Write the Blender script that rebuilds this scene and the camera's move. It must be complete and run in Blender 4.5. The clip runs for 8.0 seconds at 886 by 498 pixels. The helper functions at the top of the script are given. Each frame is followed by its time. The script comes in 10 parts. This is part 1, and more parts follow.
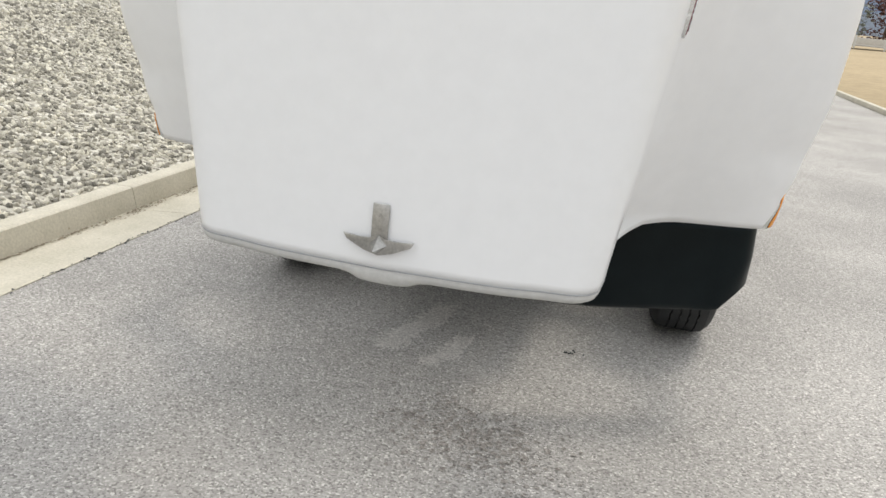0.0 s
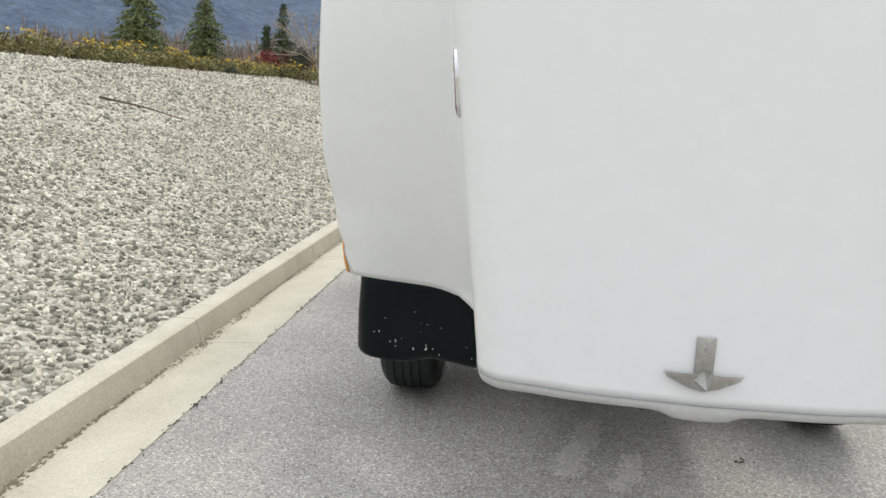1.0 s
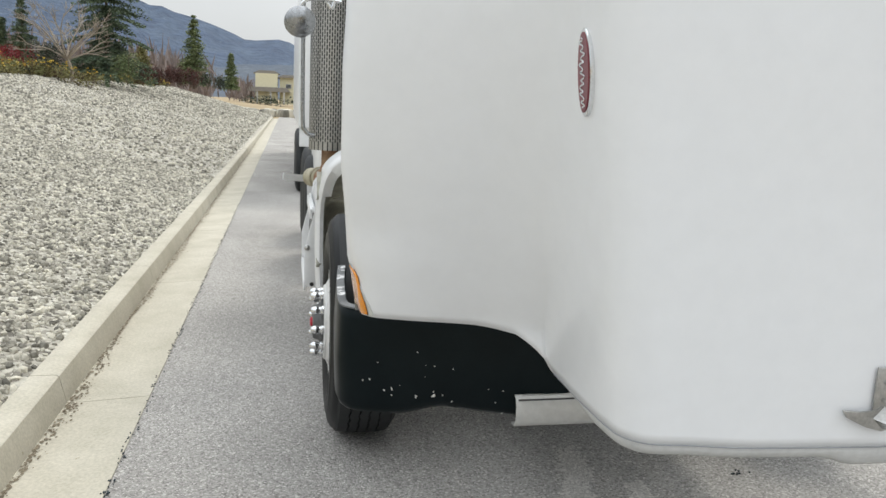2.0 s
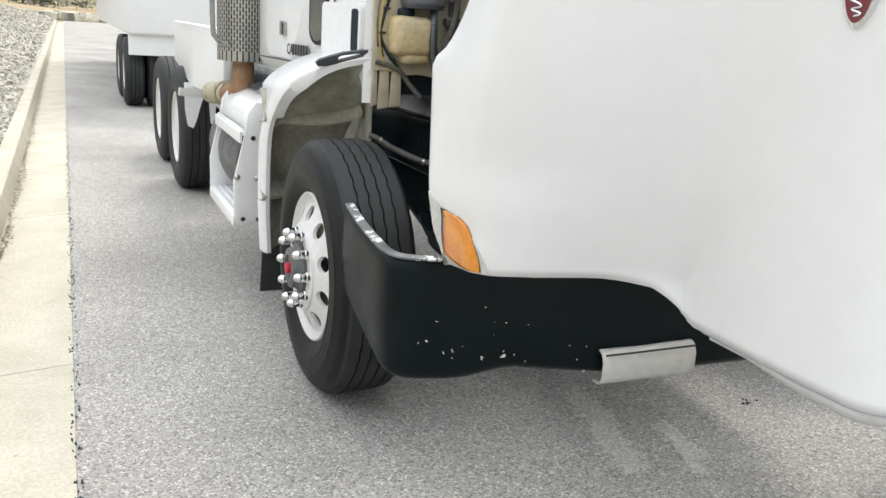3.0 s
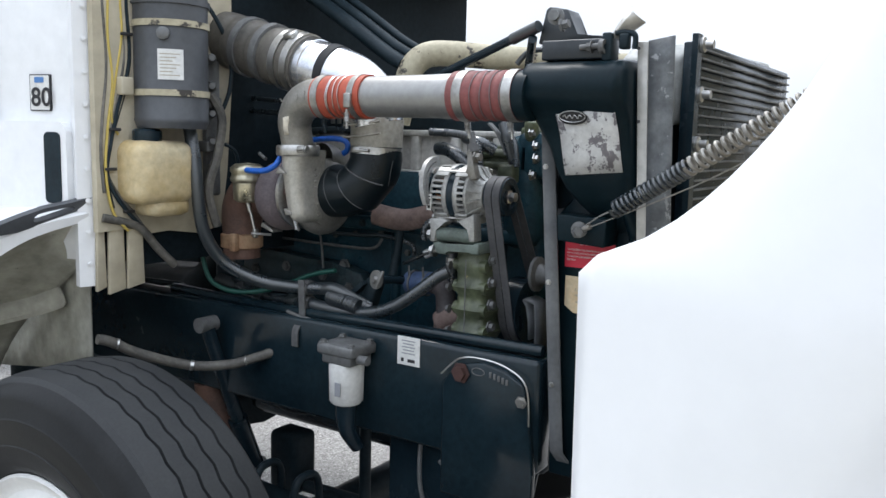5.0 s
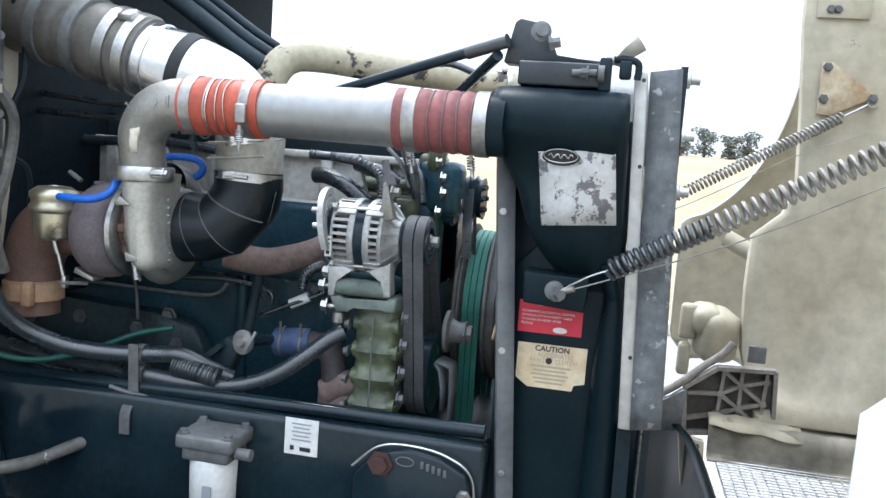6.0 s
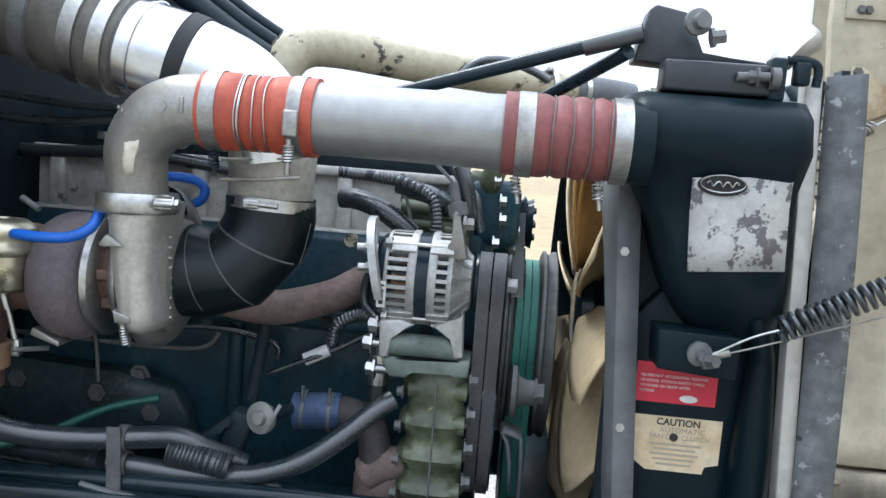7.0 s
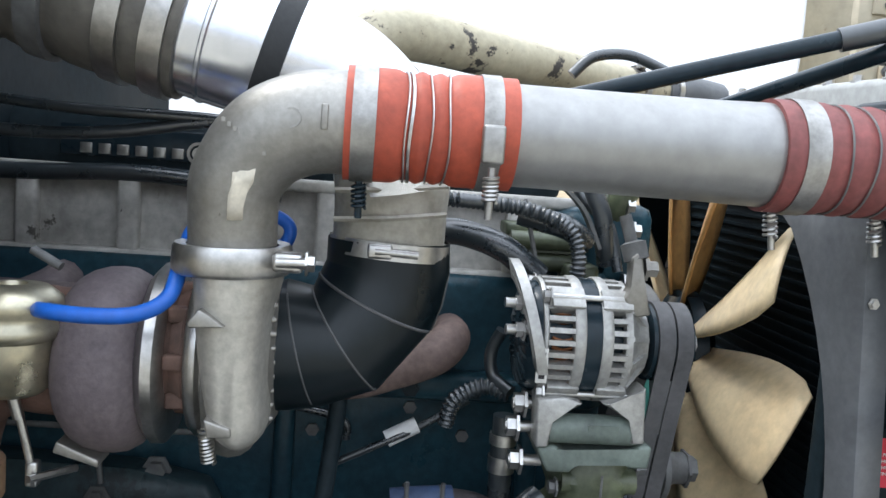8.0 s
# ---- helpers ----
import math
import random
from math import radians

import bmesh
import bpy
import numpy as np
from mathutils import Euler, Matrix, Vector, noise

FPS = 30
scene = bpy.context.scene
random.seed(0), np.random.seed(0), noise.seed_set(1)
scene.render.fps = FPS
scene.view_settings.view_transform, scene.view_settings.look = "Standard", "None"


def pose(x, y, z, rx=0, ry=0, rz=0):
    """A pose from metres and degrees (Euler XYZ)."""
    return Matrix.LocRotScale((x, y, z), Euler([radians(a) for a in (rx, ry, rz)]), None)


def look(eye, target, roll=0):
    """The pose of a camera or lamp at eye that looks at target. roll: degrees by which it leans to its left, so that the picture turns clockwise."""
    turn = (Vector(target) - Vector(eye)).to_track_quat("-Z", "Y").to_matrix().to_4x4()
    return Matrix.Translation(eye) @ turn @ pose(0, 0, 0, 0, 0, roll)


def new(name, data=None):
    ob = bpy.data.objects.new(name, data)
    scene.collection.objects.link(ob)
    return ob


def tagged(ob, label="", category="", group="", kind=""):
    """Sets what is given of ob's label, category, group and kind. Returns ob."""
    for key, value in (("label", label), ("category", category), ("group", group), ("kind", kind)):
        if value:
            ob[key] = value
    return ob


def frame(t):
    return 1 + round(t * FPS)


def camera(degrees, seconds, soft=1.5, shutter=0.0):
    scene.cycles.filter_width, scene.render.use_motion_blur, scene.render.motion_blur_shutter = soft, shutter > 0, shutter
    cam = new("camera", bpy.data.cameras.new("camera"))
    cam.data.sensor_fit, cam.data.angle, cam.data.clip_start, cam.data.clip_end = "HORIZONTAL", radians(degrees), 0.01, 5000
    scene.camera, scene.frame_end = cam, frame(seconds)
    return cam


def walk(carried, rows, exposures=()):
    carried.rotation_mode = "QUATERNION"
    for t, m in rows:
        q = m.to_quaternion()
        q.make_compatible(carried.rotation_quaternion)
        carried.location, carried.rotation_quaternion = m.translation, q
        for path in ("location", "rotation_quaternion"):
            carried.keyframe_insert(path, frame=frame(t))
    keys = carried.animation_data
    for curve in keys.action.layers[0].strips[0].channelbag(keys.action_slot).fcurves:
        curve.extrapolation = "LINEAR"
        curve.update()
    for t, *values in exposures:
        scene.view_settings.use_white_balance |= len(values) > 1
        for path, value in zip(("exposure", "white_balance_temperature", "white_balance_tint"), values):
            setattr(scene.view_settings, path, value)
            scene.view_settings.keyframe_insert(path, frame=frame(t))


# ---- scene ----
from mathutils.bvhtree import BVHTree
cam = camera(56.0, 8.0)
PATH = [
    (0, (0.811, -4.393, 1.594), (0.427, -2.518, 1.012), 6.2),
    (0.5, (0.198, -4.525, 1.601), (-0.137, -2.616, 1.105), 4.7),
    (1, (-0.405, -4.409, 1.6), (-0.582, -2.449, 1.244), 3.5),
    (1.5, (-0.892, -4.136, 1.569), (-0.819, -2.154, 1.305), 3.1),
    (1.8, (-1.154, -3.943, 1.577), (-0.9, -1.981, 1.282), 2.7),
    (2, (-1.279, -3.784, 1.554), (-0.907, -1.848, 1.218), 2.6),
    (2.2, (-1.433, -3.648, 1.554), (-0.959, -1.743, 1.172), 2.9),
    (3.3, (-2.028, -2.837, 1.472), (-1.1, -1.159, 0.902), 3.7),
    (3.5, (-2.064, -2.663, 1.461), (-1.057, -1.042, 0.862), 3.4),
    (4, (-2.105, -2.245, 1.486), (-0.92, -0.725, 0.953), 2.2),
    (4.5, (-2.093, -1.842, 1.548), (-0.624, -0.526, 1.217), 1.4),
    (4.7, (-2.063, -1.714, 1.547), (-0.513, -0.483, 1.262), 1.3),
    (5.8, (-1.837, -1.012, 1.61), (0.059, -0.434, 1.34), 3.9),
    (6, (-1.831, -0.904, 1.599), (0.112, -0.491, 1.37), 4.3),
    (6.5, (-1.707, -0.706, 1.596), (0.269, -0.473, 1.397), 4.2),
    (7, (-1.529, -0.524, 1.612), (0.455, -0.382, 1.396), 4.6),
    (7.5, (-1.391, -0.293, 1.623), (0.594, -0.342, 1.384), 4.7),
    (8, (-1.205, -0.14, 1.623), (0.775, -0.325, 1.413), 4.3),
]
walk(cam, [(t, look(e, g, r)) for t, e, g, r in PATH], exposures=[(0, -0.05, 6950, 9), (1.2, -0.08, 6800, 7), (2.2, -0.1, 6750, 7), (3.3, 0.44, 6800, 9), (4.2, 0.44, 6600, 10), (4.7, 0.28, 6350, 10), (5.8, 0.98, 5850, 8), (6.5, 0.80, 5850, 8), (7.0, 0.72, 5900, 8), (7.5, 0.9, 6050, 9), (8, 0.78, 6100, 9)])

# ---- sky and sun: bright overcast ----
world = bpy.data.worlds.new("sky")
scene.world = world
world.use_nodes = True
wn, wl = world.node_tree.nodes, world.node_tree.links
sky = wn.new("ShaderNodeTexSky")
sky.sky_type, sky.sun_disc = "NISHITA", False
sky.sun_elevation, sky.sun_rotation = radians(52), radians(20)
sky.air_density, sky.dust_density = 1.0, 4.0
soft_white = wn.new("ShaderNodeMixRGB")
soft_white.inputs[0].default_value = 0.86
soft_white.inputs[2].default_value = (9.3, 9.75, 10.5, 1)
wl.new(sky.outputs[0], soft_white.inputs[1])
# overcast luminance rises from the horizon to the zenith
where = wn.new("ShaderNodeTexCoord")
height = wn.new("ShaderNodeSeparateXYZ")
wl.new(where.outputs["Generated"], height.inputs[0])
rise_ = wn.new("ShaderNodeMapRange")
rise_.inputs[1].default_value, rise_.inputs[2].default_value = 0.0, 1.0
rise_.inputs[3].default_value, rise_.inputs[4].default_value = 0.50, 1.52
wl.new(height.outputs[2], rise_.inputs[0])
clouds = wn.new("ShaderNodeTexNoise")
clouds.inputs["Scale"].default_value, clouds.inputs["Detail"].default_value = 3.2, 6
wl.new(where.outputs["Generated"], clouds.inputs["Vector"])
cloud_tone = wn.new("ShaderNodeMapRange")
cloud_tone.inputs[1].default_value, cloud_tone.inputs[2].default_value = 0.3, 0.7
cloud_tone.inputs[3].default_value, cloud_tone.inputs[4].default_value = 0.92, 1.08
wl.new(clouds.outputs["Fac"], cloud_tone.inputs[0])
level = wn.new("ShaderNodeMath")
level.operation = "MULTIPLY"
wl.new(rise_.outputs[0], level.inputs[0])
wl.new(cloud_tone.outputs[0], level.inputs[1])
shaded_sky = wn.new("ShaderNodeMixRGB")
shaded_sky.blend_type, shaded_sky.inputs[0].default_value = "MULTIPLY", 1.0
wl.new(soft_white.outputs[0], shaded_sky.inputs[1])
wl.new(level.outputs[0], shaded_sky.inputs[2])
wl.new(shaded_sky.outputs[0], wn["Background"].inputs[0])
wn["Background"].inputs[1].default_value = 0.15
sun = new("sun", bpy.data.lights.new("sun", "SUN"))
sun.data.energy, sun.data.angle, sun.data.color = 1.2, radians(16), (1.0, 0.96, 0.9)
sun.matrix_world = look((6, 9, 18), (0, 0, 0))

# ---- materials ----


def mat(name, col, rough=0.5, metal=0.0, col2=None, big=3.0, fine=60.0, var=0.5, bump=0.1, depth=0.002, island=0.0, obj=0.0, coat=0.0, wear=None, wear_at=0.62, wear_scale=25.0, spec=None):
    """Two-scale surface: large patches of col2 in col, fine grain, optional chips of a third colour."""
    m = bpy.data.materials.new(name)
    m.use_nodes = True
    n, l = m.node_tree.nodes, m.node_tree.links
    p = n["Principled BSDF"]
    tc = n.new("ShaderNodeTexCoord")
    col2 = col2 or tuple(c * 0.8 for c in col)

    def noise_of(scale, detail, rough_=0.6):
        t = n.new("ShaderNodeTexNoise")
        t.inputs["Scale"].default_value, t.inputs["Detail"].default_value, t.inputs["Roughness"].default_value = scale, detail, rough_
        l.new(tc.outputs["Object"], t.inputs["Vector"])
        return t.outputs["Fac"]

    def ramp(src, a, b):
        r = n.new("ShaderNodeMapRange")
        r.inputs[1].default_value, r.inputs[2].default_value = a, b
        l.new(src, r.inputs[0])
        return r.outputs[0]

    def mix(fac, a, b, kind="MIX"):
        x = n.new("ShaderNodeMixRGB")
        x.blend_type = kind
        for i, v in enumerate((fac, a, b)):
            if isinstance(v, (int, float)):
                x.inputs[i].default_value = v
            elif isinstance(v, tuple):
                x.inputs[i].default_value = (*v, 1)
            else:
                l.new(v, x.inputs[i])
        return x.outputs[0]

    large, small = noise_of(big, 5), noise_of(fine, 3)
    fac = n.new("ShaderNodeMath")
    fac.operation = "MULTIPLY"
    l.new(ramp(large, 0.35, 0.7), fac.inputs[0])
    fac.inputs[1].default_value = min(1.0, var * 1.6)
    c = mix(fac.outputs[0], col, col2)
    grain = n.new("ShaderNodeMapRange")
    grain.inputs[1].default_value, grain.inputs[2].default_value = 0.25, 0.75
    grain.inputs[3].default_value, grain.inputs[4].default_value = 1 - 0.35 * var, 1 + 0.2 * var
    l.new(small, grain.inputs[0])
    c = mix(1.0, c, grain.outputs[0], "MULTIPLY")
    for amount, node, out in ((island, "ShaderNodeNewGeometry", "Random Per Island"), (obj, "ShaderNodeObjectInfo", "Random")):
        if amount:
            rnd = n.new("ShaderNodeMapRange")
            rnd.inputs[3].default_value, rnd.inputs[4].default_value = 1 - amount, 1 + amount * 0.6
            l.new(n.new(node).outputs[out], rnd.inputs[0])
            c = mix(1.0, c, rnd.outputs[0], "MULTIPLY")
    rg = n.new("ShaderNodeMapRange")
    rg.inputs[1].default_value, rg.inputs[2].default_value = 0.3, 0.7
    rg.inputs[3].default_value, rg.inputs[4].default_value = max(0.03, rough - 0.12 * var), min(1, rough + 0.15 * var)
    l.new(large, rg.inputs[0])
    l.new(rg.outputs[0], p.inputs["Roughness"])
    if wear:
        wf = ramp(noise_of(wear_scale, 6, 0.7), wear_at, wear_at + 0.03)
        c = mix(wf, c, wear)
    l.new(c, p.inputs["Base Color"])
    p.inputs["Metallic"].default_value = metal
    if coat:
        p.inputs["Coat Weight"].default_value, p.inputs["Coat Roughness"].default_value = coat, 0.08
    if spec is not None:
        p.inputs["Specular IOR Level"].default_value = spec
    if bump:
        b = n.new("ShaderNodeBump")
        b.inputs["Strength"].default_value, b.inputs["Distance"].default_value = bump, depth
        l.new(small, b.inputs["Height"])
        l.new(b.outputs[0], p.inputs["Normal"])
    return m


WHITE = mat("white_gelcoat", (0.80, 0.81, 0.825), 0.34, col2=(0.775, 0.785, 0.80), big=0.9, fine=14, var=0.07, bump=0.0, coat=0.2)
WHITE_CAB = mat("white_cab_paint", (0.80, 0.81, 0.82), 0.35, col2=(0.71, 0.71, 0.70), big=1.6, fine=25, var=0.16, bump=0.01, coat=0.2)
CREAM = mat("cream_fibreglass", (0.485, 0.44, 0.335), 0.62, col2=(0.36, 0.315, 0.22), big=2.6, fine=18, var=0.6, bump=0.08, wear=(0.27, 0.215, 0.14), wear_at=0.66, wear_scale=6)
LINER = mat("dirty_fender_liner", (0.44, 0.43, 0.365), 0.8, col2=(0.19, 0.185, 0.15), big=4.0, fine=22, var=0.8, bump=0.15, wear=(0.045, 0.042, 0.038), wear_at=0.67, wear_scale=30)
BLACK_BUMPER = mat("black_bumper_paint", (0.0022, 0.0057, 0.0073), 0.33, col2=(0.0052, 0.0103, 0.0122), big=4, fine=120, var=0.5, bump=0.05, spec=0.13)
WORN_EDGE = mat("scuffed_black_edge", (0.055, 0.060, 0.066), 0.38, metal=0.1, col2=(0.19, 0.20, 0.21), big=9, fine=80, var=0.9, bump=0.2, wear=(0.66, 0.67, 0.68), wear_at=0.54, wear_scale=17)
SIDEWALL = mat("black_tyre_sidewall", (0.0060, 0.0068, 0.0075), 0.45, col2=(0.016, 0.017, 0.018), big=5, fine=150, var=0.6, bump=0.12, spec=0.18)
RUBBER = mat("tyre_rubber", (0.020, 0.022, 0.024), 0.62, col2=(0.038, 0.040, 0.041), big=6, fine=150, var=0.5, bump=0.15, spec=0.3)
HOSE = mat("hose_rubber", (0.020, 0.028, 0.034), 0.28, col2=(0.030, 0.037, 0.042), big=9, fine=120, var=0.6, bump=0.10, spec=1.0)
DUSTY_BELT = mat("dusty_grey_belt", (0.10, 0.10, 0.105), 0.6, col2=(0.055, 0.056, 0.06), big=9, fine=110, var=0.7, bump=0.1)
DUSTY_HOSE = mat("dust_grey_hose", (0.16, 0.15, 0.13), 0.6, col2=(0.05, 0.05, 0.047), big=12, fine=90, var=0.9, bump=0.15)
BLACK = mat("black_paint", (0.0075, 0.0165, 0.0240), 0.22, col2=(0.015, 0.0275, 0.0365), big=6, fine=90, var=0.6, bump=0.05, spec=0.26)
RAIL_BLACK = mat("gloss_black_rail_paint", (0.0060, 0.0142, 0.0205), 0.17, col2=(0.0130, 0.0255, 0.0330), big=4, fine=60, var=0.7, bump=0.06, spec=0.34)
BLACK_DUST = mat("dusty_black", (0.0098, 0.0185, 0.0245), 0.45, col2=(0.024, 0.0360, 0.0430), big=5, fine=70, var=0.9, bump=0.2, spec=0.14)
TANK = mat("charge_cooler_black", (0.0036, 0.0108, 0.0155), 0.36, col2=(0.0085, 0.0185, 0.0235), big=5, fine=100, var=0.6, bump=0.05, spec=0.13, wear=(0.026, 0.038, 0.042), wear_at=0.70, wear_scale=7)
# firewall black: the shade behind the hoses is put into the colour
FIREWALL = mat("shaded_firewall", (0.0070, 0.0125, 0.0165), 0.60, col2=(0.016, 0.0235, 0.0285), big=4, fine=50, var=0.8, bump=0.2, spec=0.06)
WHEEL = mat("white_wheel_enamel", (0.68, 0.68, 0.67), 0.38, col2=(0.60, 0.595, 0.57), big=5, fine=40, var=0.25, bump=0.02)
CHROME = mat("chrome", (0.82, 0.83, 0.84), 0.12, metal=1.0, big=20, fine=90, var=0.3, bump=0.02)
STEEL = mat("bright_steel", (0.58, 0.58, 0.57), 0.34, metal=1.0, col2=(0.40, 0.39, 0.37), big=14, fine=110, var=0.6, bump=0.08)
ALU = mat("cast_aluminium", (0.37, 0.36, 0.335), 0.46, metal=0.8, col2=(0.24, 0.232, 0.21), big=6, fine=140, var=0.5, bump=0.22, depth=0.001, wear=(0.11, 0.10, 0.09), wear_at=0.72, wear_scale=26)
ALU_TUBE = mat("dull_aluminium_tube", (0.32, 0.32, 0.315), 0.45, metal=0.7, col2=(0.25, 0.245, 0.23), big=3, fine=60, var=0.45, bump=0.03)
POLISHED = mat("polished_aluminium", (0.78, 0.80, 0.84), 0.22, metal=0.95, col2=(0.62, 0.64, 0.69), big=9, fine=40, var=0.4, bump=0.05)
RED_HOSE = mat("orange_red_silicone", (0.42, 0.075, 0.035), 0.55, col2=(0.30, 0.055, 0.03), big=16, fine=120, var=0.6, bump=0.15)
RED_HOSE_2 = mat("faded_maroon_silicone", (0.22, 0.060, 0.055), 0.6, col2=(0.14, 0.05, 0.048), big=14, fine=100, var=0.8, bump=0.15)
GREEN_ENGINE = mat("oily_green_enamel", (0.0205, 0.058, 0.078), 0.32, col2=(0.0130, 0.0340, 0.0480), big=7, fine=70, var=0.9, bump=0.35, wear=(0.022, 0.034, 0.031), wear_at=0.68, wear_scale=18, spec=0.2)
GREEN_PUMP = mat("olive_green_enamel", (0.125, 0.145, 0.085), 0.38, col2=(0.036, 0.046, 0.030), big=16, fine=80, var=0.9, bump=0.25, wear=(0.30, 0.26, 0.12), wear_at=0.66)
GREEN_BRACKET = mat("grey_green_enamel", (0.17, 0.21, 0.185), 0.5, col2=(0.08, 0.10, 0.088), big=14, fine=90, var=0.8, bump=0.2)
BELT_GREEN = mat("green_ribbed_belt", (0.045, 0.23, 0.175), 0.6, col2=(0.026, 0.14, 0.115), big=12, fine=150, var=0.6, bump=0.1)
RUST = mat("heat_rusted_iron", (0.16, 0.085, 0.060), 0.75, col2=(0.09, 0.06, 0.05), big=12, fine=120, var=0.8, bump=0.4)
RUST_PIPE = mat("orange_rust_pipe", (0.27, 0.12, 0.06), 0.75, col2=(0.36, 0.25, 0.15), big=9, fine=90, var=0.8, bump=0.25)
TURBINE = mat("scaled_turbine_iron", (0.165, 0.135, 0.136), 0.58, col2=(0.098, 0.080, 0.088), big=6, fine=130, var=0.8, bump=0.30, wear=(0.17, 0.105, 0.075), wear_at=0.68, wear_scale=9)
DARK_IRON = mat("oily_dark_iron", (0.075, 0.062, 0.064), 0.6, col2=(0.036, 0.034, 0.038), big=12, fine=100, var=0.9, bump=0.3)
PINK_IRON = mat("pinkish_manifold_iron", (0.235, 0.168, 0.148), 0.75, col2=(0.12, 0.088, 0.080), big=14, fine=100, var=0.8, bump=0.3)
BEIGE_PIPE = mat("flaking_beige_pipe", (0.46, 0.42, 0.30), 0.6, col2=(0.36, 0.32, 0.22), big=8, fine=70, var=0.6, bump=0.2, wear=(0.045, 0.040, 0.035), wear_at=0.575, wear_scale=16)
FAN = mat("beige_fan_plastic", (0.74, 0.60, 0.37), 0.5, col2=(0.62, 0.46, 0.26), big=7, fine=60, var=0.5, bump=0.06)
# amber of sun shining through a beige blade, put into the colour
SUNLIT_FAN = mat("sunlit_fan_blade", (0.58, 0.34, 0.12), 0.5, col2=(0.44, 0.23, 0.08), big=7, fine=60, var=0.7, bump=0.1)
BLUE = mat("blue_silicone_hose", (0.012, 0.115, 0.52), 0.42, col2=(0.01, 0.08, 0.36), big=16, fine=90, var=0.4, bump=0.05)
NAVY = mat("navy_silicone_hose", (0.045, 0.08, 0.17), 0.55, col2=(0.025, 0.04, 0.085), big=18, fine=90, var=0.8, bump=0.2)
ZINC = mat("yellow_zinc_plate", (0.58, 0.53, 0.38), 0.32, metal=0.9, col2=(0.42, 0.40, 0.32), big=18, fine=70, var=0.7, bump=0.05)
GREY_METAL = mat("dull_grey_metal", (0.17, 0.175, 0.175), 0.6, metal=0.3, col2=(0.10, 0.10, 0.10), big=9, fine=60, var=0.8, bump=0.25)
GREY_SHROUD = mat("grey_shroud_plastic", (0.150, 0.158, 0.166), 0.5, col2=(0.085, 0.091, 0.098), big=5, fine=70, var=0.6, bump=0.12)
GREY_SHROUD_PALE = mat("pale_grey_top_tank", (0.36, 0.37, 0.36), 0.55, col2=(0.26, 0.265, 0.25), big=6, fine=70, var=0.6, bump=0.1)
BAFFLE = mat("weathered_grey_baffle", (0.085, 0.092, 0.10), 0.7, col2=(0.17, 0.18, 0.185), big=22, fine=45, var=1.0, bump=0.4, wear=(0.27, 0.28, 0.285), wear_at=0.60, wear_scale=38)
DULL_CLAMP = mat("dull_steel_clamp", (0.42, 0.415, 0.40), 0.42, metal=0.9, col2=(0.26, 0.255, 0.24), big=18, fine=80, var=0.8, bump=0.1)
ADAPTER = mat("stained_pale_alloy", (0.42, 0.405, 0.36), 0.5, metal=0.35, col2=(0.26, 0.245, 0.20), big=9, fine=70, var=0.8, bump=0.2, wear=(0.12, 0.10, 0.07), wear_at=0.66, wear_scale=14)
STRIP = mat("bare_metal_strip", (0.55, 0.54, 0.51), 0.5, metal=0.5, col2=(0.42, 0.41, 0.38), big=9, fine=50, var=0.5, bump=0.1)
JUG = mat("yellowed_plastic", (0.62, 0.54, 0.36), 0.5, col2=(0.48, 0.36, 0.17), big=7, fine=40, var=0.7, bump=0.05)
LABEL = mat("paper_label", (0.70, 0.70, 0.68), 0.7, col2=(0.60, 0.60, 0.57), big=30, fine=90, var=0.4, bump=0.03)
PEELED = mat("peeled_silver_label", (0.60, 0.60, 0.59), 0.55, col2=(0.48, 0.48, 0.47), big=14, fine=80, var=0.5, bump=0.1, wear=(0.15, 0.14, 0.15), wear_at=0.53, wear_scale=30)
AMBER = mat("amber_lens", (0.80, 0.30, 0.008), 0.16, col2=(0.70, 0.20, 0.006), big=16, fine=120, var=0.7, bump=0.2, coat=0.6)
CAUTION_RED = mat("red_decal", (0.55, 0.022, 0.05), 0.5, var=0.2, bump=0.02)
CAUTION_CREAM = mat("cream_decal", (0.68, 0.62, 0.47), 0.55, col2=(0.60, 0.42, 0.22), big=14, fine=70, var=0.5, bump=0.02)
INK = mat("black_ink", (0.02, 0.02, 0.022), 0.6, var=0.2, bump=0.0)
FADED_INK = mat("faded_ink", (0.38, 0.34, 0.26), 0.6, var=0.2, bump=0.0)
GREY_INK = mat("grey_ink", (0.30, 0.31, 0.33), 0.6, var=0.2, bump=0.0)
BLUE_INK = mat("blue_ink", (0.08, 0.20, 0.45), 0.5, var=0.2, bump=0.0)
EMBLEM_RED = mat("red_enamel_badge", (0.19, 0.022, 0.035), 0.3, var=0.3, bump=0.0, coat=0.4)
GLASS_DARK = mat("dark_glass", (0.02, 0.025, 0.024), 0.05, col2=(0.04, 0.048, 0.042), big=9, fine=30, var=0.4, bump=0.0, spec=1.0, coat=1.0)
BROWN_PANEL = mat("brown_stained_board", (0.28, 0.18, 0.09), 0.8, col2=(0.16, 0.10, 0.06), big=9, fine=40, var=0.8, bump=0.2)
WIRE_YELLOW = mat("yellow_wire", (0.55, 0.42, 0.10), 0.5, var=0.3, bump=0.0)
GREEN_TUBE = mat("green_air_line", (0.012, 0.085, 0.066), 0.45, var=0.3, bump=0.0)
COPPER = mat("copper_pipe", (0.40, 0.17, 0.08), 0.5, metal=0.8, var=0.6, bump=0.1)

# ---- mesh tools ----
BASE = {}


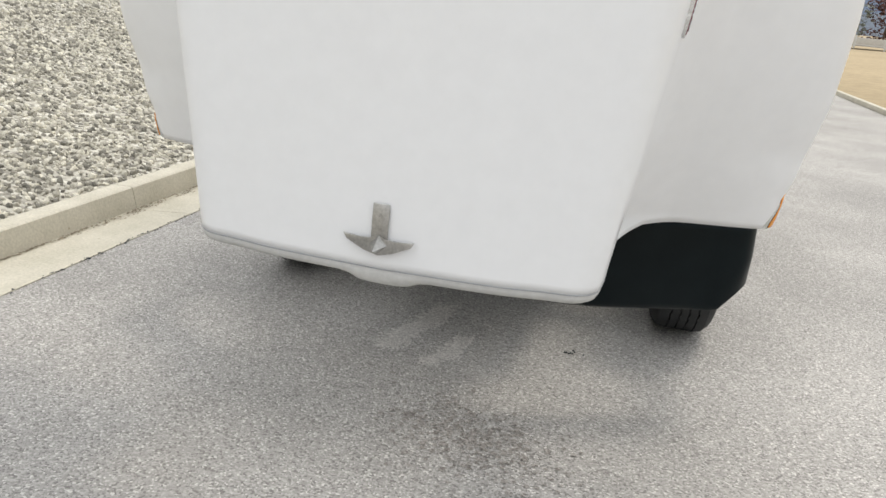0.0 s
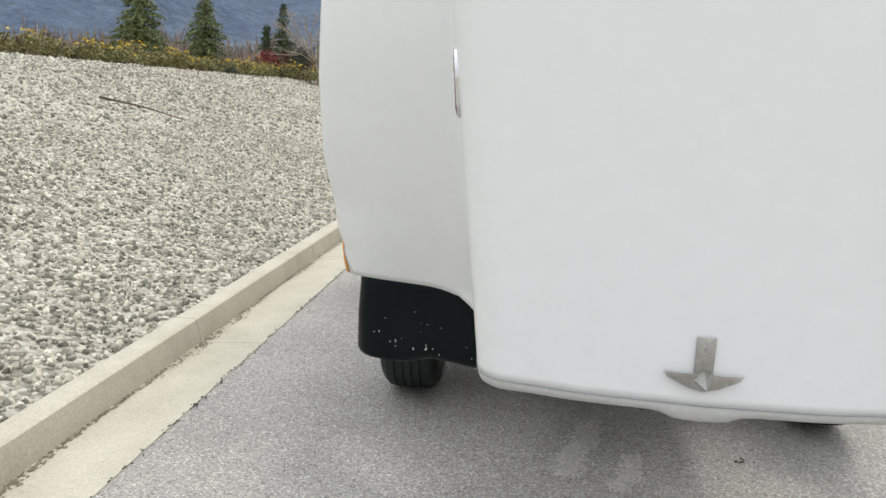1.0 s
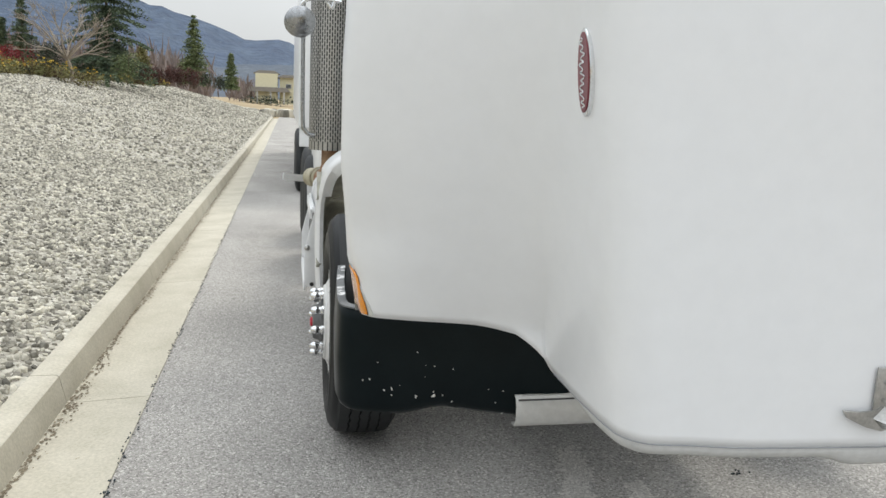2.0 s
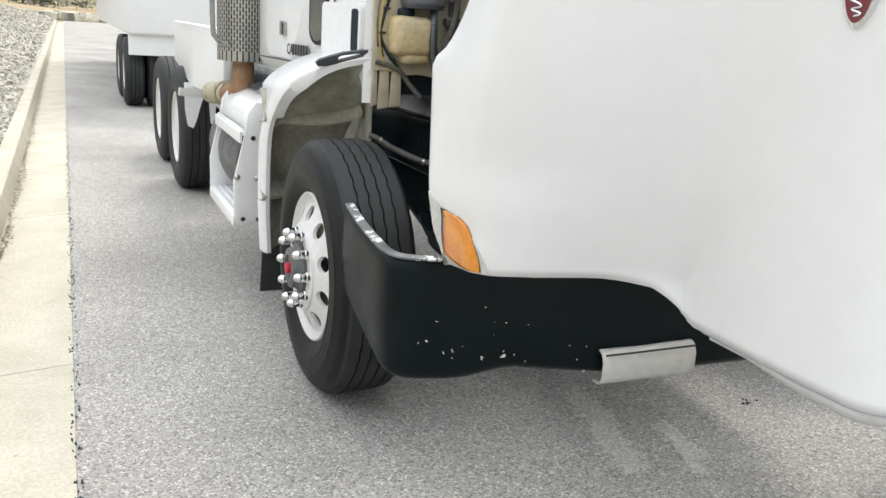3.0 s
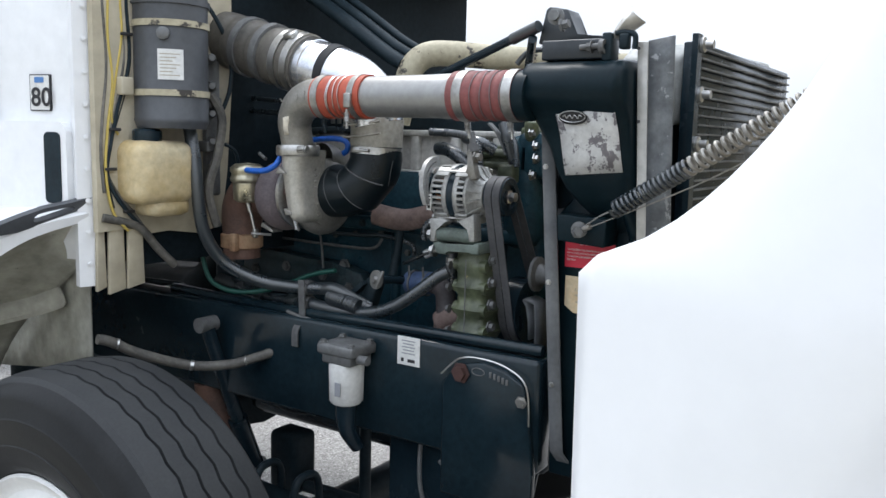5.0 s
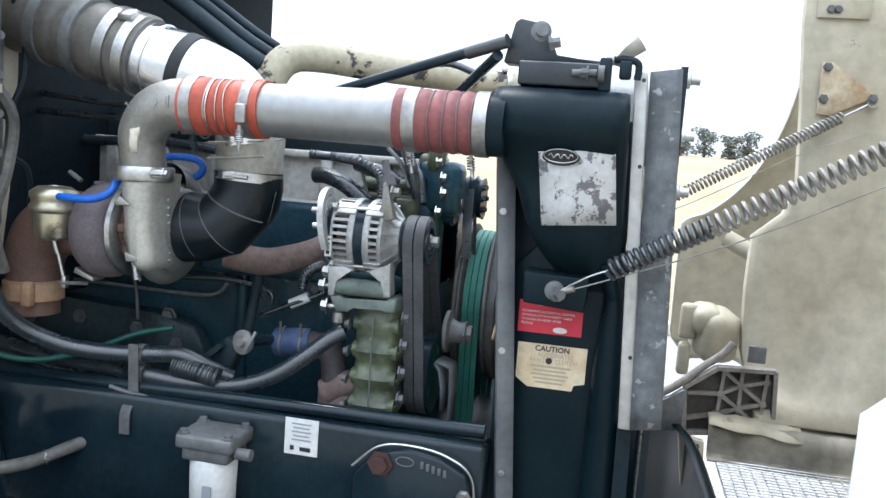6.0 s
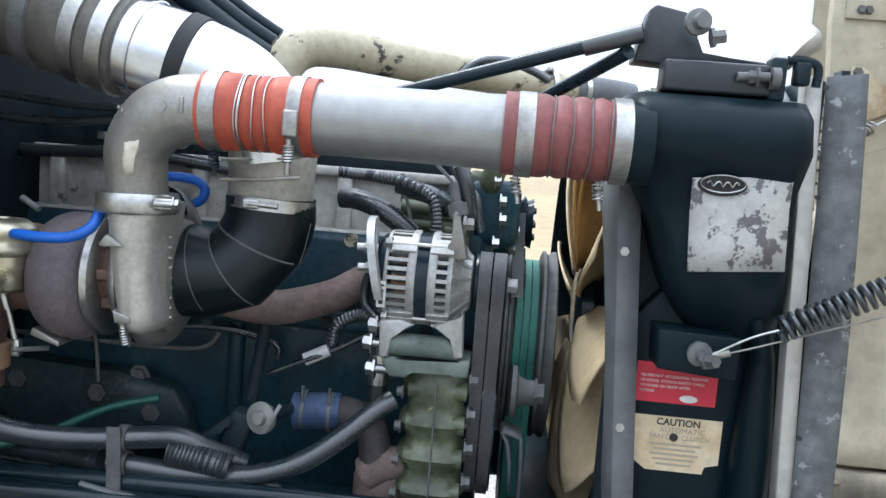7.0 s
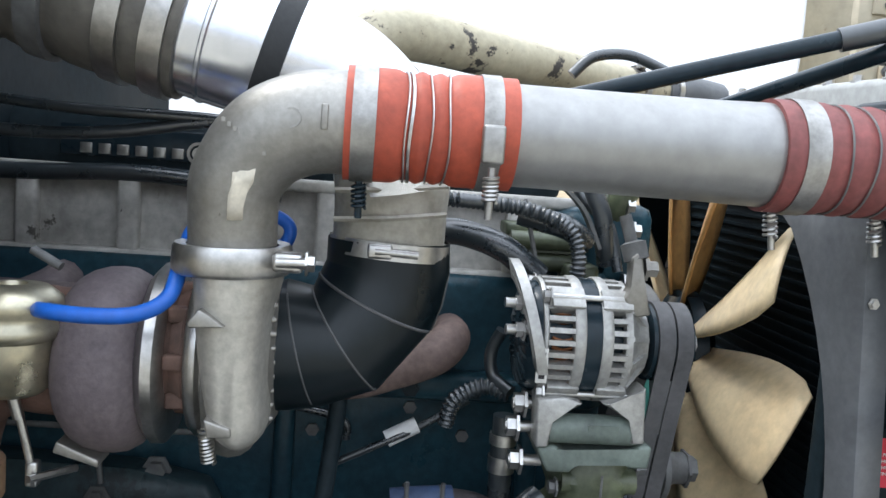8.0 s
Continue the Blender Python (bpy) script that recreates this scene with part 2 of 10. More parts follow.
def part(name, bm, material, parent=None, label="", sharp=47, extra=None, outward=None):
    """Links a bmesh as one mesh object under a thing or a part; the mesh is in the thing's own axes."""
    if outward is None:
        bmesh.ops.recalc_face_normals(bm, faces=bm.faces)
    else:
        # an open sheet: its faces look along the given direction, on the whole
        bm.normal_update()
        if sum(f.normal.dot(Vector(outward)) * f.calc_area() for f in bm.faces) < 0:
            bmesh.ops.reverse_faces(bm, faces=bm.faces)
    me = bpy.data.meshes.new(name)
    bm.to_mesh(me)
    bm.free()
    me.polygons.foreach_set("use_smooth", [True] * len(me.polygons))
    me.set_sharp_from_angle(angle=radians(sharp))
    me.materials.append(material)
    for m in extra or ():
        me.materials.append(m)
    ob = new(name, me)
    if parent:
        ob.parent = parent
        ob.matrix_parent_inverse = BASE.get(parent, Matrix()).inverted()
    if label:
        tagged(ob, label)
    return ob


def pieces(name, bm, material, parent, label=""):
    """Like part(), with every separate piece of the bmesh an object of its own."""
    seen, out = set(), []
    for v in bm.verts:
        if v in seen:
            continue
        stack, group = [v], []
        seen.add(v)
        while stack:
            w = stack.pop()
            group.append(w)
            for e in w.link_edges:
                o = e.other_vert(w)
                if o not in seen:
                    seen.add(o)
                    stack.append(o)
        b2 = bmesh.new()
        new_of = {w: b2.verts.new(w.co) for w in group}
        for f in {f for w in group for f in w.link_faces}:
            b2.faces.new([new_of[w] for w in f.verts])
        out.append(part(name, b2, material, parent, label))
    bm.free()
    return out


def thing(name, at, label, category, group="", kind=""):
    ob = new(name)
    ob.location = at
    ob.empty_display_size = 0.2
    BASE[ob] = Matrix.Translation(at)
    return tagged(ob, label, category, group, kind)


def curve_points(pts, steps=6):
    """A smooth line through the points."""
    p = [Vector(q) for q in pts]
    if len(p) < 3:
        return p
    out = []
    for i in range(len(p) - 1):
        a, b, c, d = p[max(i - 1, 0)], p[i], p[i + 1], p[min(i + 2, len(p) - 1)]
        for k in range(steps):
            t = k / steps
            out.append(0.5 * (2 * b + (c - a) * t + (2 * a - 5 * b + 4 * c - d) * t * t + (3 * b - a - 3 * c + d) * t ** 3))
    return out + [p[-1]]


def tube(bm, pts, r, n=14, steps=6, caps=True, squash=1.0, up=None):
    """A round bar along a smooth line; r is one radius, a list spread along the line, or a function of the length."""
    line = curve_points(pts, steps) if steps > 1 else [Vector(q) for q in pts]
    length = [0.0]
    for a, b in zip(line, line[1:]):
        length.append(length[-1] + (b - a).length)
    total = length[-1] or 1.0
    rings, side = [], None
    for i, q in enumerate(line):
        d = (line[min(i + 1, len(line) - 1)] - line[max(i - 1, 0)]).normalized()
        if side is None:
            ref = Vector(up) if up else (Vector((0, 0, 1)) if abs(d.z) < 0.9 else Vector((1, 0, 0)))
            side = d.cross(ref).normalized()
        side = (side - d * side.dot(d)).normalized()
        top = side.cross(d)
        if callable(r):
            rad = r(length[i])
        elif isinstance(r, (list, tuple)):
            f = length[i] / total * (len(r) - 1)
            k = min(int(f), len(r) - 2)
            rad = r[k] + (r[k + 1] - r[k]) * (f - k)
        else:
            rad = r
        rings.append([bm.verts.new(q + side * (math.cos(2 * math.pi * j / n) * rad) + top * (math.sin(2 * math.pi * j / n) * rad * squash)) for j in range(n)])
    for a, b in zip(rings, rings[1:]):
        for j in range(n):
            bm.faces.new((a[j], a[(j + 1) % n], b[(j + 1) % n], b[j]))
    if caps:
        bm.faces.new(rings[0][::-1])
        bm.faces.new(rings[-1])
    return bm


def lathe(bm, prof, origin, axis, n=32, close=False, wave=None, ends=True):
    """Turns (radius, height) pairs round an axis."""
    axis = Vector(axis).normalized()
    u = axis.cross(Vector((0, 0, 1)) if abs(axis.z) < 0.9 else Vector((0, 1, 0))).normalized()
    v = axis.cross(u)
    o = Vector(origin)
    rows = []
    for k, (rad, h) in enumerate(prof):
        if rad < 1e-6:
            rows.append([bm.verts.new(o + axis * h)] * n)
        else:
            rows.append([bm.verts.new(o + axis * (h + (wave(k, j) if wave else 0)) + (u * math.cos(2 * math.pi * j / n) + v * math.sin(2 * math.pi * j / n)) * rad) for j in range(n)])
    pairs = list(zip(rows, rows[1:])) + ([(rows[-1], rows[0])] if close else [])
    for a, b in pairs:
        for j in range(n):
            f = []
            for w in (a[j], a[(j + 1) % n], b[(j + 1) % n], b[j]):
                if w not in f:
                    f.append(w)
            if len(f) > 2:
                bm.faces.new(f)
    if not close and ends:
        for row in (rows[0], rows[-1]):
            if row[0] is not row[1]:
                bm.faces.new(row)
    return bm


def box(bm, centre, size, rot=(0, 0, 0), bevel=0.0, seg=2):
    m = pose(*centre, *rot) @ Matrix.Diagonal((*size, 1))
    made = bmesh.ops.create_cube(bm, size=1.0, matrix=m)["verts"]
    if bevel:
        edges = list({e for w in made for e in w.link_edges})
        bmesh.ops.bevel(bm, geom=edges, offset=bevel, segments=seg, profile=0.5, affect="EDGES")
    return bm


def prism(bm, poly, origin, u, v, depth, bevel=0.0):
    """A plate: the outline in the axes u and v at origin, thick along u x v."""
    u, v, o = Vector(u), Vector(v), Vector(origin)
    w = u.cross(v).normalized() * depth
    a = [bm.verts.new(o + u * p[0] + v * p[1]) for p in poly]
    b = [bm.verts.new(o + u * p[0] + v * p[1] + w) for p in poly]
    faces = [bm.faces.new(a[::-1]), bm.faces.new(b)]
    n = len(poly)
    for i in range(n):
        faces.append(bm.faces.new((a[i], a[(i + 1) % n], b[(i + 1) % n], b[i])))
    if bevel:
        edges = list({e for f in faces for e in f.edges})
        bmesh.ops.bevel(bm, geom=edges, offset=bevel, segments=2, profile=0.5, affect="EDGES")
    return bm


def loft(bm, rows, close_u=False):
    vs = [[bm.verts.new(p) for p in row] for row in rows]
    for a, b in zip(vs, vs[1:]):
        m = len(a)
        for j in range(m if close_u else m - 1):
            bm.faces.new((a[j], a[(j + 1) % m], b[(j + 1) % m], b[j]))
    return vs


def bolt(bm, at, axis, r=0.008, h=0.007):
    lathe(bm, [(r * 1.5, 0), (r * 1.5, h * 0.25), (r, h * 0.25), (r, h), (0, h)], at, axis, n=6)
    return bm


def sweep_flat(bm, pts, width, thick, across, steps=6):
    """A flat band along a line, its width along the direction across."""
    line = curve_points(pts, steps)
    a = Vector(across).normalized()
    rows = []
    for i, q in enumerate(line):
        d = (line[min(i + 1, len(line) - 1)] - line[max(i - 1, 0)]).normalized()
        nrm = d.cross(a).normalized()
        aa = nrm.cross(d).normalized()
        rows.append([q + aa * width / 2 + nrm * thick / 2, q - aa * width / 2 + nrm * thick / 2, q - aa * width / 2 - nrm * thick / 2, q + aa * width / 2 - nrm * thick / 2])
    vs = loft(bm, rows, close_u=True)
    bm.faces.new(vs[0][::-1])
    bm.faces.new(vs[-1])
    return bm


def B():
    return bmesh.new()


def helix(a, b, r, turns, per=14):
    """Points of a coil from a to b."""
    a, b = Vector(a), Vector(b)
    d = (b - a).normalized()
    s = d.cross(Vector((0, 0, 1))).normalized()
    t = d.cross(s)
    out = []
    for i in range(int(turns * per) + 1):
        k = i / (turns * per)
        an = 2 * math.pi * i / per
        out.append(a + (b - a) * k + s * math.cos(an) * r + t * math.sin(an) * r)
    return out


def lettering(name, text, size, origin, u, v, material, parent, lift=0.0006, bold=0.0):
    """Words in the built-in font, as a thin mesh in the plane of u and v."""
    cu = bpy.data.curves.new(name, "FONT")
    cu.body, cu.size, cu.extrude, cu.offset, cu.resolution_u = text, size, 0.0003, bold, 3
    ob = bpy.data.objects.new(name, cu)
    scene.collection.objects.link(ob)
    me = bpy.data.meshes.new_from_object(ob.evaluated_get(bpy.context.evaluated_depsgraph_get()))
    bpy.data.objects.remove(ob)
    u, v = Vector(u).normalized(), Vector(v).normalized()
    w = u.cross(v)
    m = Matrix((u, v, w)).transposed().to_4x4()
    m.translation = Vector(origin) + w * lift
    me.transform(m)
    me.materials.clear()
    me.materials.append(material)
    o2 = new(name, me)
    o2.parent = parent
    o2.matrix_parent_inverse = BASE.get(parent, Matrix()).inverted()
    return o2


# ---- ground, road, kerbs, gravel bank ----


def speckled(name, tones, scale, rough=0.9, bump=0.6, depth=0.004, patch=0.25, patch_scale=0.7):
    """Packed grains: every cell takes one of the tones, over broad darker and lighter patches."""
    m = bpy.data.materials.new(name)
    m.use_nodes = True
    n, l = m.node_tree.nodes, m.node_tree.links
    p = n["Principled BSDF"]
    p.inputs["Roughness"].default_value = rough
    tc = n.new("ShaderNodeTexCoord")
    vo = n.new("ShaderNodeTexVoronoi")
    vo.inputs["Scale"].default_value = scale
    l.new(tc.outputs["Object"], vo.inputs["Vector"])
    sp = n.new("ShaderNodeSeparateColor")
    l.new(vo.outputs["Color"], sp.inputs[0])
    rp = n.new("ShaderNodeValToRGB")
    rp.color_ramp.interpolation = "CONSTANT"
    while len(rp.color_ramp.elements) < len(tones):
        rp.color_ramp.elements.new(0.5)
    for e, (at, c) in zip(rp.color_ramp.elements, tones):
        e.position, e.color = at, (*c, 1)
    l.new(sp.outputs[0], rp.inputs[0])
    big = n.new("ShaderNodeTexNoise")
    big.inputs["Scale"].default_value, big.inputs["Detail"].default_value = patch_scale, 6
    l.new(tc.outputs["Object"], big.inputs["Vector"])
    mr = n.new("ShaderNodeMapRange")
    mr.inputs[1].default_value, mr.inputs[2].default_value = 0.3, 0.7
    mr.inputs[3].default_value, mr.inputs[4].default_value = 1 - patch, 1 + patch * 0.5
    l.new(big.outputs["Fac"], mr.inputs[0])
    mx = n.new("ShaderNodeMixRGB")
    mx.blend_type, mx.inputs[0].default_value = "MULTIPLY", 1.0
    l.new(rp.outputs[0], mx.inputs[1])
    l.new(mr.outputs[0], mx.inputs[2])
    l.new(mx.outputs[0], p.inputs["Base Color"])
    b = n.new("ShaderNodeBump")
    b.inputs["Strength"].default_value, b.inputs["Distance"].default_value = bump, depth
    b.invert = True
    l.new(vo.outputs["Distance"], b.inputs["Height"])
    l.new(b.outputs[0], p.inputs["Normal"])
    return m


ASPHALT = speckled("worn_grey_asphalt", [(0.0, (0.20, 0.191, 0.178)), (0.14, (0.302, 0.289, 0.270)), (0.42, (0.362, 0.348, 0.328)), (0.72, (0.43, 0.414, 0.390)), (0.93, (0.60, 0.58, 0.545))], 135, bump=0.7, depth=0.004, patch=0.22)
CONCRETE = mat("pale_kerb_concrete", (0.52, 0.488, 0.405), 0.85, col2=(0.42, 0.392, 0.315), big=2.2, fine=70, var=0.6, bump=0.25, wear=(0.33, 0.295, 0.22), wear_at=0.68, wear_scale=5)
GRAVEL = speckled("crushed_stone_bed", [(0.0, (0.16, 0.15, 0.128)), (0.13, (0.31, 0.293, 0.250)), (0.36, (0.44, 0.417, 0.357)), (0.66, (0.54, 0.515, 0.445)), (0.90, (0.66, 0.64, 0.565))], 26, bump=1.0, depth=0.03, patch=0.2, patch_scale=0.5)
STONE = mat("pale_crushed_stone", (0.56, 0.53, 0.445), 0.85, col2=(0.36, 0.34, 0.285), big=4, fine=60, var=0.6, bump=0.2, island=0.72)
FIELD = mat("dry_grass_field", (0.39, 0.30, 0.175), 0.95, col2=(0.30, 0.235, 0.14), big=0.05, fine=2.5, var=0.7, bump=0.4, depth=0.05)
BARK = mat("bark", (0.12, 0.085, 0.06), 0.9, var=0.7, bump=0.5)
PALE_BARK = mat("pale_bare_branches", (0.34, 0.29, 0.23), 0.85, var=0.5, bump=0.2)


def bank_height(x, y):
    """The gravel bank: from the kerb's back up to its crest."""
    k = min(max((-2.55 - x) / 8.45, 0.0), 1.0)
    top = 1.96 + 0.004 * max(y - 15, 0)
    if y > 72:
        top *= max(0.25, 1 - (y - 72) / 26)
    return 0.10 + (top - 0.10) * (0.9 * k + 0.1 * k * k * (3 - 2 * k))


def sheet(name, xs, ys, height, material, label, kind="structure", wobble=0.0):
    bm = B()
    loft(bm, [[Vector((x, y, height(x, y) + wobble * noise.noise((x * 0.9, y * 0.9, 0)))) for x in xs] for y in ys])
    ob = part(name, bm, material)
    return tagged(ob, label, name.replace("_", " "), kind=kind)


def ground_height(x, y):
    if x < -2.7:
        return bank_height(max(x, -11.0), y) - 0.12
    if x < 6.5:
        return -0.06
    return 0.07 + 0.031 * min(x - 6.5, 130)


sheet("ground", [-3000, -600, -120, -40, -20, -13, -11, -9, -7, -5, -3.2, -2.7, -2.3, 2, 6.4, 6.6, 12, 30, 70, 136, 400, 3000],
      [-1500, -200, -60, -20, 0, 15, 30, 45, 62, 72, 76, 80, 85, 90, 98, 120, 250, 800, 3000], ground_height, FIELD,
      "dry tan grass field reaching to the horizon")
bm = B()
box(bm, (2.22, 16, -0.1), (8.376, 112, 0.2))
tagged(part("road", bm, ASPHALT), "worn light grey asphalt road", "road", kind="structure")

xs_bank = [-2.549 - 8.92 * (i / 40) ** 1.3 for i in range(41)]
ys_bank = [-12 + 0.5 * i for i in range(60)] + [18 + 2.2 * i for i in range(40)]
sheet("gravel_bank", xs_bank, ys_bank, lambda x, y: bank_height(x, y) + 0.012 * noise.noise((x * 6, y * 6, 3)), GRAVEL, "sloping bank of pale crushed stone behind the kerb", wobble=0.03)


def stones(name, count, x0, x1, y0, y1, size, seed, label):
    """Loose angular stones strewn over the bank, joined in one mesh."""
    rng = np.random.default_rng(seed)
    g = (1 + 5 ** 0.5) / 2
    v = np.array([(-1, g, 0), (1, g, 0), (-1, -g, 0), (1, -g, 0), (0, -1, g), (0, 1, g), (0, -1, -g), (0, 1, -g), (g, 0, -1), (g, 0, 1), (-g, 0, -1), (-g, 0, 1)], float)
    v /= np.linalg.norm(v[0])
    f = np.array([(0, 11, 5), (0, 5, 1), (0, 1, 7), (0, 7, 10), (0, 10, 11), (1, 5, 9), (5, 11, 4), (11, 10, 2), (10, 7, 6), (7, 1, 8), (3, 9, 4), (3, 4, 2), (3, 2, 6), (3, 6, 8), (3, 8, 9), (4, 9, 5), (2, 4, 11), (6, 2, 10), (8, 6, 7), (9, 8, 1)])
    k = rng.random(count)
    x = x0 + (x1 - x0) * k
    y = y0 + (y1 - y0) * rng.random(count)
    z = np.array([bank_height(a, b) + 0.03 * noise.noise((a * 0.9, b * 0.9, 0)) for a, b in zip(x, y)])
    sc = size * rng.uniform(0.45, 1.25, count)[:, None] * rng.uniform(0.55, 1.2, (count, 3))
    verts = v[None] * rng.uniform(0.7, 1.15, (count, 12, 1)) * sc[:, None, :]
    an = rng.uniform(0, 6.28, (count, 3))
    for i, (a, b) in enumerate(((1, 2), (0, 2), (0, 1))):
        c, s = np.cos(an[:, i])[:, None], np.sin(an[:, i])[:, None]
        p, q = verts[:, :, a].copy(), verts[:, :, b].copy()
        verts[:, :, a], verts[:, :, b] = c * p - s * q, s * p + c * q
    verts += np.stack([x, y, z + size * 0.12], 1)[:, None, :]
    faces = (f[None] + (np.arange(count) * 12)[:, None, None]).reshape(-1, 3)
    me = bpy.data.meshes.new(name)
    me.from_pydata(verts.reshape(-1, 3).tolist(), [], faces.tolist())
    me.materials.append(STONE)
    return tagged(new(name, me), label, "gravel", kind="stuff")


stones("gravel_stones", 30000, -2.565, -6.2, -4.0, 12.0, 0.026, 5, "loose angular pale grey and tan stones")
stones("far_gravel_stones", 17000, -6.0, -11.0, -2.0, 20.0, 0.036, 6, "loose angular pale grey stones up the bank")

stones("distant_gravel_stones", 15000, -2.62, -11.0, 12.0, 40.0, 0.045, 7, "pale grey stones along the far bank")

stones("outlying_gravel_stones", 9000, -2.62, -11.0, 40.0, 74.0, 0.07, 8, "pale grey stones at the far end of the bank")

# kerb and gutter: cast in lengths with open joints
KERB_LINE = [(-2.548, -0.25), (-2.548, 0.114), (-2.540, 0.122), (-2.418, 0.124), (-2.402, 0.116), (-2.368, -0.022)]
GUTTER_LINE = [(-2.368, -0.25), (-2.368, -0.024), (-2.30, -0.022), (-2.16, -0.012), (-1.962, 0.005), (-1.962, -0.25)]


def cast_length(bm, outline, y0, y1):
    prism(bm, [(x, z) for x, z in outline], (0, y1, 0), (1, 0, 0), (0, 0, 1), y1 - y0)


kerb = tagged(thing("kerb", (-2.5, 0, 0), "", ""), "pale cast concrete kerb with open joints", "kerb", kind="structure")
gutter = tagged(thing("gutter", (-2.2, 0, 0), "", ""), "flat pale concrete gutter along the asphalt", "gutter", kind="structure")
joints = [0.56 + 2.88 * i for i in range(-5, 24)]
for a, b in zip(joints, joints[1:]):
    bm = B()
    cast_length(bm, KERB_LINE + [(-2.368, -0.25)], a + 0.004, b - 0.004)
    part("kerb_length", bm, CONCRETE, kerb)
    bm = B()
    cast_length(bm, GUTTER_LINE, a + 0.003, b - 0.003)
    part("gutter_length", bm, CONCRETE, gutter)
bm = B()
box(bm, (6.5, 16, 0.04), (0.16, 112, 0.16), bevel=0.015)
tagged(part("far_kerb", bm, CONCRETE), "low concrete kerb edging the dry field", "kerb", kind="structure")

# crumbs of tar and grit along the asphalt's edge, and a tyre-scrub patch under the truck
bm = B()
rng = random.Random(11)
for i in range(320):
    y = rng.uniform(-3, 9)
    box(bm, (-1.962 + rng.uniform(-0.015, 0.02), y, 0.006), (rng.uniform(0.003, 0.007), rng.uniform(0.005, 0.02), 0.003), (0, 0, rng.uniform(-20, 20)))
tagged(part("asphalt_edge_crumbs", bm, BLACK_DUST), "dark crumbs of asphalt along the gutter edge", "debris", kind="stuff")

# ---- the truck ----
XC = 0.155
truck = thing("semi_truck", (XC, 0.1, 0), "white semi truck with its hood tilted open over a black bumper", "truck")


def mirror_x(p):
    return Vector((2 * XC - p[0], p[1], p[2]))


# hood shell, tilted forward and standing on its nose
def hood_rear(z):
    if z < 1.0:
        return -1.115 - 11.0 * (1.0 - z) ** 2
    if z < 1.425:
        return -1.115
    k = max(0.0, (2.12 - z) / 0.695)
    return -1.115 - 0.362 * (1 - min(k, 1.0) ** 2.2) ** 0.62


def hood_section(z):
    wide = 1.235 + 0.03 * (z - 1.1) if z > 1.1 else 1.235 - 0.19 * (1.1 - z)
    w = 0.655 + 0.13 * (z - 0.8)
    e, f = hood_rear(z), -2.06 - 0.03 * (z - 0.8)
    k = min(max((z - 0.92) / 1.25, 0.0), 1.0)
    r = min(-1.135 - 0.345 * (1 - (1 - k) ** 2), hood_rear(max(z, 1.0)) - 0.004)
    e = max(e, r - 0.062)
    s = min(1.0, (r - f - 0.18) / 0.46)
    q = min(max((1.2 - z) / 0.3, 0.0), 1.0)
    # the flank swells between the lamp and the upper shoulder
    b = 0.042 * min(1.0, max(0.0, (z - 1.04) / 0.34)) ** 0.8 * (1 - 0.4 * min(1.0, max(0.0, (z - 1.65) / 0.3)))
    return [(wide, e), (wide + 0.003 + 0.5 * b, (e + r) / 2 - 0.02), (wide - 0.012 + 0.011 * q + 1.2 * b, r - 0.09 - 0.035 * q), (wide - 0.040 + 0.030 * q + 1.05 * b, r - (0.155 + 0.052 * q) * s), (wide - 0.135 + 0.040 * q + 0.5 * b, r - (0.212 + 0.034 * q) * s), (wide + (w - wide) * 0.62, r - 0.275 * s),
            (w + 0.12 - 0.03 * q, r - (0.315 + 0.02 * q) * s), (w + 0.055 - 0.03 * q, r - 0.37 * s), (w + 0.024 - 0.016 * q, r - (0.45 - 0.05 * q) * s), (w + 0.008, (r - 0.45 * s + f + 0.12) / 2), (w, f + 0.12), (w - 0.018, f + 0.05),
            (w - 0.07, f + 0.012), (w - 0.17, f), (w * 0.5, f - 0.016), (0, f - 0.022)]


HOOD_TOP = 2.55


def hood_point(u, v):
    """u runs from the rear edge of one side over the front to the other; v from the lower edge to the top."""
    side = -1 if u <= 0.5 else 1
    k = min(2 * u if u <= 0.5 else 2 - 2 * u, 1.0) * 15
    low = [0.904, 0.905, 0.913, 0.922, 0.920, 0.911, 0.898, 0.842, 0.806, 0.803, 0.80, 0.796, 0.792, 0.79, 0.785, 0.78]
    i = min(int(k), 14)
    zb = low[i] + (low[i + 1] - low[i]) * (k - i)
    z = zb + (HOOD_TOP - zb) * v
    sec = curve_points([(x, y, 0) for x, y in hood_section(z)], 4)
    j = k * 4
    a = min(int(j), len(sec) - 2)
    p = sec[a].lerp(sec[a + 1], j - a)
    return Vector((XC + side * p.x, p.y, z))


bm = B()
NU, NV = 121, 70
loft(bm, [[hood_point(i / (NU - 1), (j / (NV - 1)) ** 1.0) for i in range(NU)] for j in range(NV)])
hood = part("hood", bm, WHITE, truck, "glossy white fibreglass hood tilted fully forward, cream inside", sharp=60, extra=[CREAM], outward=(0, -1, 0))
thick = hood.modifiers.new("thickness", "SOLIDIFY")
thick.thickness, thick.offset, thick.material_offset, thick.material_offset_rim = 0.014, -1.0, 1, 0

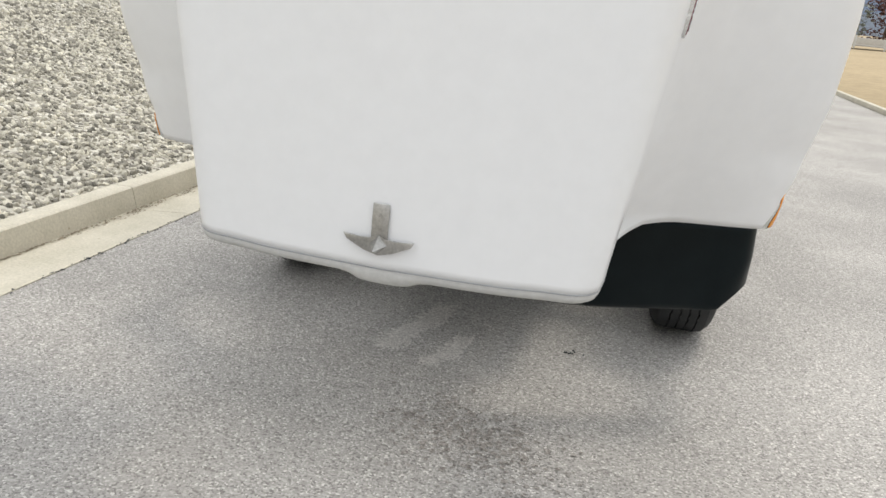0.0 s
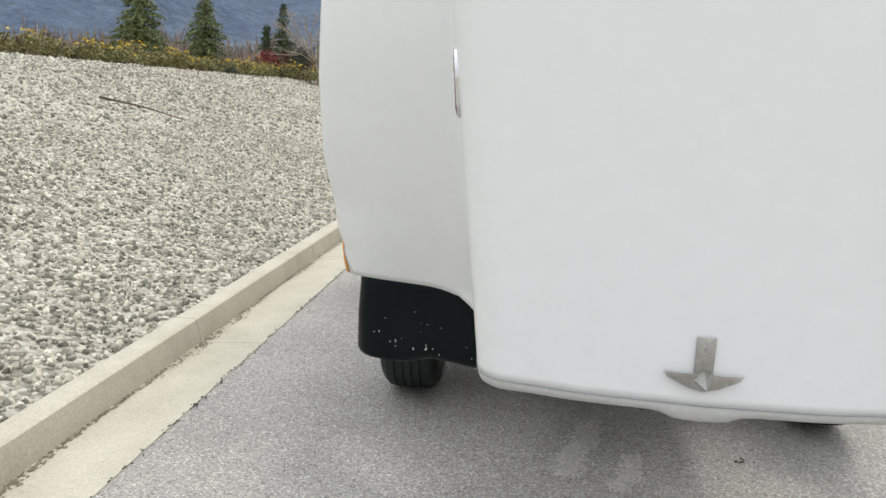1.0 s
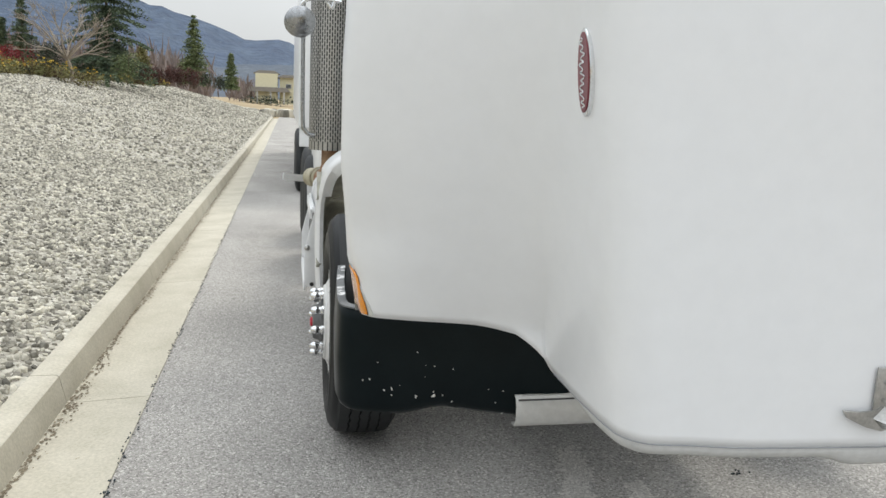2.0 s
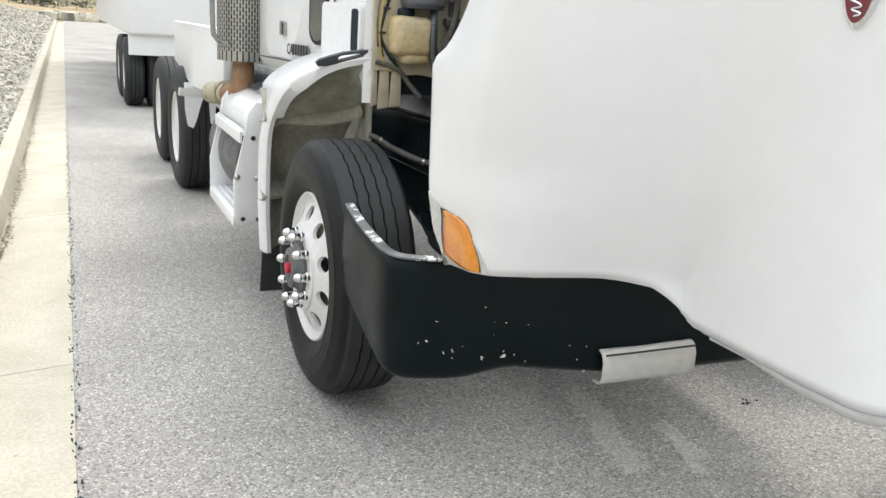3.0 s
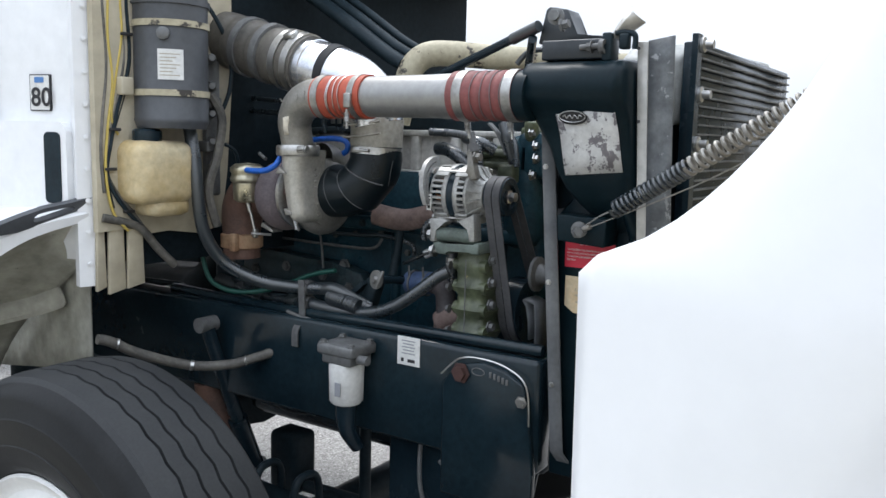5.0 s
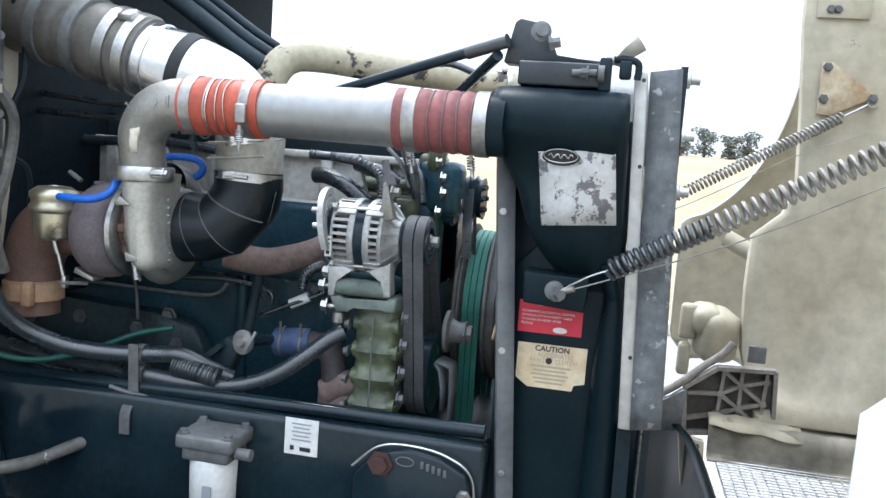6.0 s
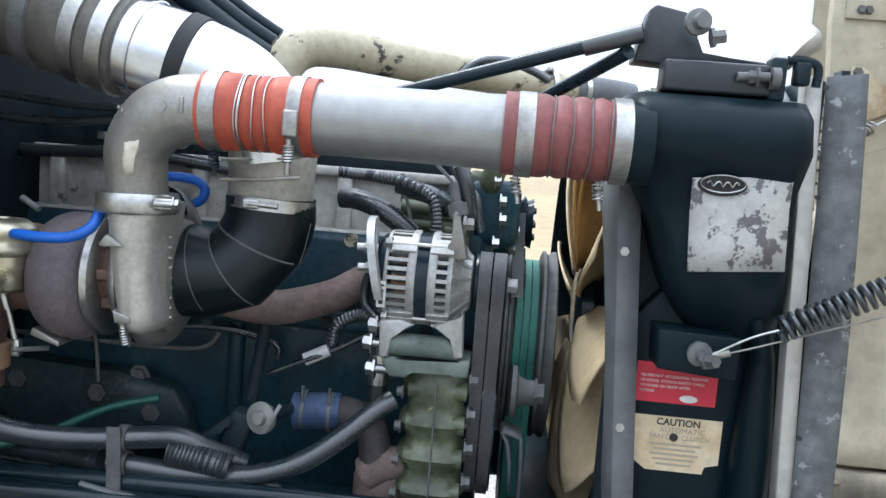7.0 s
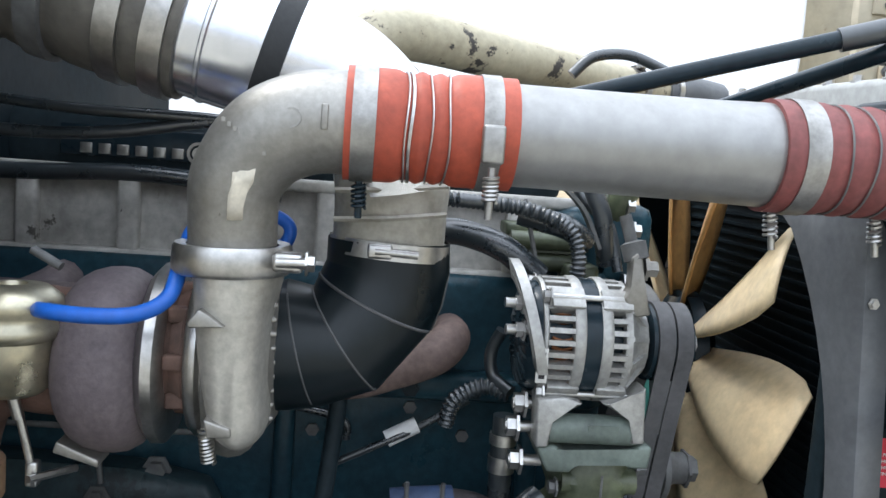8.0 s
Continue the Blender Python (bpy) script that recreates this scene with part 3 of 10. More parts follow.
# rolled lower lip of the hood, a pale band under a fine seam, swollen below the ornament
# greyer than the hood: shade under the rolled edge is put into the colour
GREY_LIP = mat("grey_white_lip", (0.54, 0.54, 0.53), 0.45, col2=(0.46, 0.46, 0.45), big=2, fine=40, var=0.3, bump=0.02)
rows, seam = [], []
for i in range(141):
    u = 0.2725 + 0.455 * i / 140
    q, q2 = hood_point(u, 0.0), hood_point(u + 0.002, 0.0)
    tang = (q2 - q).normalized()
    inn = Vector((-tang.y, tang.x, 0)).normalized()
    if inn.dot(Vector((XC - q.x, -1.4 - q.y, 0))) < 0:
        inn = -inn
    fade = min(1.0, i / 14, (140 - i) / 14)
    deep = 0.034 * fade + 0.022 * math.exp(-((q.x - XC) / 0.105) ** 6) * (1 if q.y < -1.9 else 0)
    down = Vector((0, 0, -1))
    rows.append([q + inn * 0.012 + down * -0.01, q + inn * 0.0015 + down * 0.001, q + inn * 0.002 + down * deep * 0.4, q + inn * 0.009 + down * deep * 0.78, q + inn * 0.022 + down * deep * 0.98, q + inn * 0.045 + down * deep])
    seam.append(q - inn * 0.0002 + down * 0.0005)
bm = B()
loft(bm, rows)
lip_ = part("hood_lip", bm, GREY_LIP, truck, "rolled lower edge of the hood, its shade put into the grey")
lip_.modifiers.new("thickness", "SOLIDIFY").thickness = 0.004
bm = B()
tube(bm, seam, 0.0016, n=6, steps=1)
part("lip_seam", bm, GREY_INK, hood)

# winged ornament on a small bracket
bm = B()
zo = 0.862
box(bm, (XC - 0.012, -2.094, 0.925), (0.052, 0.006, 0.125), bevel=0.002)
orn = part("hood_ornament", bm, STEEL, truck, "winged polished steel ornament bolted on the nose")
bm = B()
wing = [(-0.112, 0.022), (-0.10, 0.004), (-0.045, -0.022), (0, -0.034), (0.045, -0.022), (0.10, 0.004), (0.112, 0.022), (0.06, 0.016), (0.03, 0.016), (0, 0.03), (-0.03, 0.016), (-0.06, 0.016)]
prism(bm, wing, (XC - 0.012, -2.096, zo), (1, 0, 0), (0, 0, 1), 0.006, bevel=0.0015)
lathe(bm, [(0.030, 0), (0.018, 0.022), (0.005, 0.05), (0, 0.056)], (XC - 0.012, -2.098, zo), (0, -1, -0.15), n=4)
part("wing", bm, STEEL, orn)
for dz in (0.03, 0.075):
    bm = B()
    bolt(bm, (XC - 0.012, -2.097, 0.875 + dz), (0, -1, 0), 0.006, 0.005)
    part("bolt", bm, STEEL, orn)

# oval badges on the hood cheeks
for s in (-1, 1):
    u0 = 9.6 / 30
    c = hood_point(u0 if s < 0 else 1 - u0, (1.66 - 0.83) / (HOOD_TOP - 0.83))
    d = hood_point((u0 + 0.004) if s < 0 else 1 - u0 - 0.004, (1.66 - 0.83) / (HOOD_TOP - 0.83)) - c
    along = Vector((d.x, d.y, 0)).normalized()
    out = Vector((along.y, -along.x, 0)) * (1 if s < 0 else -1)
    if out.x * s < 0:
        out = -out
    rise = hood_point(u0 if s < 0 else 1 - u0, (1.72 - 0.83) / (HOOD_TOP - 0.83)) - hood_point(u0 if s < 0 else 1 - u0, (1.60 - 0.83) / (HOOD_TOP - 0.83))
    rise.normalize()
    out = (out - rise * out.dot(rise) + Vector((s * 0.28, 0.10, 0))).normalized()
    rise = (rise - out * rise.dot(out)).normalized()
    bm = B()
    ring = [(0.038 * math.cos(a), 0.10 * math.sin(a)) for a in [2 * math.pi * i / 40 for i in range(40)]]
    uu = rise.cross(out).normalized()
    prism(bm, ring, c - out * 0.012, uu, rise, 0.018, bevel=0.003)
    badge = part("oval_badge", bm, CHROME, truck, "red enamel oval badge with a chrome rim")
    bm = B()
    prism(bm, [(x * 0.84, y * 0.9) for x, y in ring], c + out * 0.0055, uu, rise, 0.003)
    part("badge_face", bm, EMBLEM_RED, badge)
    bm = B()
    pts = [c + out * 0.010 + uu * (0.013 * math.sin(i * 2.3) + 0.006 * math.sin(i * 0.7)) + rise * (-0.078 + 0.156 * i / 26) for i in range(27)]
    tube(bm, pts, 0.0022, n=6, steps=4)
    part("badge_script", bm, CHROME, badge)

# corner turn lamps in the fenders
BEZEL = mat("weathered_bezel", (0.64, 0.64, 0.61), 0.5, col2=(0.48, 0.48, 0.45), big=9, fine=60, var=0.6, bump=0.06)
for s in (0, 1):
    def lamp_patch(u0, u1, z0, z1, lift, p_, q_):
        rows = []
        for j in range(13):
            row = []
            for i in range(25):
                a = 1 - (1 - i / 24) ** 1.5
                top = z0 + (z1 - z0) * max(0.0, 1 - a ** p_) ** (1 / q_)
                foot = z0 + 0.022 * (1 - a) ** 3
                z = foot + (max(top, foot) - foot) * j / 12
                uu = u0 + (u1 - u0) * a
                v = (z - 0.903) / (HOOD_TOP - 0.903)
                p = hood_point(uu if s == 0 else 1 - uu, v)
                e = hood_point((uu + 0.003) if s == 0 else 1 - uu - 0.003, v) - p
                o = Vector((e.y, -e.x, 0)).normalized()
                if o.dot(Vector((p.x - XC, p.y + 0.8, 0))) < 0:
                    o = -o
                row.append(p + o * lift * (1.0 + 0.35 * math.sin(math.pi * a) * math.sin(math.pi * j / 12)))
            rows.append(row)
        return rows
    bm = B()
    loft(bm, lamp_patch(0.0015, 0.112, 0.9045, 1.084, 0.0035, 2.1, 1.3))
    bez = part("lamp_bezel", bm, BEZEL, hood, "pale grey bezel round the turn lamp")
    bez.modifiers.new("thickness", "SOLIDIFY").thickness = 0.005
    bm = B()
    loft(bm, lamp_patch(0.0390, 0.1045, 0.9085, 1.056, 0.0050, 2.1, 1.35))
    part("lamp_gasket", bm, INK, hood).modifiers.new("thickness", "SOLIDIFY").thickness = 0.004
    bm = B()
    loft(bm, lamp_patch(0.0440, 0.1035, 0.9095, 1.052, 0.0085, 2.1, 1.35))
    lens = part("turn_lamp_lens", bm, AMBER, hood, "amber ribbed turn lamp lens")
    lens.modifiers.new("thickness", "SOLIDIFY").thickness = 0.006

# grille lying face down between the hood's cheeks
bm = B()
for i in range(26):
    y = -1.24 - 0.031 * i
    tube(bm, [(XC - 0.25, y, 0.756), (XC + 0.52, y, 0.756)], 0.0025, n=5, steps=1)
for i in range(36):
    x = XC - 0.25 + 0.77 * i / 35
    tube(bm, [(x, -1.24, 0.760), (x, -2.03, 0.760)], 0.0022, n=5, steps=1)
part("grille_mesh", bm, STEEL, truck, "wire mesh grille seen from behind")
bm = B()
for a, b in (((-0.60, -1.54), (-0.60, -2.02)),):
    sweep_flat(bm, [(XC + a[0], a[1], 0.80), (XC + b[0], b[1], 0.80)], 0.06, 0.02, (0, 0, 1))
pieces("grille_bar", bm, GREY_LIP, truck)

# bumper: a wrapped black steel blade, its ends swept back along the tyres
def bumper_line(s):
    half = [(-1.06, -0.344), (-1.075, -0.52), (-1.083, -0.70), (-1.083, -0.82), (-1.062, -0.878), (-1.01, -0.912), (-0.89, -0.948), (-0.75, -1.012), (-0.60, -1.085), (-0.47, -1.135), (-0.25, -1.175), (XC, -1.19)]
    pts = curve_points([(x, y, 0) for x, y in half], 5)
    if s > 0:
        pts = [Vector((2 * XC - p.x, p.y, 0)) for p in pts][::-1][1:]
    return pts


line = bumper_line(-1) + bumper_line(1)
bm = B()
rows = []
for p in line:
    e = max(0.0, min(1.0, (p.y + 0.86) / 0.5))
    c = abs(p.x - XC)
    top = 0.832 + 0.042 * e ** 1.5
    g = min(1.0, max(0.0, (1.07 - c) / 0.20))
    bot = 0.452 + 0.053 * g * g * (3 - 2 * g) + 0.25 * max(0.0, p.y + 0.862)
    if p.x > 0.6:
        # the far end hangs lower, its corner cut off
        bot = 0.440 + 0.10 * min(1.0, max(0.0, (p.x - 1.295) / 0.09)) + 0.25 * max(0.0, p.y + 0.862)
    elif p.x > 0.4:
        bot += (0.440 - bot) * (p.x - 0.4) / 0.2
    inn = Vector((XC - p.x, -0.3 - p.y, 0)).normalized()
    bulge = [(top, 0.035), (top + 0.002, 0.012), (top - 0.008, 0.0), (top - 0.1 * (top - bot), -0.004), ((top + bot) / 2, -0.01), (bot + 0.09 * (top - bot), -0.006), (bot + 0.012, 0.004), (bot, 0.02), (bot + 0.004, 0.05)]
    rows.append([Vector((p.x, p.y, z)) + inn * d for z, d in bulge])
loft(bm, rows)
bumper = part("bumper", bm, BLACK_BUMPER, truck, "scuffed gloss black steel bumper wrapped round the corners")
bumper.modifiers.new("thickness", "SOLIDIFY").thickness = 0.008
for s in (-1, 1):
    bm = B()
    pts = []
    for p in bumper_line(-1)[:42]:
        e = max(0.0, min(1.0, (p.y + 0.86) / 0.5))
        q = Vector((p.x, p.y, 0.838 + 0.042 * e ** 1.5)) + Vector((XC - p.x, -0.3 - p.y, 0)).normalized() * 0.014
        pts.append(q if s < 0 else mirror_x(q))
    sweep_flat(bm, pts, 0.030, 0.006, (0.9, 0.4, 0.1), steps=1)
    part("bumper_top_edge", bm, WORN_EDGE, bumper, "scraped bare top edge of the bumper")
CHIP = mat("bare_paint_chip", (0.66, 0.66, 0.63), 0.7, var=0.4, bump=0.1)
CHIPS = [(-0.977, 0.583, 0.0060), (-0.986, 0.577, 0.0040), (-0.903, 0.553, 0.0075), (-0.910, 0.546, 0.0050), (-0.877, 0.530, 0.0035), (-0.850, 0.569, 0.0022), (-0.812, 0.532, 0.0040), (-0.798, 0.538, 0.0060), (-0.749, 0.548, 0.0115), (-0.760, 0.562, 0.0055), (-0.716, 0.554, 0.0030),
         (-0.678, 0.536, 0.0040), (-0.952, 0.646, 0.0080), (-0.799, 0.699, 0.0030), (-0.740, 0.655, 0.0026), (-0.776, 0.655, 0.0022), (-0.698, 0.654, 0.0020), (-0.564, 0.597, 0.0020), (-0.520, 0.598, 0.0026), (-0.547, 0.553, 0.0030), (-0.521, 0.518, 0.0065), (-0.775, 0.613, 0.0022)]
rng = random.Random(4)
for x, z, size in CHIPS:
    p = min(bumper_line(-1)[24:], key=lambda q: abs(q.x - x))
    nrm = Vector((p.x - XC, p.y + 0.3, 0)).normalized()
    along = Vector((-nrm.y, nrm.x, 0))
    bm = B()
    tilt, thin_ = rng.uniform(0.2, 1.2) * rng.choice((-1, 1)), rng.uniform(0.18, 0.5)
    if size == 0.0080:
        tilt, thin_ = 0.15, 0.10
    ring = [(1.05 * size * rng.uniform(0.45, 1.1) * math.cos(a), 1.05 * thin_ * size * rng.uniform(0.35, 1.2) * math.sin(a)) for a in [2 * math.pi * i / 10 for i in range(10)]]
    pts = [(x_ * math.cos(tilt) - z_ * math.sin(tilt), x_ * math.sin(tilt) + z_ * math.cos(tilt)) for x_, z_ in ring]
    prism(bm, pts, Vector((p.x, p.y, z)) + nrm * 0.0085, along, (0, 0, 1), 0.0035)
    part("paint_chip", bm, CHIP, bumper)
bm = B()
sec = [(0, 0.600), (-0.018, 0.592), (-0.03, 0.565), (-0.03, 0.51), (-0.012, 0.490), (0.02, 0.488)]
loft(bm, [[Vector((x, -1.140 - 0.055 * k + dy, z - 0.010 + 0.026 * k)) for dy, z in sec] for k, x in [(i / 12, -0.497 + 0.30 * i / 12) for i in range(13)]])
wp = part("tow_cover", bm, GREY_LIP, truck, "bent white panel hanging below the bumper")
wp.modifiers.new("thickness", "SOLIDIFY").thickness = 0.006
bm = B()
tube(bm, [(-0.49, -1.168, 0.579), (-0.35, -1.196, 0.592), (-0.205, -1.222, 0.605)], 0.003, n=6)
part("cover_seam", bm, INK, wp)


# ---- wheels ----
DRUM = mat("dusty_brake_drum", (0.36, 0.31, 0.225), 0.85, col2=(0.20, 0.16, 0.11), big=9, fine=60, var=0.8, bump=0.2)
def steer_wheel(parent, side):
    """Front wheel: white ten-hole disc with capped nuts and a ribbed tyre; built round its own centre, outer face to -x."""
    n = 180
    w, R = 0.15, 0.52
    def wavy(k, j):
        return 0.0030 * math.sin(2 * math.pi * j / n * 45) if k in grooves else 0.0
    prof = [(0.295, 0.045), (0.30, 0.02), (0.33, -0.004), (0.37, -0.016), (0.374, -0.0165), (0.376, -0.0145), (0.40, -0.016), (0.404, -0.0155), (0.43, -0.014), (0.434, -0.011), (0.47, -0.004), (0.488, 0.006), (0.503, 0.022)]
    prof += [(R - 0.007, 0.032)]
    grooves = set()
    for g in range(4):
        a = 0.078 + g * 0.044
        prof.append((R, a - 0.0035))
        for rad, h in ((R - 0.014, a - 0.002), (R - 0.014, a + 0.002)):
            prof.append((rad, h))
        prof.append((R, a + 0.0035))
        grooves.update(range(len(prof) - 4, len(prof)))
    prof += [(R - 0.007, 0.256), (0.503, 0.268), (0.47, 0.292), (0.40, 0.304), (0.33, 0.292), (0.30, 0.27), (0.295, 0.25)]
    bm = B()
    first_, last_ = 12, len(prof) - 6
    lathe(bm, prof[last_:] + [(0.27, 0.25), (0.27, 0.045)] + prof[:first_ + 1], (0, 0, 0), (1, 0, 0), n=n, ends=False)
    tyre = part("tyre", bm, SIDEWALL, parent, "black truck tyre sidewall", sharp=30)
    bm = B()
    lathe(bm, prof[first_:last_ + 1], (0, 0, 0), (1, 0, 0), n=n, wave=lambda k, j: wavy(k + first_, j), ends=False)
    part("tread", bm, RUBBER, parent, "dusty grey ribbed tyre tread", sharp=30)
    bm = B()
    lathe(bm, [(0.302, 0.022), (0.306, 0.012), (0.300, 0.006), (0.290, 0.012), (0.284, 0.03), (0.268, 0.045), (0.262, 0.2), (0.285, 0.24), (0.30, 0.25), (0.302, 0.24), (0.275, 0.19), (0.278, 0.05)], (0, 0, 0), (1, 0, 0), n=72, close=True)
    part("rim", bm, WHEEL, parent)
    bm = B()
    lathe(bm, [(0.262, 0.028), (0.270, 0.0275), (0.279, 0.024), (0.287, 0.017), (0.294, 0.010), (0.299, 0.0065), (0.301, 0.012), (0.290, 0.024), (0.272, 0.036), (0.262, 0.036)], (0, 0, 0), (1, 0, 0), n=72, close=True)
    part("rim_flange", bm, WHEEL, parent)
    bm = B()
    def on_cone(r, a, lift=0.0):
        return Vector((0.03 - 0.05 * (0.270 - r) / 0.095 + lift, r * math.cos(a), r * math.sin(a)))
    for i in range(10):
        a0 = 2 * math.pi * (i + 0.5) / 10
        rows = []
        for k in range(24):
            f = 2 * math.pi * k / 24
            q = 1 / max(abs(math.cos(f)), abs(math.sin(f)))
            hr, ha = 0.2225 + 0.0315 * math.cos(f), a0 + 0.0315 * math.sin(f) / 0.2225
            er, ea = 0.2225 + 0.0475 * q * math.cos(f), a0 + math.pi / 10 * q * math.sin(f)
            rows.append([on_cone(hr, ha, 0.016), on_cone(hr, ha)] + [on_cone(hr + (er - hr) * t, ha + (ea - ha) * t) for t in (0.06, 0.35, 0.7, 1.0)])
        loft(bm, list(map(list, zip(*rows))), close_u=True)
    bmesh.ops.remove_doubles(bm, verts=bm.verts[:], dist=0.0004)
    bmesh.ops.recalc_face_normals(bm, faces=bm.faces[:])
    part("wheel_disc", bm, WHEEL, parent, "white enamelled ten-hole wheel disc", sharp=45)
    bm = B()
    lathe(bm, [(0.10, 0.085), (0.205, 0.085), (0.212, 0.095), (0.212, 0.22), (0.10, 0.22)], (0, 0, 0), (1, 0, 0), n=48, close=True)
    part("brake_drum", bm, DRUM, parent, "dusty rust-brown brake drum")
    bm = B()
    lathe(bm, [(0.178, -0.016), (0.176, -0.026), (0.165, -0.03), (0.112, -0.03), (0.108, -0.026), (0.108, 0.02)], (0, 0, 0), (1, 0, 0), n=60)
    part("mounting_face", bm, WHEEL, parent)
    bm = B()
    lathe(bm, [(0.10, 0.0), (0.10, -0.04), (0.085, -0.052), (0.08, -0.075), (0.055, -0.08), (0.05, -0.07), (0, -0.07)], (0, 0, 0), (1, 0, 0), n=40)
    hub = part("hub", bm, GREY_METAL, parent, "oily dark hub with a red cap")
    bm = B()
    lathe(bm, [(0.022, -0.07), (0.022, -0.086), (0.014, -0.09), (0, -0.09)], (0, 0, 0), (1, 0, 0), n=20)
    part("hub_plug", bm, CAUTION_RED, parent, "small red hub plug")
    bm = B()
    cap = [(0.023, -0.030), (0.023, -0.040), (0.0185, -0.044), (0.018, -0.060), (0.0195, -0.066), (0.019, -0.074), (0.013, -0.088), (0.005, -0.093), (0, -0.094)]
    lathe(bm, cap, (0, 0.143, 0), (1, 0, 0), n=14)
    first = part("lug_nut", bm, CHROME, parent, "long chrome nut cap", sharp=40)
    for i in range(1, 10):
        o = new("lug_nut", first.data)
        o.parent = parent
        o.matrix_parent_inverse = BASE.get(parent, Matrix()).inverted()
        o.matrix_basis = pose(0, 0, 0, 36 * i, 0, 0)
        tagged(o, "long chrome nut cap")


def hub_part(name, centre, label, flip=False):
    """A small carrier mesh at the wheel's centre, under which the wheel's pieces hang."""
    bm = B()
    lathe(bm, [(0.06, -0.02), (0.06, 0.16), (0, 0.16)], (0, 0, 0), (1, 0, 0), n=20)
    ob = part(name, bm, GREY_METAL, truck, label)
    ob.matrix_parent_inverse = BASE[truck].inverted()
    ob.matrix_basis = pose(*centre, 0, 0, 180 if flip else 0)
    BASE[ob] = Matrix()
    return ob


wheel_r = hub_part("front_wheel", (-1.069, 0.108, 0.52), "front wheel with white ten-hole disc and chrome nut caps")
steer_wheel(wheel_r, -1)
wheel_l = hub_part("front_wheel", (2 * XC + 1.069, 0.108, 0.52), "front wheel with white ten-hole disc and chrome nut caps", flip=True)
for o in list(wheel_r.children):
    c = o.copy()
    scene.collection.objects.link(c)
    c.parent = wheel_l


def dual_tyre(parent, name="tyre", width=0.27):
    bm = B()
    prof = [(0.29, 0.03), (0.33, 0.0), (0.40, -0.012), (0.46, 0.0), (0.50, 0.02), (0.515, 0.035)]
    for g in range(3):
        a = 0.08 + g * 0.055
        prof += [(0.52, a - 0.004), (0.506, a - 0.003), (0.506, a + 0.003), (0.52, a + 0.004)]
    prof += [(0.515, 0.235), (0.50, 0.25), (0.46, 0.27), (0.40, 0.282), (0.33, 0.27), (0.29, 0.24)]
    lathe(bm, prof, (0, 0, 0), (1, 0, 0), n=90, close=True)
    return part(name, bm, RUBBER, parent, "black ribbed dual tyre")


def rear_wheel(owner, centre, flip=False):
    bm = B()
    lathe(bm, [(0.295, 0.03), (0.30, 0.01), (0.288, 0.01), (0.27, 0.06), (0.24, 0.10), (0.17, 0.12), (0.16, 0.10), (0.12, 0.09), (0.10, 0.06), (0, 0.06)], (0, 0, 0), (1, 0, 0), n=48)
    o = part("rear_wheel", bm, WHEEL, owner, "white dual rear wheel")
    o.matrix_parent_inverse = BASE[owner].inverted()
    o.matrix_basis = pose(*centre, 0, 0, 180 if flip else 0)
    BASE[o] = Matrix()
    t = dual_tyre(o)
    t2 = new("tyre", t.data)
    t2.parent = o
    t2.location = (0.33, 0, 0)
    return o


for y in (4.42, 5.85):
    rear_wheel(truck, (-1.10, y, 0.52))
    rear_wheel(truck, (2 * XC + 1.10, y, 0.52), True)

# ---- cab side, firewall edge, fender, steps ----
def cab_x(y):
    """The cab's right side, tapering towards the firewall."""
    return -0.735 - 0.26 * min(max(y - 0.40, 0), 0.5) - 0.06 * min(max(y - 0.9, 0), 1.6)


cab_plan = [(cab_x(y), y) for y in (0.42, 0.55, 0.70, 0.9, 1.3, 1.9, 2.5)]
outline = cab_plan + [(2 * XC - x, y) for x, y in cab_plan[::-1]]
bm = B()
rows = []
for z, grow in ((1.22, -0.03), (1.27, 0.0), (1.9, 0.0), (2.4, -0.01), (2.75, -0.05), (2.85, -0.12)):
    lean = max(0.0, z - 1.9) * 0.25
    rows.append([Vector((XC + (x - XC) * (1 + grow), max(y, 0.42 + lean), z)) for x, y in outline])
vs = loft(bm, rows, close_u=True)
bm.faces.new(vs[0][::-1])
bm.faces.new(vs[-1])
cab = part("cab", bm, WHITE_CAB, truck, "white cab with riveted seams and a small porthole window")


def on_cab(y, z, out=0.0):
    d = Vector((cab_x(y + 0.01) - cab_x(y - 0.01), 0.02, 0)).normalized()
    n = Vector((-d.y, d.x, 0))
    return Vector((cab_x(y), y, z)) + n * out


def cab_panel(name, corners, out, material, label="", thick_=0.008, parent=None, n=10):
    """A sheet that follows the cab's side: corners are (y, z) pairs of a closed outline, from which a fan is built."""
    pts = corners
    cy = sum(p[0] for p in pts) / len(pts)
    cz = sum(p[1] for p in pts) / len(pts)
    bm = B()
    a = [bm.verts.new(on_cab(y, z, out)) for y, z in pts]
    b = [bm.verts.new(on_cab(y, z, out - thick_)) for y, z in pts]
    ca, cb = bm.verts.new(on_cab(cy, cz, out)), bm.verts.new(on_cab(cy, cz, out - thick_))
    m = len(pts)
    for i in range(m):
        j = (i + 1) % m
        bm.faces.new((a[i], a[j], ca))
        bm.faces.new((b[j], b[i], cb))
        bm.faces.new((a[j], a[i], b[i], b[j]))
    return part(name, bm, material, parent or cab, label)


def rounded(y0, y1, z0, z1, r, n=6):
    out = []
    for cy, cz, a0 in ((y1 - r, z1 - r, 0), (y0 + r, z1 - r, 90), (y0 + r, z0 + r, 180), (y1 - r, z0 + r, 270)):
        for k in range(n + 1):
            a = radians(a0 + 90 * k / n)
            out.append((cy + r * math.cos(a), cz + r * math.sin(a)))
    return out


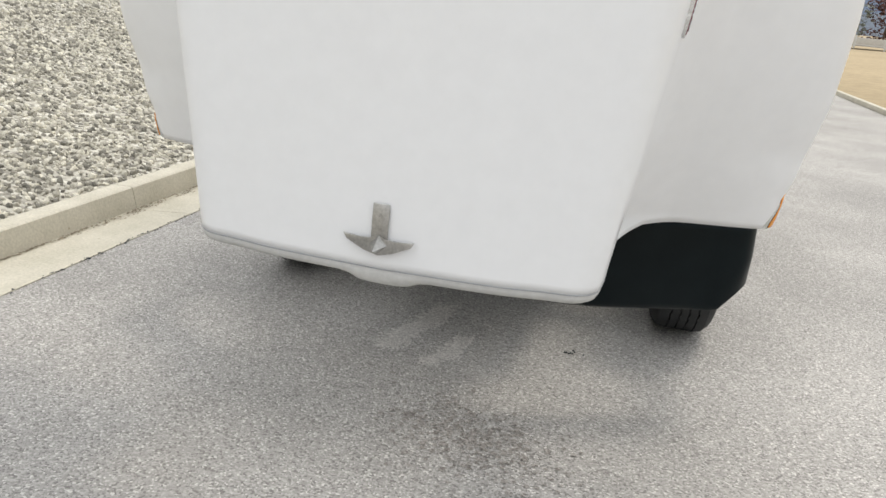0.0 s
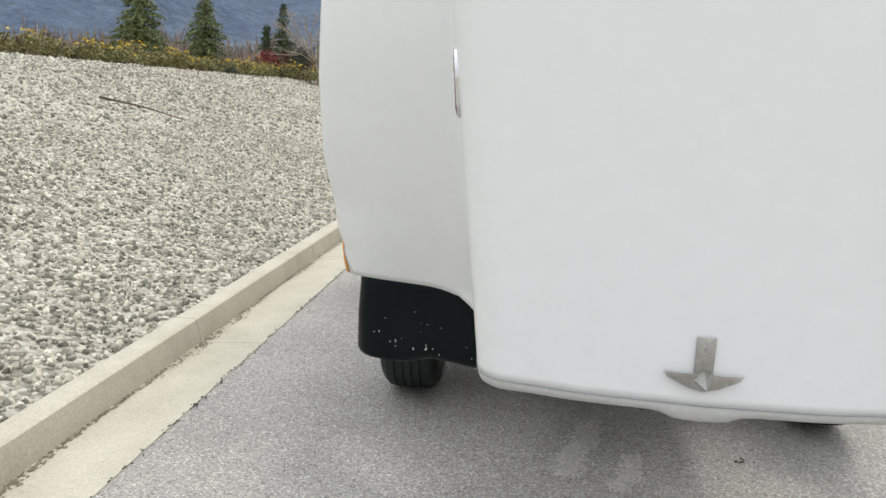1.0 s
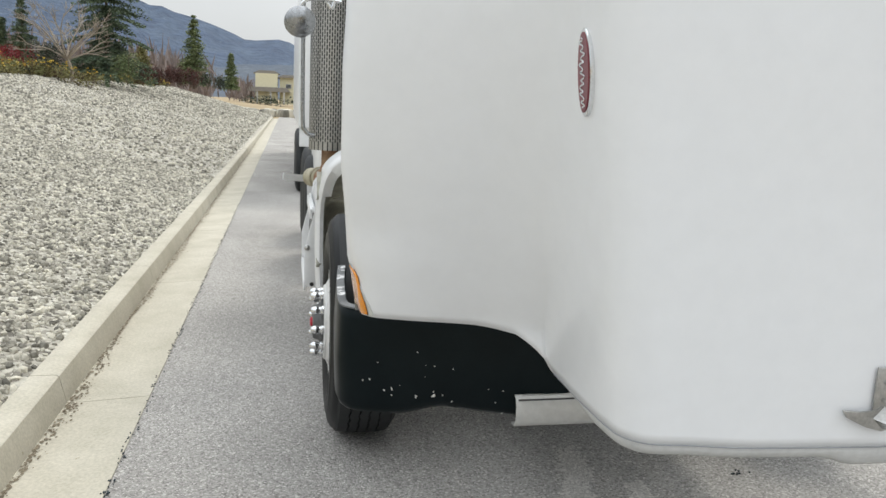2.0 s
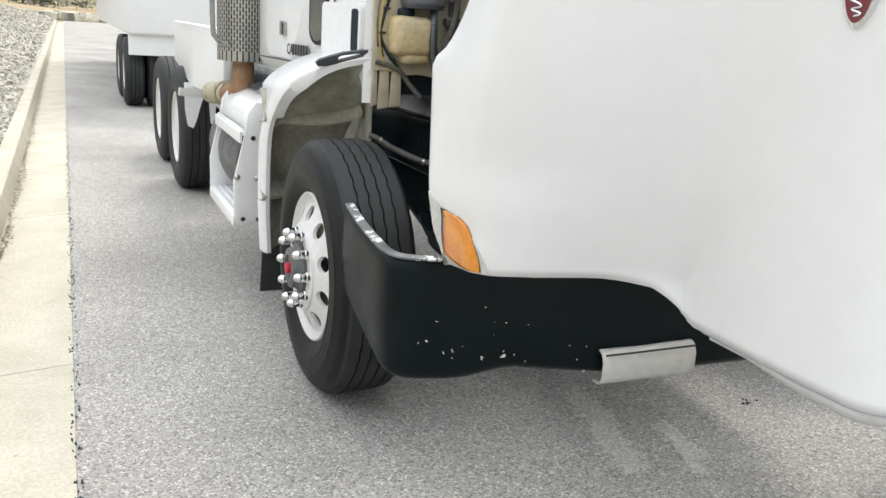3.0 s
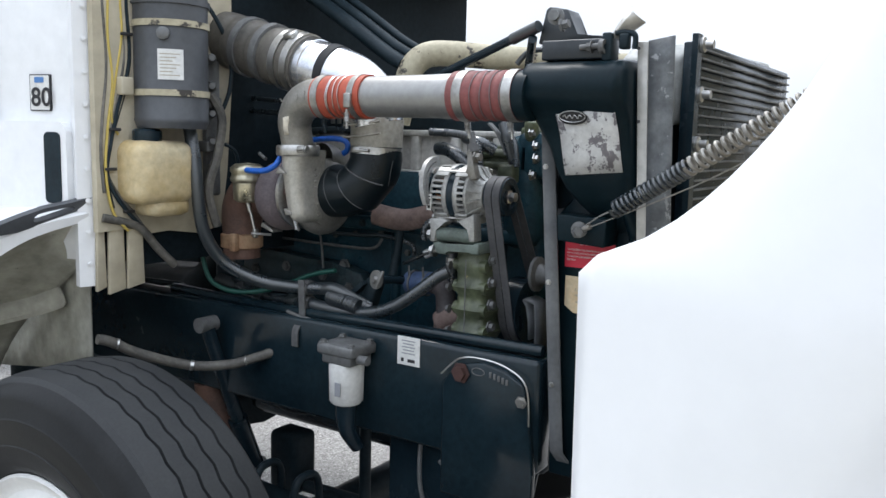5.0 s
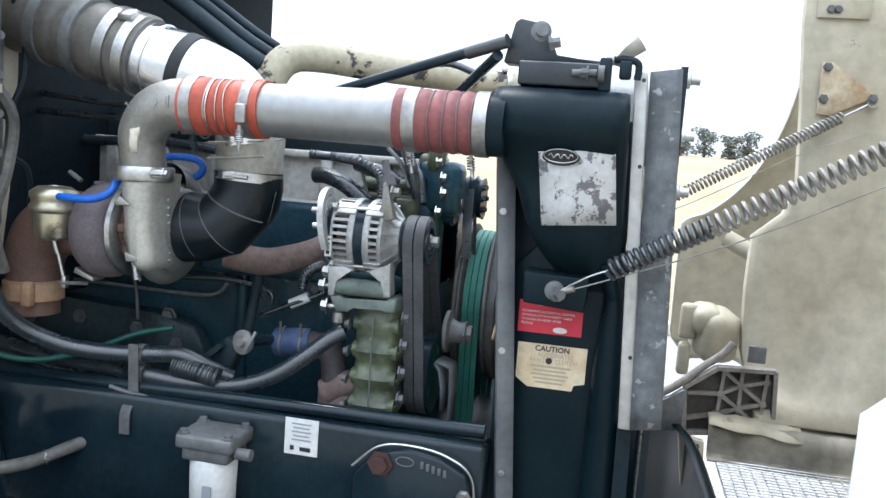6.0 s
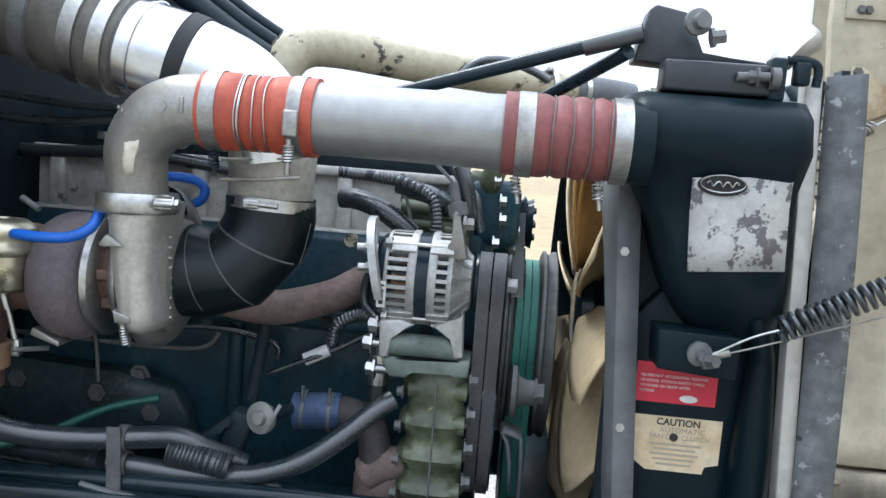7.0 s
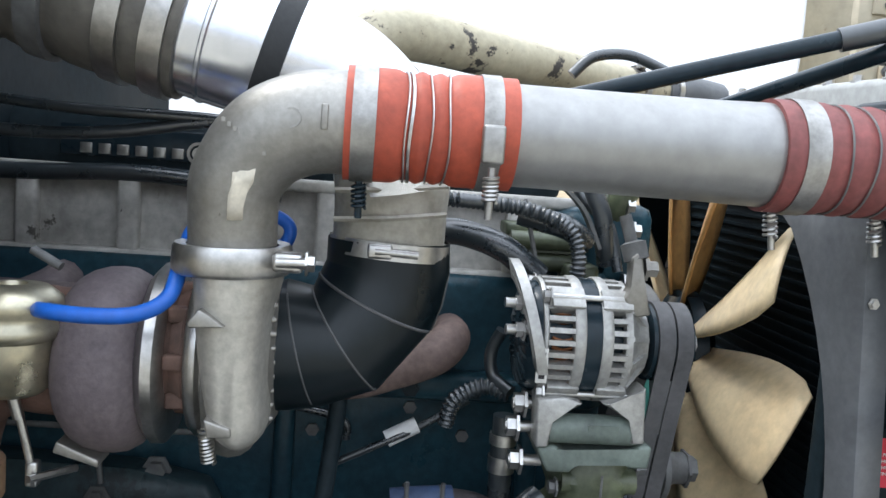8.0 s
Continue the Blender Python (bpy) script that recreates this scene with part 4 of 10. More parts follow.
door = cab_panel("cab_door", rounded(0.69, 1.62, 1.29, 2.45, 0.10), 0.010, WHITE_CAB, "white cab door with a small handle", 0.02)
cab_panel("porthole_seal", rounded(0.731, 0.886, 1.380, 1.750, 0.0765, 8), 0.018, RUBBER, "black rubber seal of the porthole", 0.02)
cab_panel("porthole_glass", rounded(0.747, 0.870, 1.398, 1.732, 0.061, 8), 0.0215, GLASS_DARK, "dark reflecting porthole glass", 0.01)
cab_panel("door_seam", rounded(0.674, 0.688, 1.56, 2.45, 0.005, 2), 0.012, GREY_METAL, "", 0.004)
cab_panel("door_lower_seam", [(0.70, 1.305), (0.73, 1.288), (1.7, 1.283), (1.7, 1.276), (0.725, 1.281), (0.692, 1.299)], 0.0225, GREY_METAL, "", 0.004)
cab_panel("vent_scoop", rounded(0.425, 0.735, 1.345, 1.575, 0.026), 0.040, WHITE_CAB, "white raised air scoop with a dark slot", 0.06)
cab_panel("scoop_slot", rounded(0.442, 0.490, 1.372, 1.550, 0.014), 0.0435, BLACK, "", 0.02)
cab_panel("door_handle", rounded(1.26, 1.335, 1.405, 1.475, 0.008), 0.022, STEEL, "small steel door handle", 0.02)
cab_panel("handle_recess", rounded(1.272, 1.290, 1.412, 1.468, 0.004), 0.0245, BLACK, "", 0.006)
plate = cab_panel("inspection_sticker", rounded(0.499, 0.563, 1.602, 1.694, 0.003), 0.006, INK, "black and white sticker with the number 80", 0.008)
cab_panel("sticker_face", rounded(0.502, 0.560, 1.605, 1.691, 0.003), 0.0075, LABEL, "", 0.003)
cab_panel("sticker_band", rounded(0.517, 0.545, 1.673, 1.687, 0.002), 0.009, BLUE_INK, "", 0.003)
d80 = Vector((cab_x(0.48) - cab_x(0.53), -0.05, 0)).normalized()
lettering("sticker_number", "80", 0.066, on_cab(0.557, 1.615, 0.009), d80, (0, 0, 1), INK, plate, bold=0.001)
lettering("fleet_letters", "CA", 0.075, on_cab(1.235, 1.316, 0.012), Vector((cab_x(1.2) - cab_x(1.3), -0.1, 0)), (0, 0, 1), INK, door, bold=0.001)
for i in range(6):
    y = 1.128 - 0.042 * i
    cab_panel("fleet_bar", rounded(y - 0.015, y + 0.015, 1.316, 1.370, 0.004, 2), 0.0125, INK, "", 0.002, door)

# front edge of the cab: cream-painted corner strip with rivets
bm = B()
sweep_flat(bm, [(-0.735, 0.405, 1.16), (-0.735, 0.405, 2.4)], 0.055, 0.03, (1, -0.3, 0))
corner = part("cab_corner_strip", bm, WHITE_CAB, cab, "riveted white corner strip")
bm = B()
for i in range(14):
    bolt(bm, (-0.742, 0.388, 1.22 + 0.08 * i), (-0.4, -1, 0), 0.005, 0.004)
pieces("rivet", bm, WHITE_CAB, corner)
# firewall
bm = B()
box(bm, (XC, 0.398, 1.75), (1.70, 0.03, 1.1))
firewall = part("firewall", bm, FIREWALL, truck, "dark dusty firewall, shade put into its black")
bm = B()
prism(bm, [(-0.735, 1.30), (-0.735, 2.4), (-0.29, 2.4), (-0.29, 1.70), (-0.31, 1.45), (-0.335, 1.29), (-0.42, 1.275), (-0.52, 1.29), (-0.60, 1.285), (-0.66, 1.305)], (0, 0.38, 0), (1, 0, 0), (0, 0, 1), 0.02)
part("firewall_panel", bm, CREAM, firewall, "grimy cream firewall panel")
bm = B()
for x0, x1, z0, z1, y in ((-0.733, -0.704, 1.145, 1.33, 0.385), (-0.703, -0.652, 1.135, 1.325, 0.378), (-0.652, -0.600, 1.145, 1.315, 0.37)):
    prism(bm, [(x0, z0), (x1, z0 + 0.01), (x1 - 0.005, z1), (x0 + 0.004, z1 - 0.02)], (0, y, 0), (1, 0, 0), (0, 0, 1), 0.012, bevel=0.003)
pieces("splash_tab", bm, CREAM, cab, "cream moulded tab under the cab corner")

# overhang added above the view to keep sky light off the firewall
bm = B()
box(bm, (0.42, 0.26, 2.17), (1.25, 0.27, 0.05), bevel=0.02)
part("cowl", bm, BLACK_DUST, firewall, "black cowl panel added over the firewall to shade it")
# black canister and jug on the firewall
bm = B()
lathe(bm, [(0.0, -0.012), (0.088, -0.012), (0.094, 0.002), (0.097, 0.010), (0.095, 0.014), (0.095, 0.30), (0.100, 0.30), (0.100, 0.315), (0.095, 0.315), (0.095, 0.34), (0.08, 0.36), (0, 0.36)], (-0.535, 0.32, 1.578), (0, 0, 1), n=40)
CANISTER = mat("dark_grey_canister_paint", (0.075, 0.08, 0.088), 0.45, col2=(0.045, 0.049, 0.055), big=5, fine=60, var=0.5, bump=0.06)
can = part("air_canister", bm, CANISTER, truck, "dark grey round canister strapped to the firewall")
for z in (1.648, 1.822):
    bm = B()
    lathe(bm, [(0.0960, 0), (0.099, 0), (0.099, 0.016), (0.0960, 0.016)], (-0.535, 0.32, z), (0, 0, 1), n=40, close=True)
    part("strap", bm, BEIGE_PIPE, can, "dull tan strap")
bm = B()
rows = []
for z in (1.688, 1.764):
    rows.append([Vector((-0.535 - 0.0972 * math.cos(a), 0.32 - 0.0972 * math.sin(a), z)) for a in [0.56 + 0.66 * i / 8 for i in range(9)]])
loft(bm, rows)
lab_c = part("canister_label", bm, LABEL, can, "white printed label")
for k in range(7):
    bm = B()
    loft(bm, [[Vector((-0.535 - 0.0976 * math.cos(a), 0.32 - 0.0976 * math.sin(a), z)) for a in [0.62 + (0.50 - 0.09 * (k % 3)) * i / 6 for i in range(7)]] for z in (1.753 - 0.0088 * k, 1.7505 - 0.0088 * k)])
    part("label_bar", bm, FADED_INK, lab_c)
bm = B()
lathe(bm, [(0.0, 0.0), (0.016, 0.0), (0.016, 0.012), (0.010, 0.016), (0, 0.016)], (-0.535 - 0.094 * math.cos(0.72), 0.32 - 0.094 * math.sin(0.72), 1.802), (-math.cos(0.72), -math.sin(0.72), 0), n=16)
part("canister_port", bm, GREY_METAL, can)
bm = B()
for dx in (-0.14, 0.135):
    box(bm, (-0.535 + dx * 0.86, 0.36, 1.67), (0.035, 0.05, 0.045), bevel=0.004)
pieces("canister_bracket", bm, CREAM, can)
bm = B()
box(bm, (-0.585, 0.335, 1.452), (0.18, 0.14, 0.165), bevel=0.035, seg=4)
box(bm, (-0.565, 0.335, 1.362), (0.12, 0.11, 0.05), bevel=0.02)
jug = part("washer_bottle", bm, JUG, truck, "yellowed plastic fluid bottle with brown stains")
bm = B()
lathe(bm, [(0, 0.0), (0.035, 0.0), (0.037, 0.004), (0.037, 0.028), (0.03, 0.034), (0, 0.034)], (-0.61, 0.325, 1.530), (0, 0, 1), n=20)
part("bottle_cap", bm, BLACK, jug)
bm = B()
box(bm, (-0.375, 0.365, 1.57), (0.05, 0.05, 0.38), bevel=0.008)
box(bm, (-0.40, 0.335, 1.64), (0.05, 0.06, 0.03), bevel=0.005)
box(bm, (-0.40, 0.335, 1.52), (0.05, 0.05, 0.03), bevel=0.005)
for k in range(5):
    lathe(bm, [(0, 0), (0.014, 0), (0.014, 0.03), (0.009, 0.04), (0.009, 0.055), (0, 0.055)], (-0.385, 0.34, 1.46 + 0.075 * k), (-0.6, -0.8, 0), n=8)
part("air_manifold", bm, GREY_METAL, truck, "dusty grey manifold block with fittings")
wires = [((-0.690, 0.362, 2.15), (-0.688, 0.360, 1.95), (-0.694, 0.360, 1.80), (-0.684, 0.360, 1.68), (-0.702, 0.358, 1.56), (-0.712, 0.356, 1.45), (-0.694, 0.355, 1.35), (-0.655, 0.35, 1.30)),
         ((-0.712, 0.364, 2.15), (-0.708, 0.362, 1.90), (-0.700, 0.362, 1.72), (-0.714, 0.360, 1.60), (-0.722, 0.360, 1.50), (-0.716, 0.358, 1.40)),
         ((-0.656, 0.362, 2.1), (-0.656, 0.360, 1.884), (-0.654, 0.360, 1.795), (-0.675, 0.360, 1.685), (-0.689, 0.360, 1.59), (-0.672, 0.358, 1.547)),
         ((-0.64, 0.365, 2.1), (-0.639, 0.362, 1.886), (-0.634, 0.360, 1.734), (-0.67, 0.358, 1.623), (-0.694, 0.358, 1.528), (-0.707, 0.358, 1.449), (-0.68, 0.355, 1.384), (-0.616, 0.35, 1.308)),
         ((-0.655, 0.368, 2.1), (-0.656, 0.366, 1.871), (-0.648, 0.364, 1.741), (-0.686, 0.362, 1.575), (-0.708, 0.362, 1.48), (-0.692, 0.36, 1.417), (-0.634, 0.355, 1.342), (-0.602, 0.35, 1.295)),
         ((-0.635, 0.364, 1.687), (-0.683, 0.364, 1.551), (-0.711, 0.364, 1.488), (-0.704, 0.362, 1.417), (-0.69, 0.362, 1.36)),
         ((-0.40, 0.35, 1.92), (-0.385, 0.31, 1.86), (-0.35, 0.30, 1.78), (-0.352, 0.30, 1.68), (-0.375, 0.32, 1.60)),
         ((-0.42, 0.30, 1.66), (-0.395, 0.285, 1.60), (-0.41, 0.285, 1.50), (-0.44, 0.29, 1.40), (-0.42, 0.28, 1.30)),
         ((-0.36, 0.33, 1.53), (-0.33, 0.30, 1.50), (-0.325, 0.30, 1.40), (-0.345, 0.30, 1.33), (-0.33, 0.28, 1.28))]
for i, w in enumerate(wires):
    bm = B()
    tube(bm, w, (0.0035, 0.0045, 0.0032, 0.0055, 0.0055, 0.005, 0.006, 0.013, 0.005)[i], n=7)
    part("cable", bm, WIRE_YELLOW if i in (0, 2) else DUSTY_HOSE if i in (1, 4, 7) else BLACK_DUST, truck, "thin yellow wire" if i in (0, 2) else "")
bm = B()
tube(bm, [(-0.723, 0.36, 1.338), (-0.66, 0.355, 1.322), (-0.616, 0.35, 1.303), (-0.568, 0.345, 1.246), (-0.518, 0.34, 1.196)], 0.011, n=10)
part("vent_hose", bm, DUSTY_HOSE, truck, "dusty grey vent hose under the firewall")
bm = B()
for x, z in ((-0.715, 1.95), (-0.715, 1.80), (-0.66, 1.69), (-0.70, 1.40), (-0.31, 1.76), (-0.33, 1.62)):
    bolt(bm, (x, 0.378, z), (0, -1, 0), 0.007, 0.008)
pieces("panel_bolt", bm, GREY_METAL, firewall)
bm = B()
for x, z in ((-0.645, 1.80), (-0.685, 1.56), (-0.70, 1.46), (-0.65, 1.35)):
    box(bm, (x, 0.352, z), (0.03, 0.012, 0.008), bevel=0.002)
pieces("cable_tie", bm, INK, firewall)

# rear half of the wheel arch, fixed to the cab
arch = curve_points([(-1.066, 0.86, 0.37), (-1.085, 0.82, 0.62), (-1.092, 0.765, 0.93), (-1.085, 0.68, 1.07), (-1.058, 0.56, 1.185), (-0.985, 0.465, 1.265), (-0.88, 0.43, 1.315), (-0.74, 0.40, 1.345)], 14)
inner = curve_points([(-0.72, 1.02, 0.36), (-0.72, 1.03, 0.52), (-0.71, 1.00, 0.70), (-0.70, 0.92, 0.86), (-0.70, 0.80, 0.99), (-0.70, 0.66, 1.09), (-0.70, 0.55, 1.16), (-0.70, 0.46, 1.22)], 14)
bm = B()
rows = []
for k in range(17):
    t = k / 16
    row = []
    for a, b in zip(arch, inner):
        lower = 1 / (1 + math.exp(-(1.02 - a.z) / 0.012))
        floor_step = 1 / (1 + math.exp(-(0.66 - a.z) / 0.010))
        hollow = math.sin(math.pi * min(t * 1.4, 1.0))
        row.append(a.lerp(b, t) + Vector((0, (0.02 + 0.125 * lower - 0.06 * floor_step) * hollow, 0.03 * math.sin(math.pi * t))))
    rows.append(row)
loft(bm, rows)
liner = part("fender_liner", bm, LINER, truck, "grimy cream moulded wheel arch liner")
liner.modifiers.new("thickness", "SOLIDIFY").thickness = 0.006
bm = B()
rows = []
for i, a in enumerate(arch):
    t_ = arch[min(i + 1, len(arch) - 1)] - arch[max(i - 1, 0)]
    turn_in = Vector((t_.z, 0, -t_.x)).normalized()
    # the upper moulding is broad, the strip below its notch narrow
    broad = (0.046 if a.z > 1.055 else 0.016) * min(1.0, 0.25 + max(0.0, 1.36 - a.z) / 0.16)
    deep = min(1.0, max(0.0, (a.z - 1.02) / 0.14))
    up = Vector((-1, 0.25, 0.15)).lerp(Vector((-0.5, 0.1, 0.85)), min(1.0, max(0.0, (a.z - 0.92) / 0.22)))
    rows.append([a + turn_in * broad + Vector((0, 0.010, 0)), a + turn_in * broad + Vector((0, -0.006, 0)), a + Vector((0, -0.012, 0)) + up * 0.004, a + up * 0.018, a + up * 0.028 + Vector((0, 0.05, 0)), a + up * 0.03 + Vector((0.015 * (1 - deep), 0.10 + 0.24 * deep, 0.0))])
loft(bm, rows)
fender = part("quarter_fender", bm, WHITE_CAB, truck, "white quarter fender behind the front wheel", sharp=50)
fender.modifiers.new("thickness", "SOLIDIFY").thickness = 0.010
for ends, drop in ((((-1.115, 0.735, 1.045), (-0.90, 0.73, 1.03), (-0.76, 0.66, 1.055), (-0.705, 0.57, 1.09)), 0.10), (((-1.11, 0.80, 0.665), (-0.90, 0.92, 0.66), (-0.74, 0.98, 0.66)), 0.05)):
    bm = B()
    rows = []
    for q in curve_points(ends, 6):
        rows.append([q + Vector((0, 0.10, drop + 0.03)), q + Vector((0, 0.05, drop * 0.75)), q + Vector((0, 0.008, drop * 0.25)), q + Vector((0, -0.008, 0.0)), q + Vector((0, 0.0, -0.014)), q + Vector((0, 0.12, -0.03))])
    loft(bm, rows)
    part("liner_ledge", bm, LINER, liner, "moulded ledge across the wheel arch liner").modifiers.new("thickness", "SOLIDIFY").thickness = 0.005
bm = B()
rows = [[Vector((-1.05 + 0.35 * i / 8, 1.03 + 0.02 * math.sin(i), z)) for i in range(9)] for z in (0.40, 0.5, 0.62)]
loft(bm, rows)
part("stained_board", bm, BROWN_PANEL, liner, "brown stained board at the back of the arch").modifiers.new("thickness", "SOLIDIFY").thickness = 0.01
bm = B()
loft(bm, [[Vector((-0.70 + 0.06 * j / 5, 0.46 + 0.58 * j / 5, 1.20 - 0.28 * i / 4 - 0.1 * j / 5)) for j in range(6)] for i in range(5)])
part("liner_wall", bm, LINER, liner).modifiers.new("thickness", "SOLIDIFY").thickness = 0.006
bm = B()
prism(bm, [(-1.075, 0.13), (-0.66, 0.13), (-0.66, 0.44), (-1.06, 0.46)], (0, 1.0, 0), (1, 0, 0), (0, 0, 1), 0.012, bevel=0.003)
part("mud_flap", bm, RUBBER, truck, "black rubber mud flap")
# rubber hood latch lying on the fender
bm = B()
la, lb = Vector((-0.968, 0.425, 1.325)), Vector((-0.722, 0.40, 1.378))
lu = (lb - la).normalized()
lv = Vector((0.05, -0.35, 0.93)).normalized()
ln = lu.cross(lv).normalized()
outer = [(0.0, -0.006), (0.012, -0.022), (0.06, -0.028), (0.12, -0.024), (0.19, -0.016), (0.245, -0.014), (0.256, 0.0), (0.245, 0.016), (0.19, 0.016), (0.12, 0.020), (0.06, 0.014), (0.012, 0.006)]
slot = [(0.095, -0.004), (0.097, -0.009), (0.105, -0.012), (0.125, -0.012), (0.17, -0.008), (0.195, -0.006), (0.20, 0.0), (0.195, 0.006), (0.17, 0.007), (0.125, 0.010), (0.105, 0.009), (0.097, 0.004)]
loft(bm, [[la + lu * x + lv * z + ln * d for x, z in ring] for ring, d in ((slot, 0.010), (outer, 0.008), (outer, -0.008), (slot, -0.010), (slot, 0.010))], close_u=True)
latch = part("hood_latch", bm, CANISTER, truck, "dark grey slotted rubber hood latch lying on the fender")
for x in (0.03, 0.075):
    bm = B()
    bolt(bm, la + lu * x + lv * -0.008 - ln * 0.009, -ln, 0.008, 0.006)
    part("latch_rivet", bm, GREY_METAL, latch)

# cab steps: two plates with ribbed treads
bm = B()
front = [(-0.93, 1.075), (-1.085, 1.065), (-1.125, 1.01), (-1.145, 0.88), (-1.198, 0.66), (-1.195, 0.47), (-1.180, 0.445), (-0.95, 0.44), (-0.965, 0.49), (-1.012, 0.57), (-1.036, 0.65), (-1.044, 0.72), (-1.036, 0.79), (-1.008, 0.87), (-0.955, 0.93)]
prism(bm, front[::-1], (0.03, 1.24, 0), (1, 0, 0), (0, 0, 1), 0.02, bevel=0.004)
step = part("cab_step", bm, WHITE_CAB, truck, "white aluminium cab step with two ribbed treads")
bm = B()
prism(bm, front[:8][::-1], (0.03, 2.02, 0), (1, 0, 0), (0, 0, 1), 0.02, bevel=0.004)
part("rear_plate", bm, WHITE_CAB, step)
for z, x0, x1 in ((0.905, -1.135, -1.00), (0.468, -1.168, -1.01)):
    bm = B()
    box(bm, ((x0 + x1) / 2, 1.62, z), (x1 - x0, 0.78, 0.022), bevel=0.004)
    box(bm, (x0 + 0.006, 1.62, z - 0.02), (0.014, 0.78, 0.06), bevel=0.004)
    tread_ = part("tread", bm, WHITE_CAB, step)
    bm = B()
    for i in range(4):
        box(bm, (x0 + (i + 0.6) * (x1 - x0) / 4.4, 1.62, z + 0.015), (0.014, 0.76, 0.014), bevel=0.004)
    pieces("tread_rib", bm, WHITE_CAB, tread_)
bm = B()
loft(bm, [[Vector((x, y, z)) for y in (1.235, 1.40, 1.60, 1.80, 2.01)] for x, z in ((-1.105, 0.918), (-1.085, 0.985), (-1.045, 1.045), (-0.985, 1.078), (-0.915, 1.088))])
part("top_cover", bm, WHITE_CAB, step, "curved white cover above the treads").modifiers.new("thickness", "SOLIDIFY").thickness = 0.006
for x, z in ((-1.088, 0.883), (-1.004, 0.884), (-1.139, 0.458), (-1.06, 0.455)):
    bm = B()
    lathe(bm, [(0.013, 0), (0.011, 0.006), (0, 0.008)], (x + 0.02, 1.219, z), (0, -1, 0), n=10)
    part("bolt", bm, INK, step)
for x, z in ((-1.170, 0.682), (-1.067, 0.675)):
    bm = B()
    lathe(bm, [(0.017, 0), (0.014, 0.006), (0.008, 0.012), (0, 0.013)], (x + 0.02, 1.219, z), (0, -1, 0), n=12)
    part("bright_bolt", bm, STEEL, step)
bm = B()
box(bm, (-0.955, 1.30, 1.105), (0.05, 0.05, 0.05), bevel=0.012)
part("step_bracket", bm, BLACK_DUST, step)
bm = B()
for k in range(4):
    tube(bm, [(-0.80, 1.28 + 0.05 * k, 1.13), (-0.90, 1.31 + 0.04 * k, 1.15 + 0.008 * k), (-0.97, 1.42 + 0.05 * k, 1.13), (-0.97, 1.66 + 0.05 * k, 1.10)], 0.011, n=8)
pieces("air_line", bm, BLACK_DUST, step)
# round tank behind the steps
bm = B()
lathe(bm, [(0, 0), (0.18, 0.004), (0.262, 0.02), (0.285, 0.05), (0.285, 1.06), (0.26, 1.10), (0, 1.12)], (-0.835, 1.285, 0.71), (0, 1, 0), n=56)
ftank = part("fuel_tank", bm, GREY_METAL, truck, "dull aluminium round fuel tank behind the cab steps")
for y in (1.325, 2.05):
    bm = B()
    lathe(bm, [(0.286, 0), (0.293, 0.002), (0.293, 0.052), (0.286, 0.054)], (-0.835, y, 0.71), (0, 1, 0), n=56, close=True)
    part("tank_strap", bm, RUBBER, ftank, "black rubber-lined tank strap")

# exhaust stack
def pierced(name):
    """Bright sheet with staggered slots."""
    m = mat(name, (0.50, 0.49, 0.46), 0.4, metal=0.85, var=0.5)
    n, l = m.node_tree.nodes, m.node_tree.links
    p = n["Principled BSDF"]
    tc = n.new("ShaderNodeTexCoord")
    uv = n.new("ShaderNodeUVMap")
    br = n.new("ShaderNodeTexBrick")
    br.inputs["Scale"].default_value, br.inputs["Mortar Size"].default_value = 1.0, 0.30
    br.inputs["Brick Width"].default_value, br.inputs["Row Height"].default_value = 0.040, 0.0165
    br.inputs["Mortar Size"].default_value = 0.0042
    sw = n.new("ShaderNodeSeparateXYZ")
    cb = n.new("ShaderNodeCombineXYZ")
    l.new(uv.outputs[0], sw.inputs[0])
    l.new(sw.outputs[1], cb.inputs[0])
    l.new(sw.outputs[0], cb.inputs[1])
    l.new(cb.outputs[0], br.inputs["Vector"])
    base = p.inputs["Base Color"].links[0].from_socket
    mx = n.new("ShaderNodeMixRGB")
    mx.inputs[1].default_value = (0.012, 0.012, 0.012, 1)
    l.new(br.outputs["Fac"], mx.inputs[0])
    l.new(base, mx.inputs[2])
    l.new(mx.outputs[0], p.inputs["Base Color"])
    l.new(br.outputs["Fac"], p.inputs["Metallic"])
    return m


OLD_CHROME = mat("weathered_chrome", (0.42, 0.43, 0.44), 0.24, metal=1.0, col2=(0.30, 0.305, 0.31), big=9, fine=60, var=0.7, bump=0.05)
PIERCED = pierced("pierced_heat_shield")
bm = B()
uvl = bm.loops.layers.uv.new("UVMap")
nseg, sx, sy, sr = 48, -0.985, 1.93, 0.148
ringa = [[bm.verts.new((sx + sr * math.cos(2 * math.pi * i / nseg), sy + sr * math.sin(2 * math.pi * i / nseg), z)) for i in range(nseg)] for z in (1.235, 1.29, 3.3)]
for a, b, z0, z1 in ((ringa[0], ringa[1], 1.235, 1.29), (ringa[1], ringa[2], 1.29, 3.3)):
    for i in range(nseg):
        f = bm.faces.new((a[i], a[(i + 1) % nseg], b[(i + 1) % nseg], b[i]))
        for lp, (k, z) in zip(f.loops, ((i, z0), (i + 1, z0), (i + 1, z1), (i, z1))):
            lp[uvl].uv = (k / nseg * 2 * math.pi * sr, z if z0 > 1.25 else 0.0)
shield = part("exhaust_muffler", bm, PIERCED, truck, "pierced bright metal heat shield round the exhaust stack")
bm = B()
